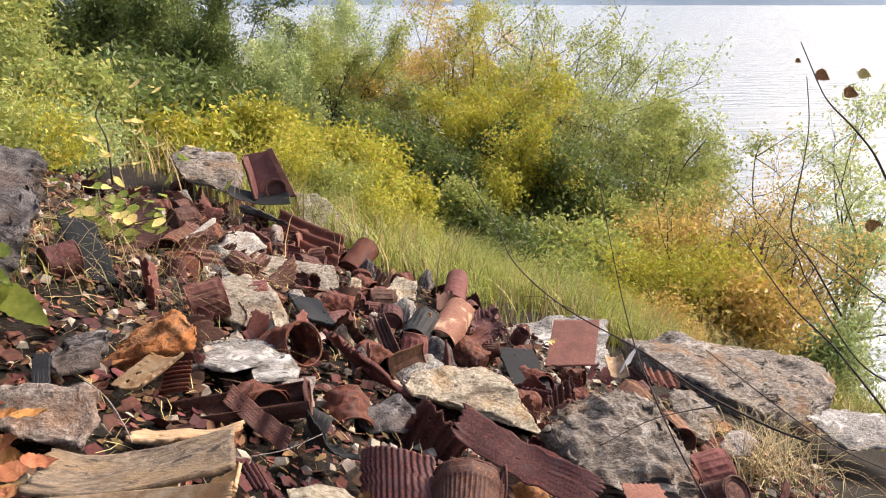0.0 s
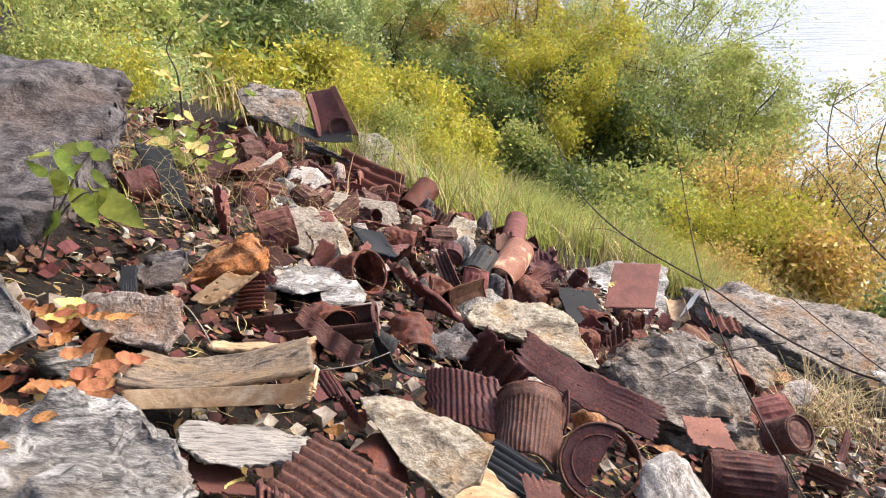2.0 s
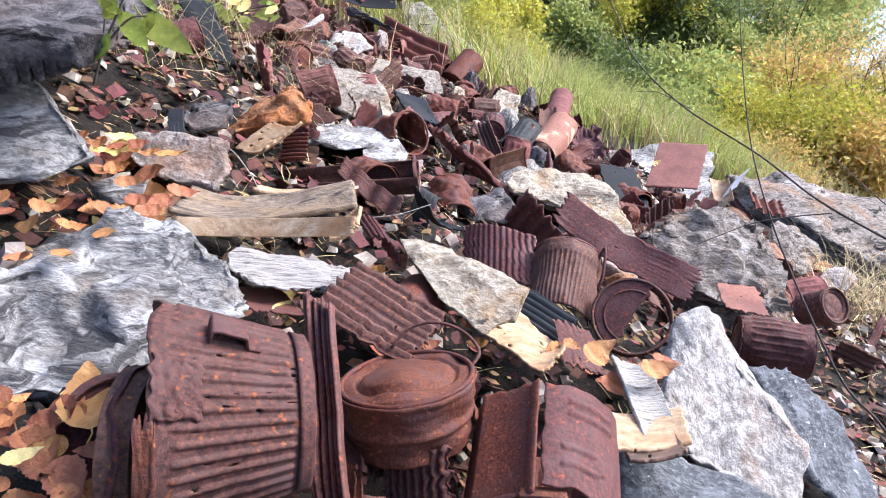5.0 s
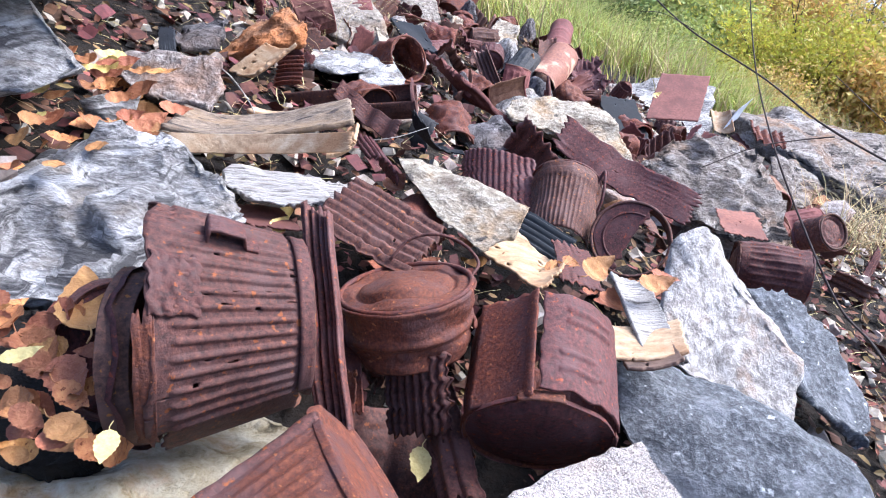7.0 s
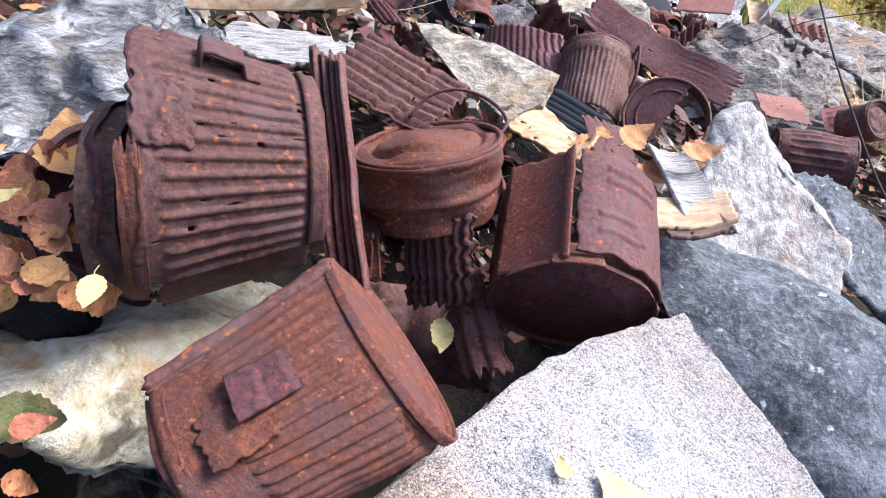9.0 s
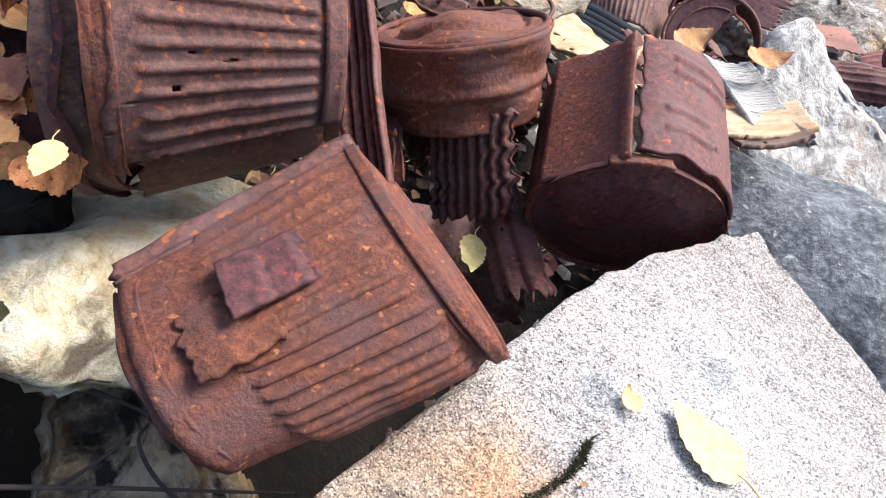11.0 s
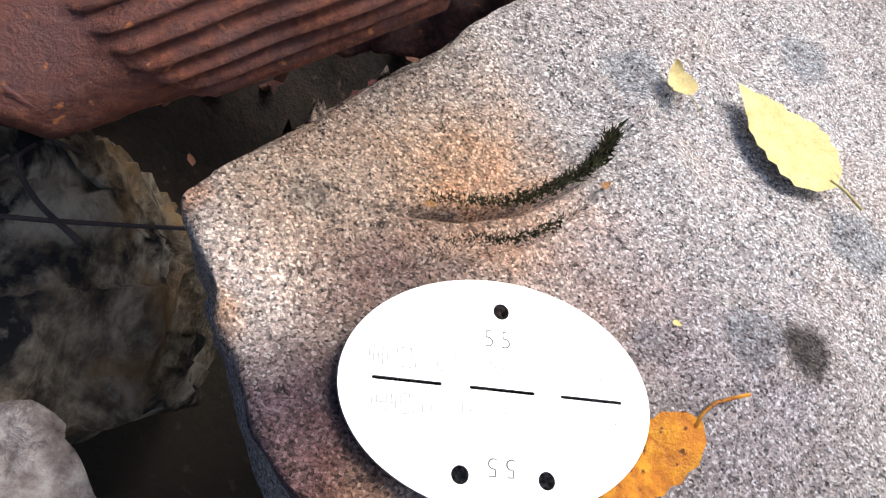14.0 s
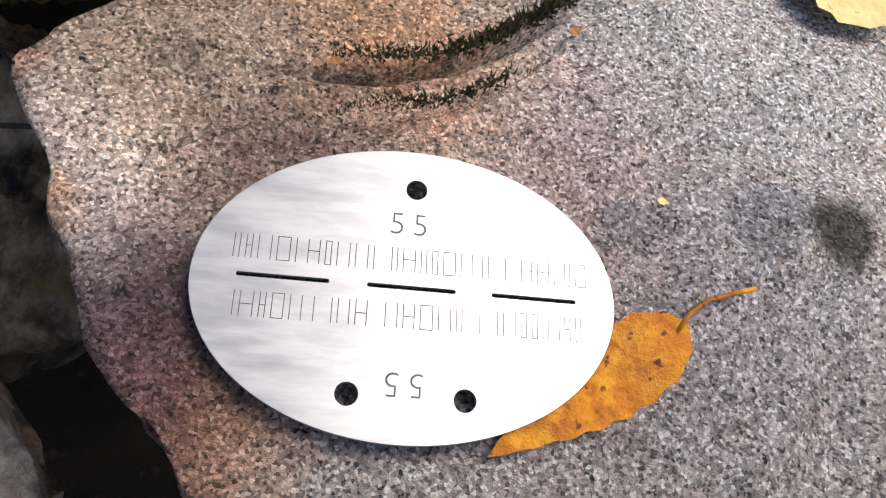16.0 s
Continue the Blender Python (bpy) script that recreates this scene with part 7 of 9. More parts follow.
leaf("tan", (-0.529, 0.738, 0.049), (-0.554, 0.713, 0.048), label="dry tan curled leaf", mat=LEAF_TAN, width=0.6, curl=0.7, stem=0, normal=(0.49, -0.1, 1))
leaf("tan", (-0.507, 0.738, 0.040), (-0.537, 0.732, 0.038), label="dry tan curled leaf", mat=LEAF_TAN, width=0.6, curl=0.7, stem=0, normal=(0.25, -0.05, 1))
leaf("tan", (-0.395, 0.526, 0.055), (-0.409, 0.517, 0.064), label="dry tan curled leaf", mat=LEAF_TAN, width=0.6, curl=0.3, stem=0, normal=(0.66, -0.09, 1))
leaf("tan", (-0.473, 0.512, 0.090), (-0.505, 0.526, 0.082), label="dry tan curled leaf", mat=LEAF_TAN, width=0.6, curl=0.3, stem=0, normal=(0.01, -0.43, 1))
leaf("orange", (-0.457, 0.466, 0.097), (-0.434, 0.476, 0.084), label="orange-brown autumn birch leaf", mat=LEAF_ORANGE, width=0.6, curl=0.7, stem=0, normal=(0.11, 0.1, 1))
leaf("tan", (-0.482, 0.601, 0.068), (-0.455, 0.614, 0.065), label="dry tan curled leaf", mat=LEAF_TAN, width=0.6, curl=0.7, stem=0, normal=(0.15, -0.3, 1))
leaf("tan", (-0.543, 0.697, 0.066), (-0.509, 0.684, 0.071), label="dry tan curled leaf", mat=LEAF_TAN, width=0.6, curl=0.3, stem=0, normal=(0.42, -0.14, 1))
leaf("yellow", (-0.538, 0.741, 0.052), (-0.567, 0.723, 0.066), label="fallen bright yellow birch leaf", mat=LEAF_YELLOW, width=0.6, curl=0.3, stem=0, normal=(0.42, -0.36, 1))
leaf("orange", (-0.437, 0.568, 0.060), (-0.476, 0.570, 0.046), label="orange-brown autumn birch leaf", mat=LEAF_ORANGE, width=0.6, curl=0.7, stem=0, normal=(0.18, -0.3, 1))
leaf("orange", (-0.457, 0.534, 0.077), (-0.471, 0.514, 0.081), label="orange-brown autumn birch leaf", mat=LEAF_ORANGE, width=0.6, curl=0.3, stem=0, normal=(0.69, -0.41, 1))
leaf("tan", (-0.432, 0.548, 0.063), (-0.409, 0.570, 0.061), label="dry tan curled leaf", mat=LEAF_TAN, width=0.6, curl=0.3, stem=0, normal=(0.38, -0.34, 1))
leaf("orange", (-0.509, 0.480, 0.113), (-0.536, 0.476, 0.109), label="orange-brown autumn birch leaf", mat=LEAF_ORANGE, width=0.6, curl=0.3, stem=0, normal=(0.62, -0.33, 1))
leaf("tan", (-0.571, 0.675, 0.083), (-0.539, 0.664, 0.092), label="dry tan curled leaf", mat=LEAF_TAN, width=0.6, curl=0.7, stem=0, normal=(0.55, -0.48, 1))
leaf("tan", (-0.467, 0.456, 0.103), (-0.497, 0.463, 0.089), label="dry tan curled leaf", mat=LEAF_TAN, width=0.6, curl=0.3, stem=0, normal=(0.01, -0.5, 1))
leaf("yellow", (-0.483, 0.503, 0.096), (-0.506, 0.505, 0.091), label="fallen bright yellow birch leaf", mat=LEAF_YELLOW, width=0.6, curl=0.3, stem=0, normal=(0.36, -0.17, 1))
leaf("yellow", (-0.532, 0.715, 0.057), (-0.572, 0.705, 0.048), label="fallen bright yellow birch leaf", mat=LEAF_YELLOW, width=0.6, curl=0.7, stem=0, normal=(0.47, -0.42, 1))
leaf("tan", (-0.447, 0.532, 0.074), (-0.463, 0.517, 0.090), label="dry tan curled leaf", mat=LEAF_TAN, width=0.6, curl=0.7, stem=0, normal=(0.38, -0.25, 1))
leaf("tan", (-0.509, 0.544, 0.095), (-0.486, 0.554, 0.096), label="dry tan curled leaf", mat=LEAF_TAN, width=0.6, curl=0.3, stem=0, normal=(0.69, 0.1, 1))
leaf("tan", (-0.551, 0.703, 0.067), (-0.579, 0.701, 0.064), label="dry tan curled leaf", mat=LEAF_TAN, width=0.6, curl=0.7, stem=0, normal=(0.66, -0.4, 1))
leaf("orange", (-0.434, 0.399, 0.106), (-0.448, 0.389, 0.110), label="orange-brown autumn birch leaf", mat=LEAF_ORANGE, width=0.6, curl=0.3, stem=0, normal=(0.22, 0.02, 1))
leaf("tan", (-0.467, 0.644, 0.051), (-0.490, 0.629, 0.046), label="dry tan curled leaf", mat=LEAF_TAN, width=0.6, curl=0.3, stem=0, normal=(0.03, 0.07, 1))
leaf("tan", (-0.401, 0.551, 0.050), (-0.438, 0.552, 0.049), label="dry tan curled leaf", mat=LEAF_TAN, width=0.6, curl=0.7, stem=0, normal=(0.17, -0.24, 1))
leaf("tan", (-0.481, 0.643, 0.056), (-0.437, 0.637, 0.071), label="dry tan curled leaf", mat=LEAF_TAN, width=0.6, curl=0.3, stem=0, normal=(0.27, -0.4, 1))
leaf("tan", (-0.537, 0.722, 0.057), (-0.512, 0.733, 0.056), label="dry tan curled leaf", mat=LEAF_TAN, width=0.6, curl=0.3, stem=0, normal=(0.24, -0.44, 1))
leaf("orange", (-0.529, 0.598, 0.088), (-0.493, 0.594, 0.101), label="orange-brown autumn birch leaf", mat=LEAF_ORANGE, width=0.6, curl=0.7, stem=0, normal=(0.27, -0.37, 1))
leaf("tan", (-0.544, 0.520, 0.116), (-0.575, 0.523, 0.108), label="dry tan curled leaf", mat=LEAF_TAN, width=0.6, curl=0.7, stem=0, normal=(0.22, -0.1, 1))
leaf("tan", (-0.445, 0.640, 0.043), (-0.414, 0.652, 0.029), label="dry tan curled leaf", mat=LEAF_TAN, width=0.6, curl=0.7, stem=0, normal=(0.3, -0.07, 1))
leaf("tan", (-0.417, 0.582, 0.048), (-0.449, 0.573, 0.054), label="dry tan curled leaf", mat=LEAF_TAN, width=0.6, curl=0.3, stem=0, normal=(0.36, -0.03, 1))
leaf("tan", (-0.408, 0.541, 0.056), (-0.440, 0.539, 0.059), label="dry tan curled leaf", mat=LEAF_TAN, width=0.6, curl=0.7, stem=0, normal=(0.31, -0.18, 1))
leaf("tan", (-0.452, 0.568, 0.066), (-0.426, 0.580, 0.062), label="dry tan curled leaf", mat=LEAF_TAN, width=0.6, curl=0.7, stem=0, normal=(0.14, -0.3, 1))
leaf("tan", (-0.491, 0.479, 0.106), (-0.476, 0.495, 0.093), label="dry tan curled leaf", mat=LEAF_TAN, width=0.6, curl=0.7, stem=0, normal=(0.52, -0.29, 1))
leaf("tan", (-0.429, 0.479, 0.081), (-0.402, 0.472, 0.087), label="dry tan curled leaf", mat=LEAF_TAN, width=0.6, curl=0.3, stem=0, normal=(0.59, -0.22, 1))
leaf("tan", (-0.438, 0.550, 0.065), (-0.452, 0.545, 0.072), label="dry tan curled leaf", mat=LEAF_TAN, width=0.6, curl=0.7, stem=0, normal=(0.57, 0.0, 1))
leaf("tan", (-0.500, 0.616, 0.071), (-0.526, 0.625, 0.073), label="dry tan curled leaf", mat=LEAF_TAN, width=0.6, curl=0.3, stem=0, normal=(0.16, -0.02, 1))
leaf("tan", (-0.488, 0.452, 0.112), (-0.512, 0.461, 0.110), label="dry tan curled leaf", mat=LEAF_TAN, width=0.6, curl=0.3, stem=0, normal=(0.67, -0.2, 1))
leaf("yellow", (-0.524, 0.574, 0.093), (-0.549, 0.561, 0.090), label="fallen bright yellow birch leaf", mat=LEAF_YELLOW, width=0.6, curl=0.3, stem=0, normal=(0.43, -0.34, 1))
leaf("tan", (-0.440, 0.385, 0.112), (-0.412, 0.373, 0.120), label="dry tan curled leaf", mat=LEAF_TAN, width=0.6, curl=0.7, stem=0, normal=(0.26, 0.07, 1))
leaf("tan", (-0.409, 0.524, 0.061), (-0.443, 0.524, 0.052), label="dry tan curled leaf", mat=LEAF_TAN, width=0.6, curl=0.7, stem=0, normal=(0.36, -0.27, 1))
leaf("tan", (-0.508, 0.677, 0.058), (-0.551, 0.686, 0.049), label="dry tan curled leaf", mat=LEAF_TAN, width=0.6, curl=0.7, stem=0, normal=(0.6, -0.28, 1))
leaf("orange", (-0.506, 0.623, 0.072), (-0.480, 0.636, 0.072), label="orange-brown autumn birch leaf", mat=LEAF_ORANGE, width=0.6, curl=0.7, stem=0, normal=(0.62, -0.33, 1))
leaf("tan", (0.204, 0.785, -0.255), (0.172, 0.781, -0.270), label="dry tan curled leaf", mat=LEAF_TAN, width=0.6, curl=0.7, stem=0, normal=(0.46, -0.42, 1))
leaf("tan", (-0.147, 0.479, -0.029), (-0.169, 0.479, -0.023), label="dry tan curled leaf", mat=LEAF_TAN, width=0.6, curl=0.3, stem=0, normal=(0.45, -0.5, 1))
leaf("tan", (-0.151, 0.678, -0.083), (-0.177, 0.666, -0.079), label="dry tan curled leaf", mat=LEAF_TAN, width=0.6, curl=0.7, stem=0, normal=(0.0, -0.26, 1))
leaf("tan", (0.017, 0.891, -0.210), (0.056, 0.905, -0.224), label="dry tan curled leaf", mat=LEAF_TAN, width=0.6, curl=0.7, stem=0, normal=(0.67, -0.4, 1))
leaf("tan", (0.125, 0.920, -0.262), (0.103, 0.931, -0.273), label="dry tan curled leaf", mat=LEAF_TAN, width=0.6, curl=0.7, stem=0, normal=(0.09, -0.4, 1))
leaf("tan", (-0.094, 0.616, -0.089), (-0.075, 0.621, -0.100), label="dry tan curled leaf", mat=LEAF_TAN, width=0.6, curl=0.3, stem=0, normal=(0.56, -0.21, 1))
leaf("orange", (-0.159, 0.707, -0.089), (-0.128, 0.707, -0.096), label="orange-brown autumn birch leaf", mat=LEAF_ORANGE, width=0.6, curl=0.7, stem=0, normal=(0.49, -0.23, 1))
leaf("tan", (-0.121, 0.518, -0.050), (-0.102, 0.524, -0.046), label="dry tan curled leaf", mat=LEAF_TAN, width=0.6, curl=0.3, stem=0, normal=(0.47, -0.21, 1))
leaf("tan", (-0.233, 0.575, -0.022), (-0.215, 0.587, -0.022), label="dry tan curled leaf", mat=LEAF_TAN, width=0.6, curl=0.7, stem=0, normal=(0.21, -0.34, 1))
leaf("tan", (-0.059, 0.589, -0.095), (-0.084, 0.593, -0.103), label="dry tan curled leaf", mat=LEAF_TAN, width=0.6, curl=0.3, stem=0, normal=(0.37, -0.3, 1))
leaf("tan", (0.093, 0.631, -0.168), (0.072, 0.623, -0.168), label="dry tan curled leaf", mat=LEAF_TAN, width=0.6, curl=0.7, stem=0, normal=(0.17, -0.24, 1))
leaf("tan", (-0.100, 0.822, -0.144), (-0.127, 0.822, -0.160), label="dry tan curled leaf", mat=LEAF_TAN, width=0.6, curl=0.7, stem=0, normal=(0.37, -0.28, 1))
leaf("tan", (-0.002, 0.610, -0.124), (-0.020, 0.608, -0.135), label="dry tan curled leaf", mat=LEAF_TAN, width=0.6, curl=0.3, stem=0, normal=(0.04, -0.1, 1))
leaf("orange", (0.204, 1.197, -0.371), (0.153, 1.194, -0.355), label="orange-brown autumn birch leaf", mat=LEAF_ORANGE, width=0.6, curl=0.7, stem=0, normal=(0.12, -0.0, 1))
leaf("tan", (0.315, 1.281, -0.439), (0.360, 1.291, -0.458), label="dry tan curled leaf", mat=LEAF_TAN, width=0.6, curl=0.3, stem=0, normal=(0.44, -0.34, 1))
leaf("tan", (0.088, 0.716, -0.190), (0.057, 0.700, -0.190), label="dry tan curled leaf", mat=LEAF_TAN, width=0.6, curl=0.7, stem=0, normal=(0.27, -0.46, 1))
leaf("orange", (0.023, 0.768, -0.178), (0.001, 0.769, -0.171), label="orange-brown autumn birch leaf", mat=LEAF_ORANGE, width=0.6, curl=0.7, stem=0, normal=(0.29, -0.06, 1))
leaf("tan", (0.286, 1.034, -0.358), (0.324, 1.039, -0.373), label="dry tan curled leaf", mat=LEAF_TAN, width=0.6, curl=0.7, stem=0, normal=(0.36, -0.33, 1))
leaf("tan", (-0.111, 0.689, -0.103), (-0.085, 0.699, -0.110), label="dry tan curled leaf", mat=LEAF_TAN, width=0.6, curl=0.3, stem=0, normal=(0.21, -0.1, 1))
leaf("tan", (0.060, 0.628, -0.154), (0.082, 0.623, -0.153), label="dry tan curled leaf", mat=LEAF_TAN, width=0.6, curl=0.7, stem=0, normal=(0.55, -0.22, 1))
leaf("tan", (-0.008, 0.588, -0.115), (-0.026, 0.574, -0.102), label="dry tan curled leaf", mat=LEAF_TAN, width=0.6, curl=0.7, stem=0, normal=(0.66, -0.25, 1))
leaf("tan", (-0.055, 0.607, -0.102), (-0.037, 0.604, -0.095), label="dry tan curled leaf", mat=LEAF_TAN, width=0.6, curl=0.7, stem=0, normal=(0.52, 0.03, 1))
leaf("tan", (-0.118, 0.470, -0.038), (-0.103, 0.462, -0.028), label="dry tan curled leaf", mat=LEAF_TAN, width=0.6, curl=0.7, stem=0, normal=(0.67, -0.49, 1))
leaf("tan", (-0.122, 0.656, -0.089), (-0.146, 0.653, -0.079), label="dry tan curled leaf", mat=LEAF_TAN, width=0.6, curl=0.7, stem=0, normal=(0.52, -0.45, 1))
leaf("tan", (-0.037, 0.855, -0.178), (-0.009, 0.846, -0.175), label="dry tan curled leaf", mat=LEAF_TAN, width=0.6, curl=0.7, stem=0, normal=(0.29, 0.01, 1))
leaf("orange", (-0.178, 0.523, -0.029), (-0.158, 0.528, -0.038), label="orange-brown autumn birch leaf", mat=LEAF_ORANGE, width=0.6, curl=0.3, stem=0, normal=(0.65, -0.36, 1))
leaf("tan", (0.308, 1.056, -0.373), (0.277, 1.068, -0.379), label="dry tan curled leaf", mat=LEAF_TAN, width=0.6, curl=0.3, stem=0, normal=(0.42, -0.3, 1))
leaf("orange", (-0.037, 0.795, -0.162), (-0.003, 0.808, -0.176), label="orange-brown autumn birch leaf", mat=LEAF_ORANGE, width=0.6, curl=0.3, stem=0, normal=(0.24, 0.1, 1))
leaf("orange", (-0.196, 0.669, -0.063), (-0.220, 0.665, -0.066), label="orange-brown autumn birch leaf", mat=LEAF_ORANGE, width=0.6, curl=0.7, stem=0, normal=(0.06, -0.42, 1))
leaf("tan", (-0.153, 0.430, -0.013), (-0.167, 0.415, -0.009), label="dry tan curled leaf", mat=LEAF_TAN, width=0.6, curl=0.7, stem=0, normal=(0.22, -0.34, 1))


# ---- twigs ----
run = smooth_run([(0.532, 0.889, -0.102), (0.499, 0.938, -0.110), (0.409, 0.998, -0.083), (0.333, 1.065, -0.048), (0.211, 1.134, 0.002), (0.131, 1.210, 0.054), (0.101, 1.290, 0.101), (0.051, 1.380, 0.171), (0.003, 1.469, 0.238)])
tagged(part("long_branch", tube(run, [0.0020 + (0.0006 - 0.0020) * k / (len(run) - 1) for k in range(len(run))], 7, 0.25), DARKTWIG), "long bare dark branch arching over the bank", "twig", "bare twigs")
run = smooth_run([(0.527, 0.696, -0.340), (0.484, 0.748, -0.298), (0.436, 0.785, -0.262), (0.384, 0.879, -0.185), (0.347, 0.970, -0.117), (0.319, 1.067, -0.040), (0.305, 1.177, 0.054), (0.288, 1.321, 0.210)])
tagged(part("side_branch", tube(run, [0.0022 + (0.0007 - 0.0022) * k / (len(run) - 1) for k in range(len(run))], 7, 0.25), DARKTWIG), "thin bare upright branch over the bank", "twig", "bare twigs")
run = smooth_run([(0.428, 0.972, -0.093), (0.376, 0.979, -0.108), (0.317, 0.966, -0.118), (0.246, 0.957, -0.155)])
tagged(part("thin_twig", tube(run, [0.0011 + (0.0005 - 0.0011) * k / (len(run) - 1) for k in range(len(run))], 7, 0.25), DARKTWIG), "thin bare twig over a dark stone", "twig", "bare twigs")
run = smooth_run([(0.225, 1.133, -0.002), (0.171, 1.139, 0.020), (0.134, 1.134, 0.022)])
tagged(part("short_twig", tube(run, [0.0007 + (0.0004 - 0.0007) * k / (len(run) - 1) for k in range(len(run))], 7, 0.25), DARKTWIG), "short side twig of the branch", "twig", "bare twigs")
run = smooth_run([(0.613, 0.913, 0.234), (0.589, 0.929, 0.280), (0.572, 0.940, 0.312), (0.545, 0.951, 0.344), (0.515, 0.961, 0.373), (0.500, 0.969, 0.397), (0.476, 0.988, 0.451)])
tagged(part("tall_twig", tube(run, [0.0019 + (0.0006 - 0.0019) * k / (len(run) - 1) for k in range(len(run))], 7, 0.25), DARKTWIG), "tall bare twig with a few orange leaves", "twig", "bare twigs")
run = smooth_run([(0.586, 0.961, 0.065), (0.545, 0.985, 0.135), (0.520, 0.996, 0.167), (0.512, 1.007, 0.198), (0.528, 1.031, 0.269), (0.538, 1.053, 0.332), (0.535, 1.076, 0.398)])
tagged(part("fork_twig", tube(run, [0.0015 + (0.0006 - 0.0015) * k / (len(run) - 1) for k in range(len(run))], 7, 0.25), DARKTWIG), "forked bare upright twig", "twig", "bare twigs")
run = smooth_run([(0.645, 0.861, -0.072), (0.578, 0.944, 0.018), (0.536, 1.012, 0.060), (0.487, 1.091, 0.135), (0.480, 1.147, 0.146)])
tagged(part("cross_twig", tube(run, [0.0019 + (0.0006 - 0.0019) * k / (len(run) - 1) for k in range(len(run))], 7, 0.25), DARKTWIG), "bare twig crossing the bank", "twig", "bare twigs")
run = smooth_run([(0.645, 0.915, 0.085), (0.611, 0.977, 0.112), (0.571, 1.040, 0.143), (0.532, 1.046, 0.159)])
tagged(part("cross_twig", tube(run, [0.0012 + (0.0006 - 0.0012) * k / (len(run) - 1) for k in range(len(run))], 7, 0.25), DARKTWIG), "thin bare twig crossing the bank", "twig", "bare twigs")
run = smooth_run([(0.661, 0.879, -0.019), (0.611, 0.939, 0.002), (0.562, 1.023, 0.093), (0.536, 1.040, 0.143), (0.465, 1.120, 0.221)])
tagged(part("cross_twig", tube(run, [0.0014 + (0.0006 - 0.0014) * k / (len(run) - 1) for k in range(len(run))], 7, 0.25), DARKTWIG), "bare twig over the bank", "twig", "bare twigs")
run = smooth_run([(0.643, 0.796, -0.107), (0.550, 0.856, -0.087), (0.470, 0.923, -0.045), (0.405, 0.989, -0.005)])
tagged(part("cross_twig", tube(run, [0.0012 + (0.0006 - 0.0012) * k / (len(run) - 1) for k in range(len(run))], 7, 0.25), DARKTWIG), "low bare twig over the bank", "twig", "bare twigs")
run = smooth_run([(-0.603, 0.995, -0.039), (-0.529, 0.925, -0.018), (-0.466, 0.866, -0.014), (-0.415, 0.803, -0.016), (-0.394, 0.777, -0.027)])
tagged(part("white_twig", tube(run, [0.0012 + (0.0007 - 0.0012) * k / (len(run) - 1) for k in range(len(run))], 7, 0.25), GREYWOOD), "thin pale twig over a stone", "twig", "bare twigs")
run = smooth_run([(-0.224, 0.061, 0.027), (-0.200, 0.074, 0.008), (-0.178, 0.086, -0.011), (-0.135, 0.101, -0.030)])
tagged(part("black_twig", tube(run, [0.0011 + (0.0007 - 0.0011) * k / (len(run) - 1) for k in range(len(run))], 7, 0.25), DARKTWIG), "thin dark twig in the gap between stones", "twig", "bare twigs")
run = smooth_run([(-0.261, 0.124, 0.006), (-0.240, 0.120, -0.000), (-0.208, 0.116, -0.007), (-0.195, 0.118, -0.021)])
tagged(part("black_twig", tube(run, [0.0015 + (0.0007 - 0.0015) * k / (len(run) - 1) for k in range(len(run))], 7, 0.25), DARKTWIG), "dark twig beside the rusted can", "twig", "bare twigs")
run = smooth_run([(-0.162, 0.073, 0.003), (-0.183, 0.085, 0.002), (-0.196, 0.098, 0.002), (-0.198, 0.108, -0.003)])
tagged(part("black_twig", tube(run, [0.0011 + (0.0006 - 0.0011) * k / (len(run) - 1) for k in range(len(run))], 7, 0.25), DARKTWIG), "bent dark twig beside the can", "twig", "bare twigs")
run = smooth_run([(-0.214, 0.072, 0.008), (-0.207, 0.084, 0.005), (-0.199, 0.099, 0.003)])
tagged(part("black_twig", tube(run, [0.0010 + (0.0006 - 0.0010) * k / (len(run) - 1) for k in range(len(run))], 7, 0.25), DARKTWIG), "short dark twig beside the can", "twig", "bare twigs")
run = smooth_run([(-0.130, 0.408, 0.039), (-0.116, 0.421, 0.052), (-0.094, 0.428, 0.056), (-0.070, 0.426, 0.050), (-0.055, 0.410, 0.044), (-0.061, 0.392, 0.040)])
tagged(part("wire_handle", tube(run, [0.0015 + (0.0014 - 0.0015) * k / (len(run) - 1) for k in range(len(run))], 7, 0.25), RUST), "bent rusted wire handle", "twig", "bare twigs")
run = smooth_run([(-0.266, 0.839, -0.092), (-0.217, 0.849, -0.087), (-0.172, 0.881, -0.083)])
tagged(part("pale_twig", tube(run, [0.0009 + (0.0005 - 0.0009) * k / (len(run) - 1) for k in range(len(run))], 7, 0.25), GREYWOOD), "thin pale twig over a charred flap", "twig", "bare twigs")
run = smooth_run([(-1.095, 2.708, -0.366), (-0.985, 2.658, -0.381), (-0.898, 2.593, -0.414), (-0.856, 2.523, -0.446)])
tagged(part("black_root", tube(run, [0.0037 + (0.0025 - 0.0037) * k / (len(run) - 1) for k in range(len(run))], 7, 0.25), DARKTWIG), "dark bent root in the heap", "twig", "bare twigs")


# ---- saplings ----
sapling = thing("sapling", "leafy green birch sapling beside a boulder", "sapling")
sapling.location = (-0.4771, 0.6000, 0.1808)
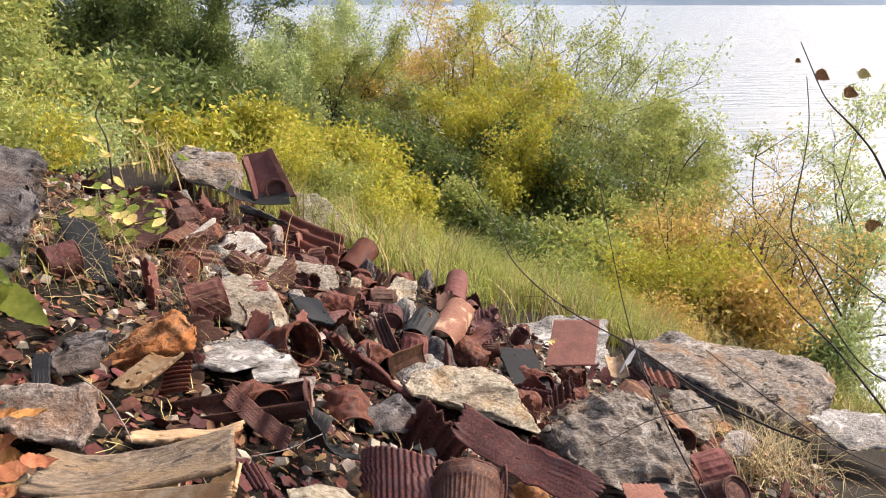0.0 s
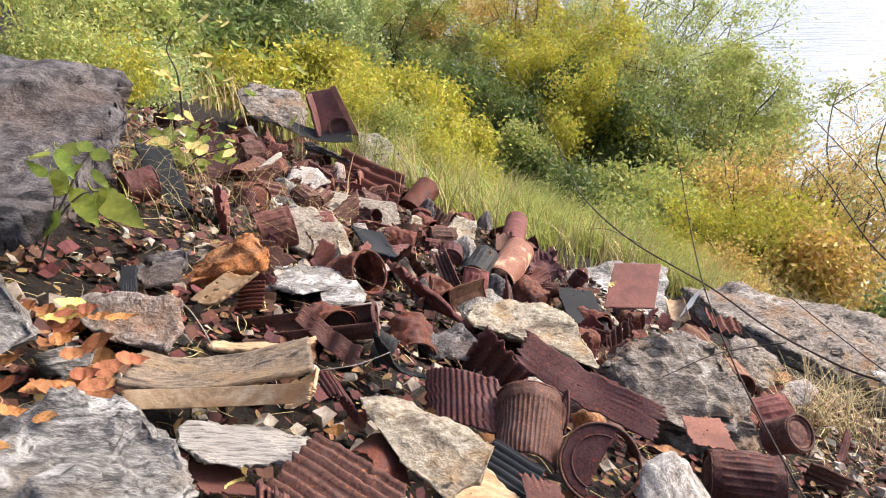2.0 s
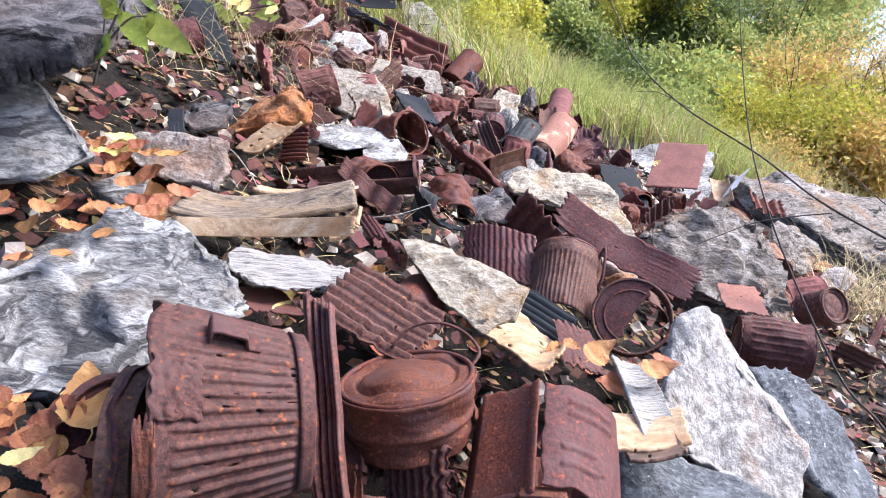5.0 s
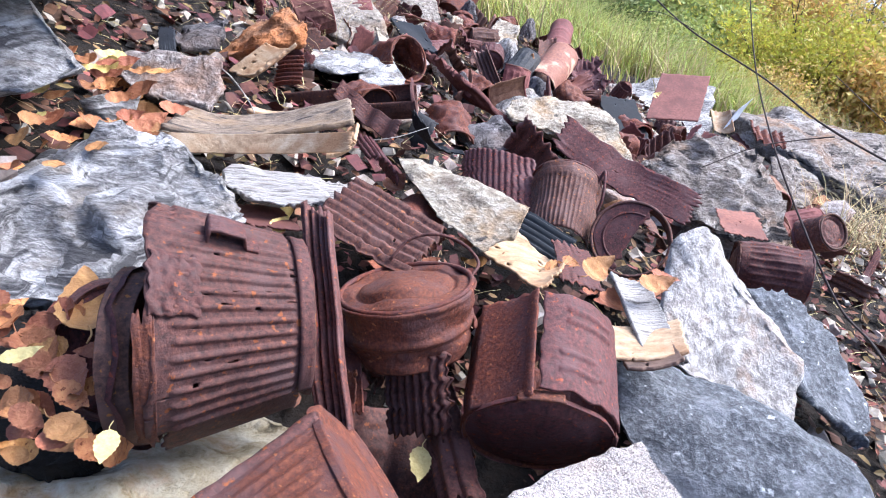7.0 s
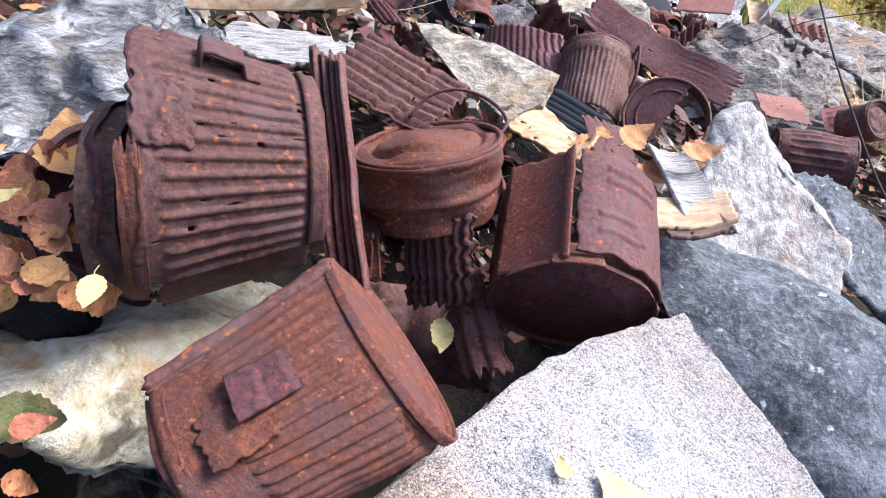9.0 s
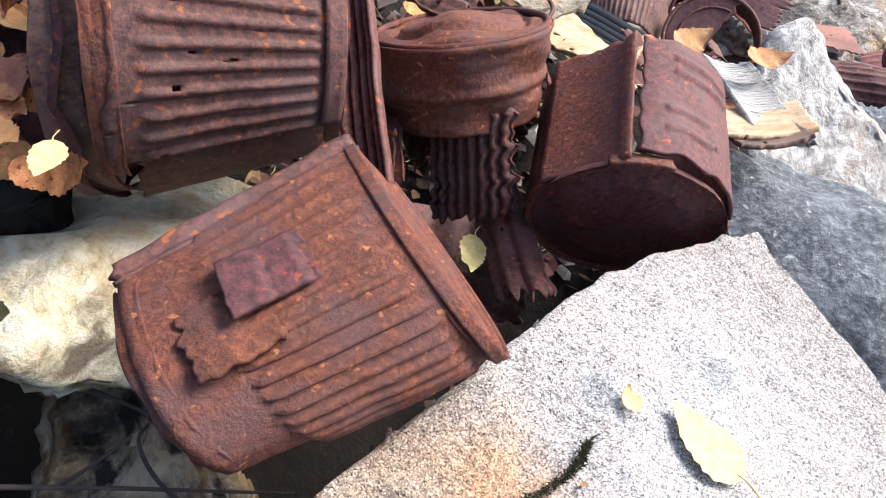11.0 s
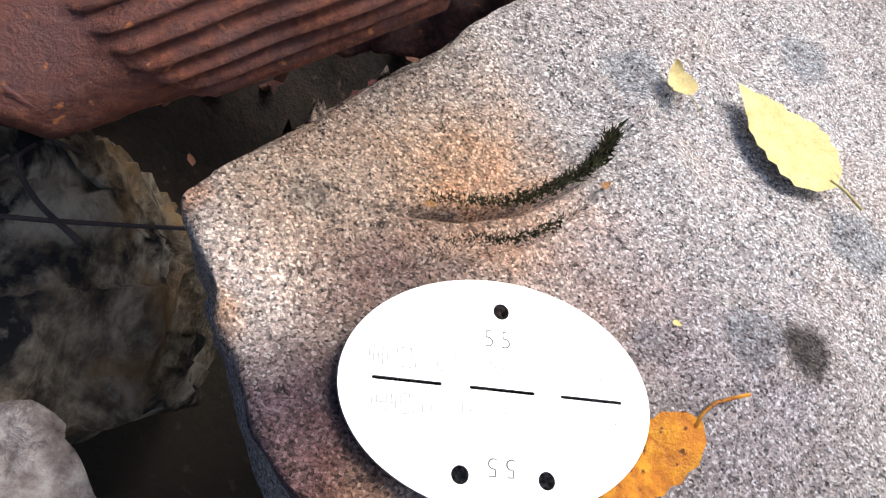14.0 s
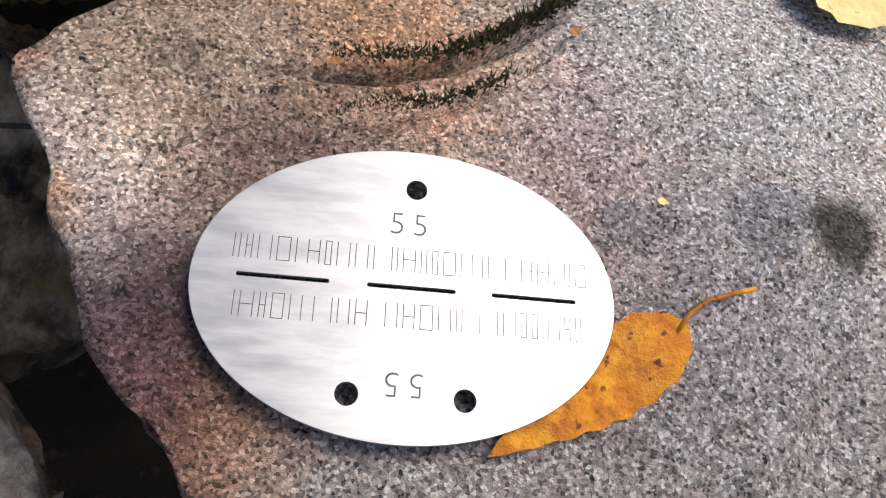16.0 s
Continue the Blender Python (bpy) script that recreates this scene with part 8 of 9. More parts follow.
for run in ([(0.0000, 0.0000, 0.0000), (0.0099, 0.0120, 0.0324), (0.0168, 0.0240, 0.0686), (0.0219, 0.0360, 0.1064)], [(0.0185, 0.0000, 0.0375), (0.0358, 0.0120, 0.0692), (0.0474, 0.0240, 0.0928), (0.0591, 0.0360, 0.1069)], [(0.0185, 0.0000, 0.0375), (0.0466, 0.0120, 0.0654), (0.0636, 0.0240, 0.0674)]):
    run = smooth_run(run)
    part("stem", tube(run, [0.0016 * (1 - 0.6 * k / len(run)) for k in range(len(run))], 6), LIMB, sapling)
for k, (start, tip) in enumerate((((0.0434, 0.0000, 0.1133), (0.0668, -0.0200, 0.0903)),
        ((0.0609, 0.0100, 0.1181), (0.0875, -0.0120, 0.1156)),
        ((0.0662, 0.0200, 0.1078), (0.0975, -0.0040, 0.1053)),
        ((0.0298, 0.0300, 0.1082), (0.0718, 0.0040, 0.1095)),
        ((0.0265, 0.0000, 0.0886), (0.0004, 0.0120, 0.0989)),
        ((0.0281, 0.0100, 0.0892), (0.0580, -0.0200, 0.0752)),
        ((0.0383, 0.0200, 0.0664), (0.0767, -0.0120, 0.0389)),
        ((0.0570, 0.0300, 0.0612), (0.1198, -0.0040, 0.0342)),
        ((0.0729, 0.0000, 0.0950), (0.0854, 0.0040, 0.0748)),
        ((0.0162, 0.0100, 0.0456), (-0.0048, 0.0120, 0.0370)),
        ((0.0295, 0.0200, 0.0622), (0.0464, -0.0200, 0.0888)),
        ((0.0090, 0.0300, 0.1021), (0.0209, -0.0120, 0.1065)),
        ((0.0314, 0.0000, 0.0518), (0.0079, -0.0040, 0.0227)),
        ((0.0564, 0.0100, 0.0973), (0.0408, 0.0040, 0.0875)),
        ((0.0703, 0.0200, 0.0710), (0.0603, 0.0120, 0.0477)))):
    leaf("sapling_green", start, tip, (0.2, -0.75 - 0.1 * (k % 3), 1), "", 0.36, 0.3, 0.25, k % 3, LEAF_GREEN, "leaf", "", "").parent = sapling


bramble = thing("bramble", "yellow-green leafy bramble on the heap", "bramble")
bramble.location = (-0.9729, 1.9500, -0.1814)
rng = random.Random(21)
for k in range(7):
    way = (0.16 * math.cos(k * 2.4), 0.10 * math.sin(k * 2.4), rng.uniform(0.09, 0.20))
    run = smooth_run([(0, 0, 0), (way[0] * 0.5, way[1] * 0.5, way[2] * 0.75), (way[0] * 1.1, way[1] * 1.1, way[2])])
    part("stem", tube(run, [0.0032 * (1 - 0.6 * i / len(run)) for i in range(len(run))], 6), LIMB, bramble)
    for j in range(16):
        p = run[3 + j % (len(run) - 3)] + Vector((rng.uniform(-0.05, 0.05), rng.uniform(-0.05, 0.05), rng.uniform(-0.03, 0.04)))
        turn, size = rng.uniform(0, 6.28), rng.uniform(0.030, 0.052)
        yellow = rng.random() < 0.25
        leaf("bramble_yellow" if yellow else "bramble_green", p, p + Vector((math.cos(turn) * size, math.sin(turn) * size, -0.3 * size)), (rng.uniform(-0.4, 0.4), -0.6 + rng.uniform(-0.4, 0.3), 1), "", 0.62, 0.25, 0.3, j, LEAF_YELLOW if yellow else LEAF_GREEN, "leaf", "", "").parent = bramble


sapling = thing("bramble", "tangled yellowing bramble above the boulder", "sapling")
sapling.location = (-1.386, 2.922, -0.228)
run = smooth_run([(0.000, 0.000, 0.000), (0.023, -0.038, 0.198), (-0.023, -0.000, 0.306), (0.046, 0.037, 0.415)])
part("stem", tube(run, [0.005 * (1 - 0.6 * k / len(run)) for k in range(len(run))], 6), LIMB, sapling)
leaf("sap_green", (0.247, 0.119, 0.113), (0.294, 0.087, 0.080), (0.1, -0.5, 1), "", 0.36, 0.25, 0.2, 0, LEAF_GREEN, "leaf", "", "").parent = sapling
leaf("sap_green", (0.284, -0.068, 0.066), (0.246, -0.068, 0.021), (0.1, -0.5, 1), "", 0.36, 0.25, 0.2, 1, LEAF_GREEN, "leaf", "", "").parent = sapling
leaf("sap_green", (0.154, -0.065, 0.464), (0.126, -0.088, 0.439), (0.1, -0.5, 1), "", 0.36, 0.25, 0.2, 2, LEAF_GREEN, "leaf", "", "").parent = sapling
leaf("sap_green", (-0.266, 0.114, 0.205), (-0.300, 0.097, 0.186), (0.1, -0.5, 1), "", 0.36, 0.25, 0.2, 0, LEAF_GREEN, "leaf", "", "").parent = sapling
leaf("sap_yellow", (0.155, -0.081, 0.291), (0.216, -0.106, 0.280), (0.1, -0.5, 1), "", 0.36, 0.25, 0.2, 1, LEAF_YELLOW, "leaf", "", "").parent = sapling
leaf("sap_green", (0.196, -0.137, 0.142), (0.227, -0.132, 0.126), (0.1, -0.5, 1), "", 0.36, 0.25, 0.2, 2, LEAF_GREEN, "leaf", "", "").parent = sapling
leaf("sap_yellow", (0.138, -0.100, 0.117), (0.175, -0.084, 0.122), (0.1, -0.5, 1), "", 0.36, 0.25, 0.2, 0, LEAF_YELLOW, "leaf", "", "").parent = sapling
leaf("sap_green", (-0.071, 0.096, 0.313), (-0.122, 0.094, 0.281), (0.1, -0.5, 1), "", 0.36, 0.25, 0.2, 1, LEAF_GREEN, "leaf", "", "").parent = sapling
leaf("sap_yellow", (0.191, -0.078, 0.258), (0.175, -0.107, 0.235), (0.1, -0.5, 1), "", 0.36, 0.25, 0.2, 2, LEAF_YELLOW, "leaf", "", "").parent = sapling
leaf("sap_green", (-0.093, -0.232, 0.083), (-0.146, -0.229, 0.085), (0.1, -0.5, 1), "", 0.36, 0.25, 0.2, 0, LEAF_GREEN, "leaf", "", "").parent = sapling
leaf("sap_green", (0.228, 0.004, 0.171), (0.176, 0.012, 0.160), (0.1, -0.5, 1), "", 0.36, 0.25, 0.2, 1, LEAF_GREEN, "leaf", "", "").parent = sapling
leaf("sap_yellow", (-0.290, 0.172, 0.504), (-0.320, 0.178, 0.505), (0.1, -0.5, 1), "", 0.36, 0.25, 0.2, 2, LEAF_YELLOW, "leaf", "", "").parent = sapling
leaf("sap_green", (0.155, -0.154, 0.368), (0.198, -0.177, 0.350), (0.1, -0.5, 1), "", 0.36, 0.25, 0.2, 0, LEAF_GREEN, "leaf", "", "").parent = sapling
leaf("sap_yellow", (0.027, 0.032, 0.223), (-0.001, 0.022, 0.196), (0.1, -0.5, 1), "", 0.36, 0.25, 0.2, 1, LEAF_YELLOW, "leaf", "", "").parent = sapling
leaf("sap_yellow", (0.002, -0.062, 0.166), (0.040, -0.061, 0.148), (0.1, -0.5, 1), "", 0.36, 0.25, 0.2, 2, LEAF_YELLOW, "leaf", "", "").parent = sapling
leaf("sap_green", (0.204, -0.197, 0.247), (0.158, -0.193, 0.258), (0.1, -0.5, 1), "", 0.36, 0.25, 0.2, 0, LEAF_GREEN, "leaf", "", "").parent = sapling
leaf("sap_green", (0.015, 0.179, 0.295), (-0.038, 0.178, 0.304), (0.1, -0.5, 1), "", 0.36, 0.25, 0.2, 1, LEAF_GREEN, "leaf", "", "").parent = sapling
leaf("sap_green", (-0.082, 0.117, 0.038), (-0.137, 0.120, -0.002), (0.1, -0.5, 1), "", 0.36, 0.25, 0.2, 2, LEAF_GREEN, "leaf", "", "").parent = sapling
leaf("sap_green", (0.117, 0.152, 0.386), (0.149, 0.169, 0.394), (0.1, -0.5, 1), "", 0.36, 0.25, 0.2, 0, LEAF_GREEN, "leaf", "", "").parent = sapling
leaf("sap_green", (0.046, 0.009, 0.282), (0.006, 0.018, 0.289), (0.1, -0.5, 1), "", 0.36, 0.25, 0.2, 1, LEAF_GREEN, "leaf", "", "").parent = sapling
leaf("sap_yellow", (-0.172, -0.063, 0.104), (-0.116, -0.070, 0.118), (0.1, -0.5, 1), "", 0.36, 0.25, 0.2, 2, LEAF_YELLOW, "leaf", "", "").parent = sapling
leaf("sap_yellow", (-0.109, -0.027, 0.292), (-0.079, -0.033, 0.286), (0.1, -0.5, 1), "", 0.36, 0.25, 0.2, 0, LEAF_YELLOW, "leaf", "", "").parent = sapling
leaf("sap_green", (0.018, 0.039, -0.082), (0.065, 0.028, -0.121), (0.1, -0.5, 1), "", 0.36, 0.25, 0.2, 1, LEAF_GREEN, "leaf", "", "").parent = sapling
leaf("sap_green", (0.184, -0.236, 0.204), (0.162, -0.242, 0.212), (0.1, -0.5, 1), "", 0.36, 0.25, 0.2, 2, LEAF_GREEN, "leaf", "", "").parent = sapling
leaf("sap_yellow", (0.093, 0.013, -0.135), (0.046, -0.003, -0.166), (0.1, -0.5, 1), "", 0.36, 0.25, 0.2, 0, LEAF_YELLOW, "leaf", "", "").parent = sapling
leaf("sap_green", (-0.158, 0.020, 0.116), (-0.184, 0.023, 0.114), (0.1, -0.5, 1), "", 0.36, 0.25, 0.2, 1, LEAF_GREEN, "leaf", "", "").parent = sapling
leaf("sap_yellow", (-0.254, 0.147, 0.230), (-0.204, 0.164, 0.222), (0.1, -0.5, 1), "", 0.36, 0.25, 0.2, 2, LEAF_YELLOW, "leaf", "", "").parent = sapling
leaf("sap_green", (0.237, -0.191, 0.288), (0.262, -0.178, 0.296), (0.1, -0.5, 1), "", 0.36, 0.25, 0.2, 0, LEAF_GREEN, "leaf", "", "").parent = sapling
leaf("sap_yellow", (0.334, -0.229, 0.226), (0.287, -0.227, 0.208), (0.1, -0.5, 1), "", 0.36, 0.25, 0.2, 1, LEAF_YELLOW, "leaf", "", "").parent = sapling
leaf("sap_green", (0.189, -0.114, 0.371), (0.131, -0.101, 0.346), (0.1, -0.5, 1), "", 0.36, 0.25, 0.2, 2, LEAF_GREEN, "leaf", "", "").parent = sapling
leaf("sap_green", (-0.186, 0.089, 0.394), (-0.151, 0.083, 0.386), (0.1, -0.5, 1), "", 0.36, 0.25, 0.2, 0, LEAF_GREEN, "leaf", "", "").parent = sapling
leaf("sap_green", (0.555, -0.179, 0.064), (0.514, -0.174, 0.022), (0.1, -0.5, 1), "", 0.36, 0.25, 0.2, 1, LEAF_GREEN, "leaf", "", "").parent = sapling
leaf("sap_yellow", (0.149, 0.197, 0.385), (0.117, 0.207, 0.393), (0.1, -0.5, 1), "", 0.36, 0.25, 0.2, 2, LEAF_YELLOW, "leaf", "", "").parent = sapling
leaf("sap_green", (0.223, -0.193, 0.189), (0.265, -0.183, 0.188), (0.1, -0.5, 1), "", 0.36, 0.25, 0.2, 0, LEAF_GREEN, "leaf", "", "").parent = sapling
leaf("sap_green", (0.039, -0.017, 0.259), (0.009, -0.010, 0.253), (0.1, -0.5, 1), "", 0.36, 0.25, 0.2, 1, LEAF_GREEN, "leaf", "", "").parent = sapling
leaf("sap_green", (0.194, 0.084, 0.267), (0.224, 0.074, 0.273), (0.1, -0.5, 1), "", 0.36, 0.25, 0.2, 2, LEAF_GREEN, "leaf", "", "").parent = sapling
leaf("sap_green", (0.036, -0.030, 0.388), (0.069, -0.059, 0.369), (0.1, -0.5, 1), "", 0.36, 0.25, 0.2, 0, LEAF_GREEN, "leaf", "", "").parent = sapling
leaf("sap_yellow", (0.481, -0.103, 0.243), (0.522, -0.109, 0.236), (0.1, -0.5, 1), "", 0.36, 0.25, 0.2, 1, LEAF_YELLOW, "leaf", "", "").parent = sapling
leaf("sap_yellow", (-0.097, 0.110, 0.263), (-0.029, 0.085, 0.240), (0.1, -0.5, 1), "", 0.36, 0.25, 0.2, 2, LEAF_YELLOW, "leaf", "", "").parent = sapling
leaf("sap_green", (-0.174, 0.008, 0.088), (-0.139, -0.021, 0.048), (0.1, -0.5, 1), "", 0.36, 0.25, 0.2, 0, LEAF_GREEN, "leaf", "", "").parent = sapling
leaf("sap_green", (-0.188, 0.086, 0.213), (-0.137, 0.071, 0.227), (0.1, -0.5, 1), "", 0.36, 0.25, 0.2, 1, LEAF_GREEN, "leaf", "", "").parent = sapling
leaf("sap_green", (-0.041, 0.147, 0.413), (-0.108, 0.152, 0.406), (0.1, -0.5, 1), "", 0.36, 0.25, 0.2, 2, LEAF_GREEN, "leaf", "", "").parent = sapling
leaf("sap_yellow", (-0.125, 0.022, 0.210), (-0.162, 0.017, 0.219), (0.1, -0.5, 1), "", 0.36, 0.25, 0.2, 0, LEAF_YELLOW, "leaf", "", "").parent = sapling
leaf("sap_green", (-0.081, 0.079, 0.252), (-0.030, 0.092, 0.252), (0.1, -0.5, 1), "", 0.36, 0.25, 0.2, 1, LEAF_GREEN, "leaf", "", "").parent = sapling
leaf("sap_yellow", (0.288, -0.091, 0.418), (0.257, -0.116, 0.395), (0.1, -0.5, 1), "", 0.36, 0.25, 0.2, 2, LEAF_YELLOW, "leaf", "", "").parent = sapling
leaf("sap_yellow", (-0.203, -0.072, 0.156), (-0.155, -0.062, 0.137), (0.1, -0.5, 1), "", 0.36, 0.25, 0.2, 0, LEAF_YELLOW, "leaf", "", "").parent = sapling
leaf("sap_green", (0.339, -0.071, 0.141), (0.369, -0.080, 0.123), (0.1, -0.5, 1), "", 0.36, 0.25, 0.2, 1, LEAF_GREEN, "leaf", "", "").parent = sapling
leaf("sap_green", (-0.060, 0.112, 0.272), (0.004, 0.110, 0.271), (0.1, -0.5, 1), "", 0.36, 0.25, 0.2, 2, LEAF_GREEN, "leaf", "", "").parent = sapling
leaf("sap_green", (0.213, -0.092, 0.221), (0.263, -0.122, 0.183), (0.1, -0.5, 1), "", 0.36, 0.25, 0.2, 0, LEAF_GREEN, "leaf", "", "").parent = sapling
leaf("sap_green", (0.184, 0.032, 0.309), (0.126, 0.051, 0.297), (0.1, -0.5, 1), "", 0.36, 0.25, 0.2, 1, LEAF_GREEN, "leaf", "", "").parent = sapling
leaf("sap_green", (-0.272, 0.154, 0.226), (-0.304, 0.160, 0.233), (0.1, -0.5, 1), "", 0.36, 0.25, 0.2, 2, LEAF_GREEN, "leaf", "", "").parent = sapling
leaf("sap_yellow", (0.043, 0.105, 0.259), (0.095, 0.084, 0.256), (0.1, -0.5, 1), "", 0.36, 0.25, 0.2, 0, LEAF_YELLOW, "leaf", "", "").parent = sapling
leaf("sap_yellow", (-0.042, -0.043, 0.218), (0.009, -0.058, 0.176), (0.1, -0.5, 1), "", 0.36, 0.25, 0.2, 1, LEAF_YELLOW, "leaf", "", "").parent = sapling
leaf("sap_green", (0.235, -0.085, 0.291), (0.203, -0.063, 0.293), (0.1, -0.5, 1), "", 0.36, 0.25, 0.2, 2, LEAF_GREEN, "leaf", "", "").parent = sapling
leaf("sap_green", (0.527, -0.031, 0.240), (0.569, -0.030, 0.198), (0.1, -0.5, 1), "", 0.36, 0.25, 0.2, 0, LEAF_GREEN, "leaf", "", "").parent = sapling
leaf("sap_green", (-0.054, -0.047, 0.320), (-0.117, -0.026, 0.328), (0.1, -0.5, 1), "", 0.36, 0.25, 0.2, 1, LEAF_GREEN, "leaf", "", "").parent = sapling
leaf("sap_green", (-0.369, 0.083, 0.264), (-0.410, 0.087, 0.225), (0.1, -0.5, 1), "", 0.36, 0.25, 0.2, 2, LEAF_GREEN, "leaf", "", "").parent = sapling
leaf("sap_green", (-0.079, -0.143, 0.117), (-0.109, -0.157, 0.082), (0.1, -0.5, 1), "", 0.36, 0.25, 0.2, 0, LEAF_GREEN, "leaf", "", "").parent = sapling
leaf("sap_yellow", (0.090, -0.161, 0.162), (0.034, -0.150, 0.159), (0.1, -0.5, 1), "", 0.36, 0.25, 0.2, 1, LEAF_YELLOW, "leaf", "", "").parent = sapling
leaf("sap_green", (0.186, 0.220, 0.486), (0.232, 0.204, 0.481), (0.1, -0.5, 1), "", 0.36, 0.25, 0.2, 2, LEAF_GREEN, "leaf", "", "").parent = sapling
leaf("sap_yellow", (0.110, 0.147, 0.421), (0.073, 0.111, 0.386), (0.1, -0.5, 1), "", 0.36, 0.25, 0.2, 0, LEAF_YELLOW, "leaf", "", "").parent = sapling
leaf("sap_yellow", (-0.286, 0.218, 0.406), (-0.308, 0.196, 0.374), (0.1, -0.5, 1), "", 0.36, 0.25, 0.2, 1, LEAF_YELLOW, "leaf", "", "").parent = sapling
leaf("sap_green", (0.374, -0.030, 0.284), (0.427, -0.051, 0.261), (0.1, -0.5, 1), "", 0.36, 0.25, 0.2, 2, LEAF_GREEN, "leaf", "", "").parent = sapling
leaf("sap_green", (-0.021, 0.217, 0.457), (-0.080, 0.203, 0.445), (0.1, -0.5, 1), "", 0.36, 0.25, 0.2, 0, LEAF_GREEN, "leaf", "", "").parent = sapling
leaf("sap_yellow", (-0.002, 0.041, 0.131), (-0.050, 0.040, 0.127), (0.1, -0.5, 1), "", 0.36, 0.25, 0.2, 1, LEAF_YELLOW, "leaf", "", "").parent = sapling
leaf("sap_green", (0.425, 0.084, 0.158), (0.371, 0.072, 0.125), (0.1, -0.5, 1), "", 0.36, 0.25, 0.2, 2, LEAF_GREEN, "leaf", "", "").parent = sapling
leaf("sap_yellow", (0.247, 0.084, 0.265), (0.211, 0.100, 0.253), (0.1, -0.5, 1), "", 0.36, 0.25, 0.2, 0, LEAF_YELLOW, "leaf", "", "").parent = sapling
leaf("sap_yellow", (0.322, 0.117, 0.145), (0.287, 0.113, 0.151), (0.1, -0.5, 1), "", 0.36, 0.25, 0.2, 1, LEAF_YELLOW, "leaf", "", "").parent = sapling
leaf("sap_green", (-0.061, -0.045, 0.265), (-0.097, -0.058, 0.252), (0.1, -0.5, 1), "", 0.36, 0.25, 0.2, 2, LEAF_GREEN, "leaf", "", "").parent = sapling
leaf("sap_green", (-0.045, -0.288, 0.084), (-0.085, -0.309, 0.051), (0.1, -0.5, 1), "", 0.36, 0.25, 0.2, 0, LEAF_GREEN, "leaf", "", "").parent = sapling
leaf("sap_green", (-0.275, 0.040, 0.134), (-0.303, 0.039, 0.138), (0.1, -0.5, 1), "", 0.36, 0.25, 0.2, 1, LEAF_GREEN, "leaf", "", "").parent = sapling
leaf("sap_yellow", (-0.096, 0.008, 0.206), (-0.054, 0.008, 0.180), (0.1, -0.5, 1), "", 0.36, 0.25, 0.2, 2, LEAF_YELLOW, "leaf", "", "").parent = sapling
leaf("sap_green", (-0.138, 0.069, 0.220), (-0.161, 0.041, 0.183), (0.1, -0.5, 1), "", 0.36, 0.25, 0.2, 0, LEAF_GREEN, "leaf", "", "").parent = sapling
leaf("sap_yellow", (-0.097, 0.071, 0.036), (-0.150, 0.057, -0.008), (0.1, -0.5, 1), "", 0.36, 0.25, 0.2, 1, LEAF_YELLOW, "leaf", "", "").parent = sapling
leaf("sap_green", (0.249, -0.232, 0.246), (0.290, -0.240, 0.232), (0.1, -0.5, 1), "", 0.36, 0.25, 0.2, 2, LEAF_GREEN, "leaf", "", "").parent = sapling
leaf("sap_green", (0.356, 0.040, 0.279), (0.392, 0.016, 0.251), (0.1, -0.5, 1), "", 0.36, 0.25, 0.2, 0, LEAF_GREEN, "leaf", "", "").parent = sapling
leaf("sap_green", (-0.186, 0.086, 0.358), (-0.133, 0.094, 0.331), (0.1, -0.5, 1), "", 0.36, 0.25, 0.2, 1, LEAF_GREEN, "leaf", "", "").parent = sapling
leaf("sap_yellow", (0.032, -0.037, 0.046), (0.081, -0.070, 0.008), (0.1, -0.5, 1), "", 0.36, 0.25, 0.2, 2, LEAF_YELLOW, "leaf", "", "").parent = sapling
leaf("sap_green", (0.291, -0.096, 0.343), (0.329, -0.088, 0.317), (0.1, -0.5, 1), "", 0.36, 0.25, 0.2, 0, LEAF_GREEN, "leaf", "", "").parent = sapling
leaf("sap_yellow", (0.163, -0.148, 0.146), (0.101, -0.148, 0.112), (0.1, -0.5, 1), "", 0.36, 0.25, 0.2, 1, LEAF_YELLOW, "leaf", "", "").parent = sapling
leaf("green", (-0.245, 0.091, 0.085), (-0.203, 0.089, 0.091), label="broad green leaf browning at its edge", mat=LEAF_BROWNING, width=0.62, curl=0.4, stem=0.2, seed=5)
leaf("orange", (0.497, 0.975, 0.413), (0.513, 0.971, 0.403), label="withered leaf hanging on a bare twig", mat=LEAF_ORANGE, width=0.8, curl=0.3, stem=0.2, normal=(0, -1, 0.2), group='hanging leaves', name='hanging_leaf')
leaf("orange", (0.534, 0.967, 0.390), (0.552, 0.965, 0.383), label="withered leaf hanging on a bare twig", mat=LEAF_ORANGE, width=0.8, curl=0.3, stem=0.2, normal=(0, -1, 0.2), group='hanging leaves', name='hanging_leaf')
leaf("yellow", (0.553, 0.975, 0.413), (0.569, 0.973, 0.407), label="withered leaf hanging on a bare twig", mat=LEAF_YELLOW, width=0.8, curl=0.3, stem=0.2, normal=(0, -1, 0.2), group='hanging leaves', name='hanging_leaf')
leaf("orange", (0.562, 0.908, 0.218), (0.582, 0.910, 0.224), label="withered leaf hanging on a bare twig", mat=LEAF_ORANGE, width=0.8, curl=0.3, stem=0.2, normal=(0, -1, 0.2), group='hanging leaves', name='hanging_leaf')
leaf("tan", (0.469, 0.980, 0.429), (0.476, 0.979, 0.425), label="withered leaf hanging on a bare twig", mat=LEAF_TAN, width=0.8, curl=0.3, stem=0.2, normal=(0, -1, 0.2), group='hanging leaves', name='hanging_leaf')


# ---- moss in the crack of the granite ----
moss_line = CRACK[:6]
moss_row = LOW_CRACK[1:5]
moss("moss", moss_line, 1500, 0.0009, 0.0034, "dark green moss growing in a crack of granite", 1)
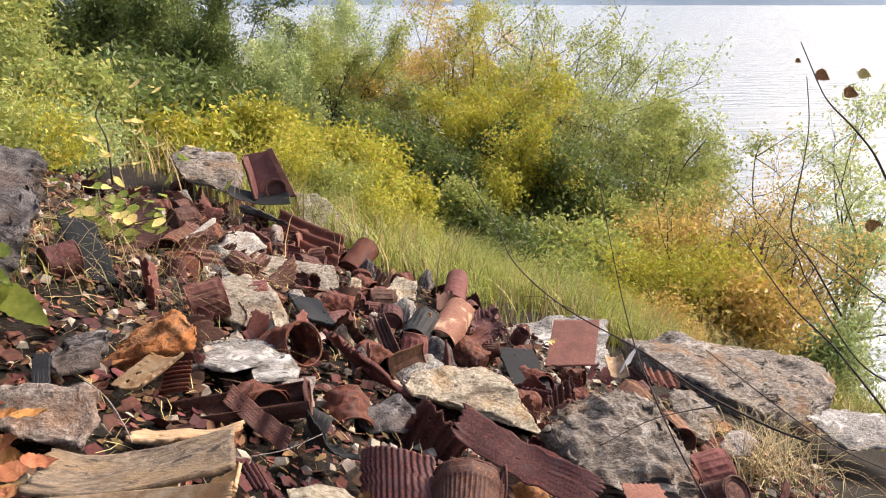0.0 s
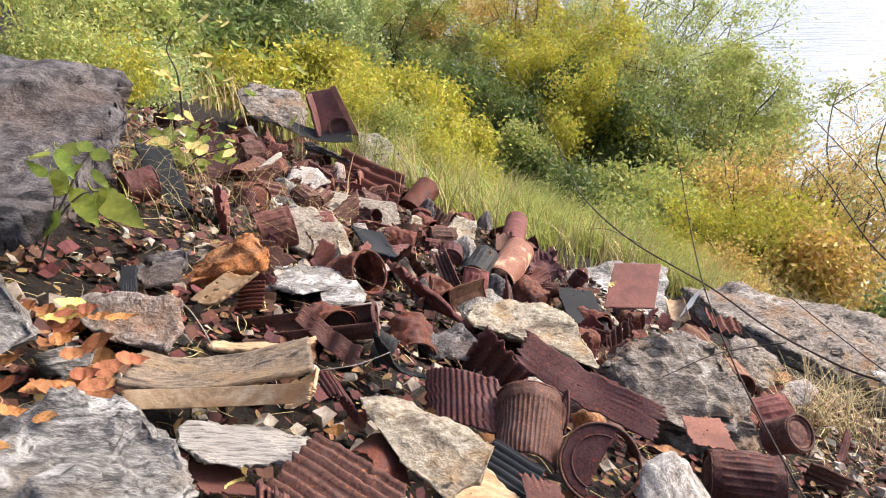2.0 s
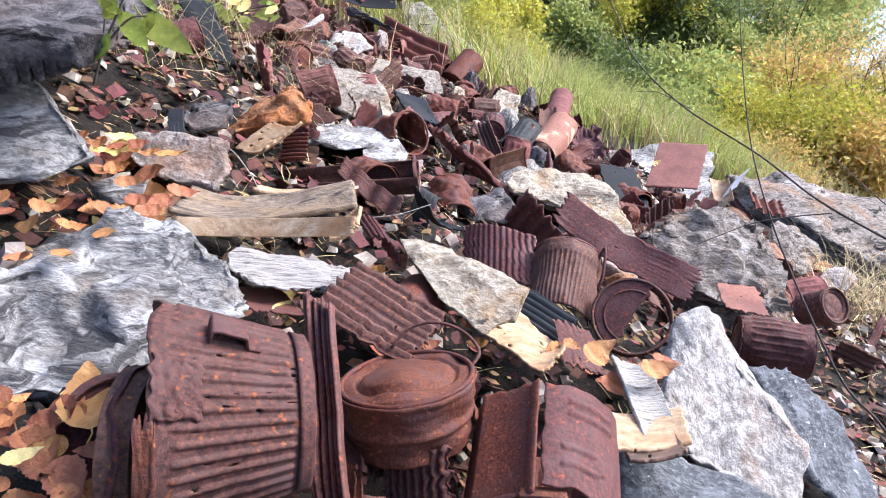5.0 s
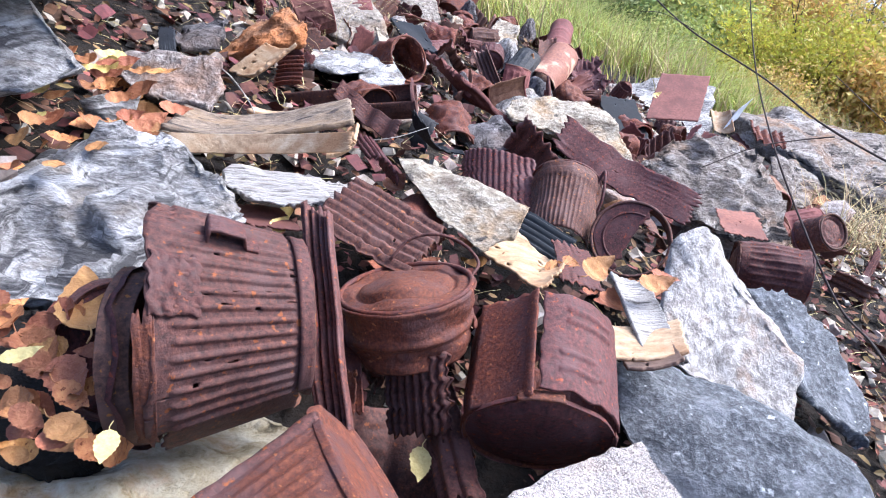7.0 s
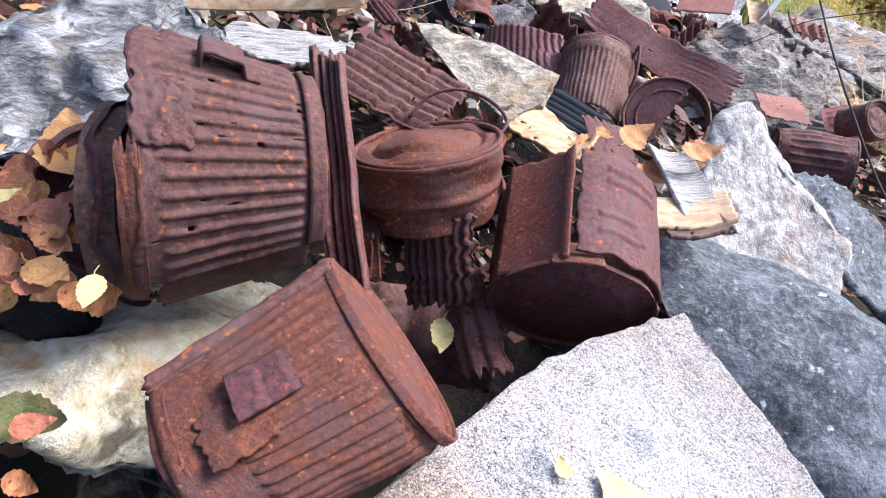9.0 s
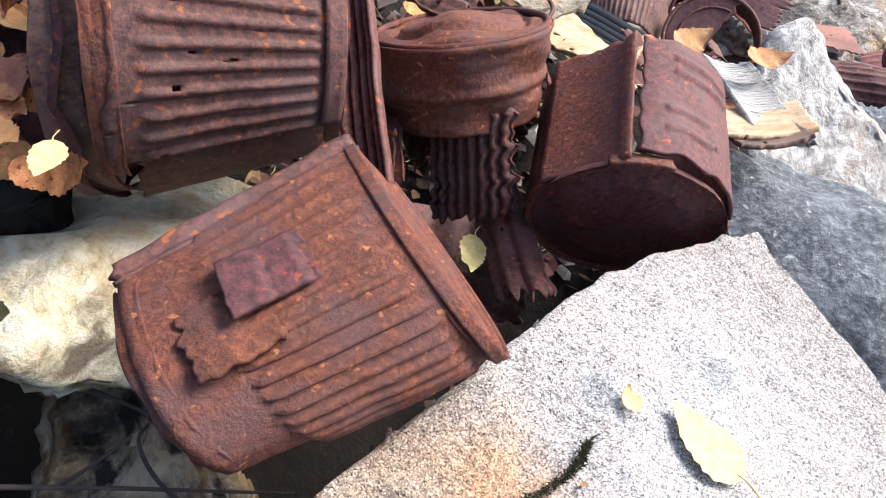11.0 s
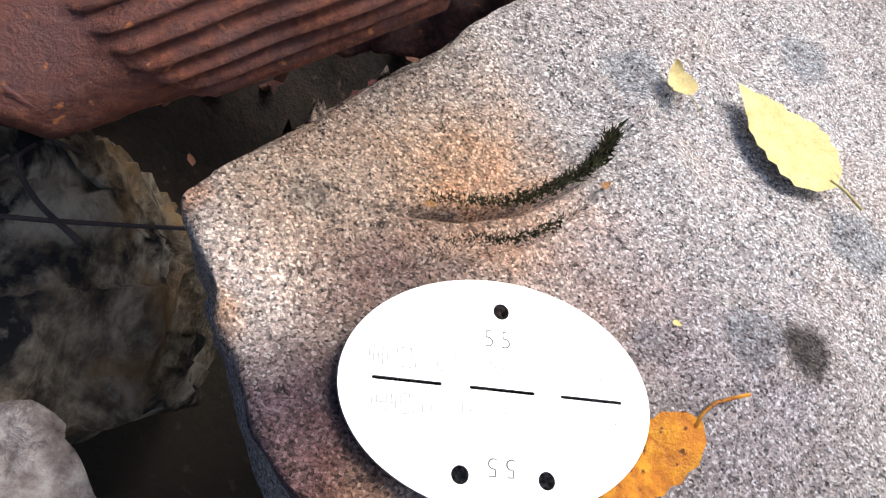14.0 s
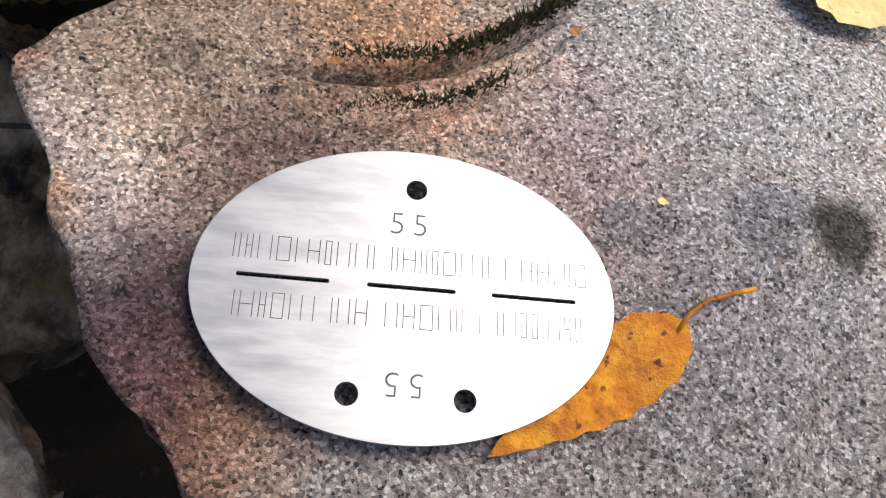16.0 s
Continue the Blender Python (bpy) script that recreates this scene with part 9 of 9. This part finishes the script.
moss("moss", moss_row, 420, 0.0009, 0.0024, "small dark moss tufts on granite", 2)



# ---- loose scraps over the rest of the heap ----
def strew(makers, count, seed, area):
    rng = np.random.default_rng(seed)
    placed = []
    while len(placed) < count:
        x, y = area(rng)
        if not in_pile(x, y) or any((x - a) ** 2 + (y - b) ** 2 < 0.008 for a, b in placed):
            continue
        placed.append((x, y))
        z = ground_height(x, y) + 0.035
        maker = makers[len(placed) % len(makers)]
        d = Vector((rng.normal(0, 1), rng.normal(0, 1), rng.normal(0, 0.3))).normalized()
        made = copy_thing(maker, frame_of((x, y, z), Vector((x, y, z)) + d) @ pose(0, 0, 0, 0, 0, rng.uniform(0, 360)))
        made.scale = [rng.uniform(0.65, 1.25)] * 3


def heap_area(rng):
    y = rng.uniform(1.5, 3.6)
    return rng.uniform(-0.25 - 0.32 * y, 0.02 + 0.12 * y), y


protos = [
    can("heap_can", (-0.9, 2.9, -0.46), (-0.84, 2.96, -0.44), 0.045, 0.045, "small rusted can half buried in the heap", ribs=16, tear=0.15, seed=80),
    can("heap_shell", (-0.6, 3.1, -0.62), (-0.52, 3.08, -0.60), 0.05, 0.05, "open half shell of a rusted can", mat=RUST_PALE, ribs=18, arc=(0, 190), ends=(False, False), seed=81),
    sheet("heap_scrap", (-0.5, 2.5, -0.50), (0.07, 0, 0), (0, 0.05, 0.02), "bent scrap of rusted tin", RUST_PALE, torn=0.25, curl=0.7, seed=82, n=(20, 14)),
    sheet("heap_scrap", (-0.3, 2.7, -0.62), (0.06, 0.02, 0), (0, 0.06, -0.02), "corrugated scrap of rusted tin", RUST, waves=5, wave=0.005, torn=0.2, curl=0.4, seed=83, n=(30, 14)),
    can("heap_can", (-0.2, 2.95, -0.68), (-0.16, 3.02, -0.69), 0.04, 0.04, "dented rusted can without a lid", mat=RUST_RED, ribs=0, ends=(True, False), dent=0.012, seed=84),
    sheet("heap_scrap", (0.0, 2.75, -0.68), (0.05, 0.03, 0), (0, 0.04, 0.03), "dark jagged scrap of tin", RUST, torn=0.4, curl=1.1, seed=85, n=(20, 14)),
]
strew(protos, 105, 5, heap_area)
strew(protos[2:], 16, 15, lambda rng: (rng.uniform(-0.75, 0.35), rng.uniform(1.0, 1.9)))
strew(protos, 26, 16, lambda rng: (rng.uniform(0.25, 0.9), rng.uniform(1.6, 2.9)))


def small_stone(seed, mat, label):
    rng = random.Random(seed)
    pts = []
    for _ in range(16):
        v = Vector((rng.gauss(0, 1), rng.gauss(0, 1), rng.gauss(0, 1))).normalized()
        pts.append((0.085 * v.x, 0.065 * v.y, 0.048 * v.z))
    return stone("heap_stone", [(-0.7 + p[0], 2.0 + p[1], -0.28 + p[2]) for p in pts], mat, label, 0.018, 0.012, seed=seed, ledge=0.004)


rubble = [small_stone(1, CREAM, "small cream stone in the heap"), small_stone(2, PINKGREY, "small pinkish stone in the heap"), small_stone(3, GNEISS, "small grey striped stone in the heap"), small_stone(4, OCHRE, "small ochre-stained stone in the heap"), small_stone(5, GNEISS_DARK, "small dark stone in the heap")]
strew(rubble, 16, 9, heap_area)
strew(rubble, 5, 17, lambda rng: (rng.uniform(-0.6, 0.3), rng.uniform(1.0, 1.9)))
strew(rubble, 8, 10, lambda rng: (rng.uniform(0.3, 1.3), rng.uniform(1.0, 2.6)))
strew(protos, 40, 12, lambda rng: (rng.uniform(-1.5, -0.2), rng.uniform(2.2, 4.0)))
strew(protos[2:6], 10, 7, lambda rng: (rng.uniform(0.45, 1.0), rng.uniform(1.0, 2.2)))


# ---- grass ----
def band(seed, n, x0, x1, y0, y1):
    rng = np.random.default_rng(seed)
    return [(float(a), float(b)) for a, b in zip(rng.uniform(x0, x1, n), rng.uniform(y0, y1, n))]


grass("tall_grass", [(x, max(y, 3.75 - 0.5 * x, 4.7 if x > 0.5 else 0)) for x, y in band(1, 60, -1.2, 1.6, 3.5, 6.0)], 8000, 0.42, GRASS_GREEN, "tall yellow-green grass along the edge of the scree", 1, 0.13, 0.9, 0.003)
grass("meadow_grass", [(x, max(y, 4.3 - 0.5 * x, 5.2 if x > 0.4 else 0)) for x, y in band(2, 160, -6.0, 5.0, 4.0, 11.0)], 11000, 0.42, GRASS_GREEN, "rough green grass of the slope", 2, 0.45, 0.6, 0.007)
grass("dry_grass", [(x, max(y, 3.7 - 0.5 * x, 4.9 if x > 0.4 else 0)) for x, y in band(3, 120, -2.0, 3.5, 3.3, 6.5)], 5500, 0.40, GRASS_DRY, "dry straw-coloured grass stems", 3, 0.4, 0.5, 0.004)
grass("dry_tuft", [(-0.85, 1.75), (-0.75, 1.95), (-0.95, 1.55), (-0.7, 1.6)], 260, 0.24, GRASS_DRY, "dry grass tuft among the stones", 4, 0.13, 1.5, 0.0009)
grass("bank_tuft", [(1.15, 2.1), (1.0, 2.0), (1.3, 2.3)], 260, 0.28, GRASS_DRY, "dry grass tuft by the bank", 5, 0.1, 0.9, 0.0018)
grass("green_tuft", [(-0.9, 1.45), (-1.0, 1.35)], 140, 0.12, GRASS_GREEN, "small green tuft beside a stone", 6, 0.08, 0.7, 0.002)


# ---- tag and what lies on the granite ----

tx = Vector((0.053, 0.010, -0.020)).normalized()
tn = tx.cross(Vector((-0.005, 0.0355, 0.001))).normalized()
ty = tn.cross(tx)
TAG = Matrix((tx, ty, tn)).transposed().to_4x4()
TAG.translation = (-0.0352, 0.0422, 0.0290)


def outline(curve, points):
    s = curve.splines.new("POLY")
    s.points.add(len(points) - 1)
    for p, (x, y) in zip(s.points, points):
        p.co = (x, y, 0, 1)
    s.use_cyclic_u = True


def ring(cx, cy, a, b, n=48):
    return [(cx + a * math.cos(2 * math.pi * k / n), cy + b * math.sin(2 * math.pi * k / n)) for k in range(n)]


def slot(cx, cy, half, r):
    left = [(cx - half + r * math.cos(a), cy + r * math.sin(a)) for a in np.linspace(math.pi / 2, 1.5 * math.pi, 9)]
    right = [(cx + half + r * math.cos(a), cy + r * math.sin(a)) for a in np.linspace(-math.pi / 2, math.pi / 2, 9)]
    return left + right


def to_mesh(ob):
    me = bpy.data.meshes.new_from_object(ob.evaluated_get(bpy.context.evaluated_depsgraph_get()))
    bpy.data.objects.remove(ob)
    return me


def build_tag():
    c = bpy.data.curves.new("plate", "CURVE")
    c.dimensions, c.fill_mode, c.extrude, c.bevel_depth = "2D", "BOTH", 0.00035, 0.00012
    outline(c, ring(0, 0, 0.035, 0.025, 128))
    for x, y in ((0.0, 0.0178), (-0.0093, -0.0178), (0.0093, -0.0178)):
        outline(c, ring(x, y, 0.0019, 0.0019, 28))
    for x in (-0.0208, 0.0, 0.0208):
        outline(c, slot(x, 0, 0.0070, 0.00042))
    ob = new("plate", c)
    me = to_mesh(ob)
    weld = bmesh.new()
    weld.from_mesh(me)
    bmesh.ops.remove_doubles(weld, verts=weld.verts, dist=0.00002)
    weld.to_mesh(me)
    weld.free()
    me.materials.clear()
    me.materials.append(ALUMINIUM)
    tag = tagged(new("identity_tag", me), "oval brushed aluminium identity tag lying on granite", "tag")
    tag.matrix_world = TAG
    for turn, tone in ((0, 1), (180, 0)):
        f = bpy.data.curves.new("number", "FONT")
        f.body, f.size, f.align_x, f.extrude, f.space_character, f.offset = "5 5", 0.0058, "CENTER", 0.00002, 0.9, -0.00011
        n = new("number", f)
        nm = to_mesh(n)
        nm.materials.clear()
        nm.materials.append(STAMPED)
        n = tagged(new("stamped_number", nm), "stamped number")
        n.parent = tag
        n.matrix_basis = pose(0, 0, 0, 0, 0, turn) @ pose(0.0005 if turn else -0.001, 0.0140 if turn else 0.0093, 0.00050)
        # a line of plain dark strokes in place of stamped lettering
        rng = random.Random(turn + 3)
        x = -0.0290
        while x < 0.0285:
            w = rng.choice((0.0009, 0.0018, 0.0020))
            h = 0.0042
            kind = rng.random()
            strokes = [(0, 0, 0.00014, h), (w, 0, 0.00014, h)] if kind < 0.7 else [(0, 0, 0.00014, h)]
            if kind < 0.45:
                strokes += [(0, at, w, 0.00014) for at in ((0, h - 0.00014) if kind < 0.25 else (h * 0.5,))]
            bm = bmesh.new()
            for k, (bx, by, bw, bh) in enumerate(strokes):
                lift = 0.00050 + 0.000004 * k
                bm.faces.new([bm.verts.new((x + bx + dx, 0.0027 + by + dy, lift)) for dx, dy in ((0, 0), (bw, 0), (bw, bh), (0, bh))])
            mark = part("stamped_mark", bm, STAMPED, tag, smooth=False)
            mark.matrix_basis = pose(0, 0, 0, 0, 0, turn)
            x += w + 0.0010


build_tag()
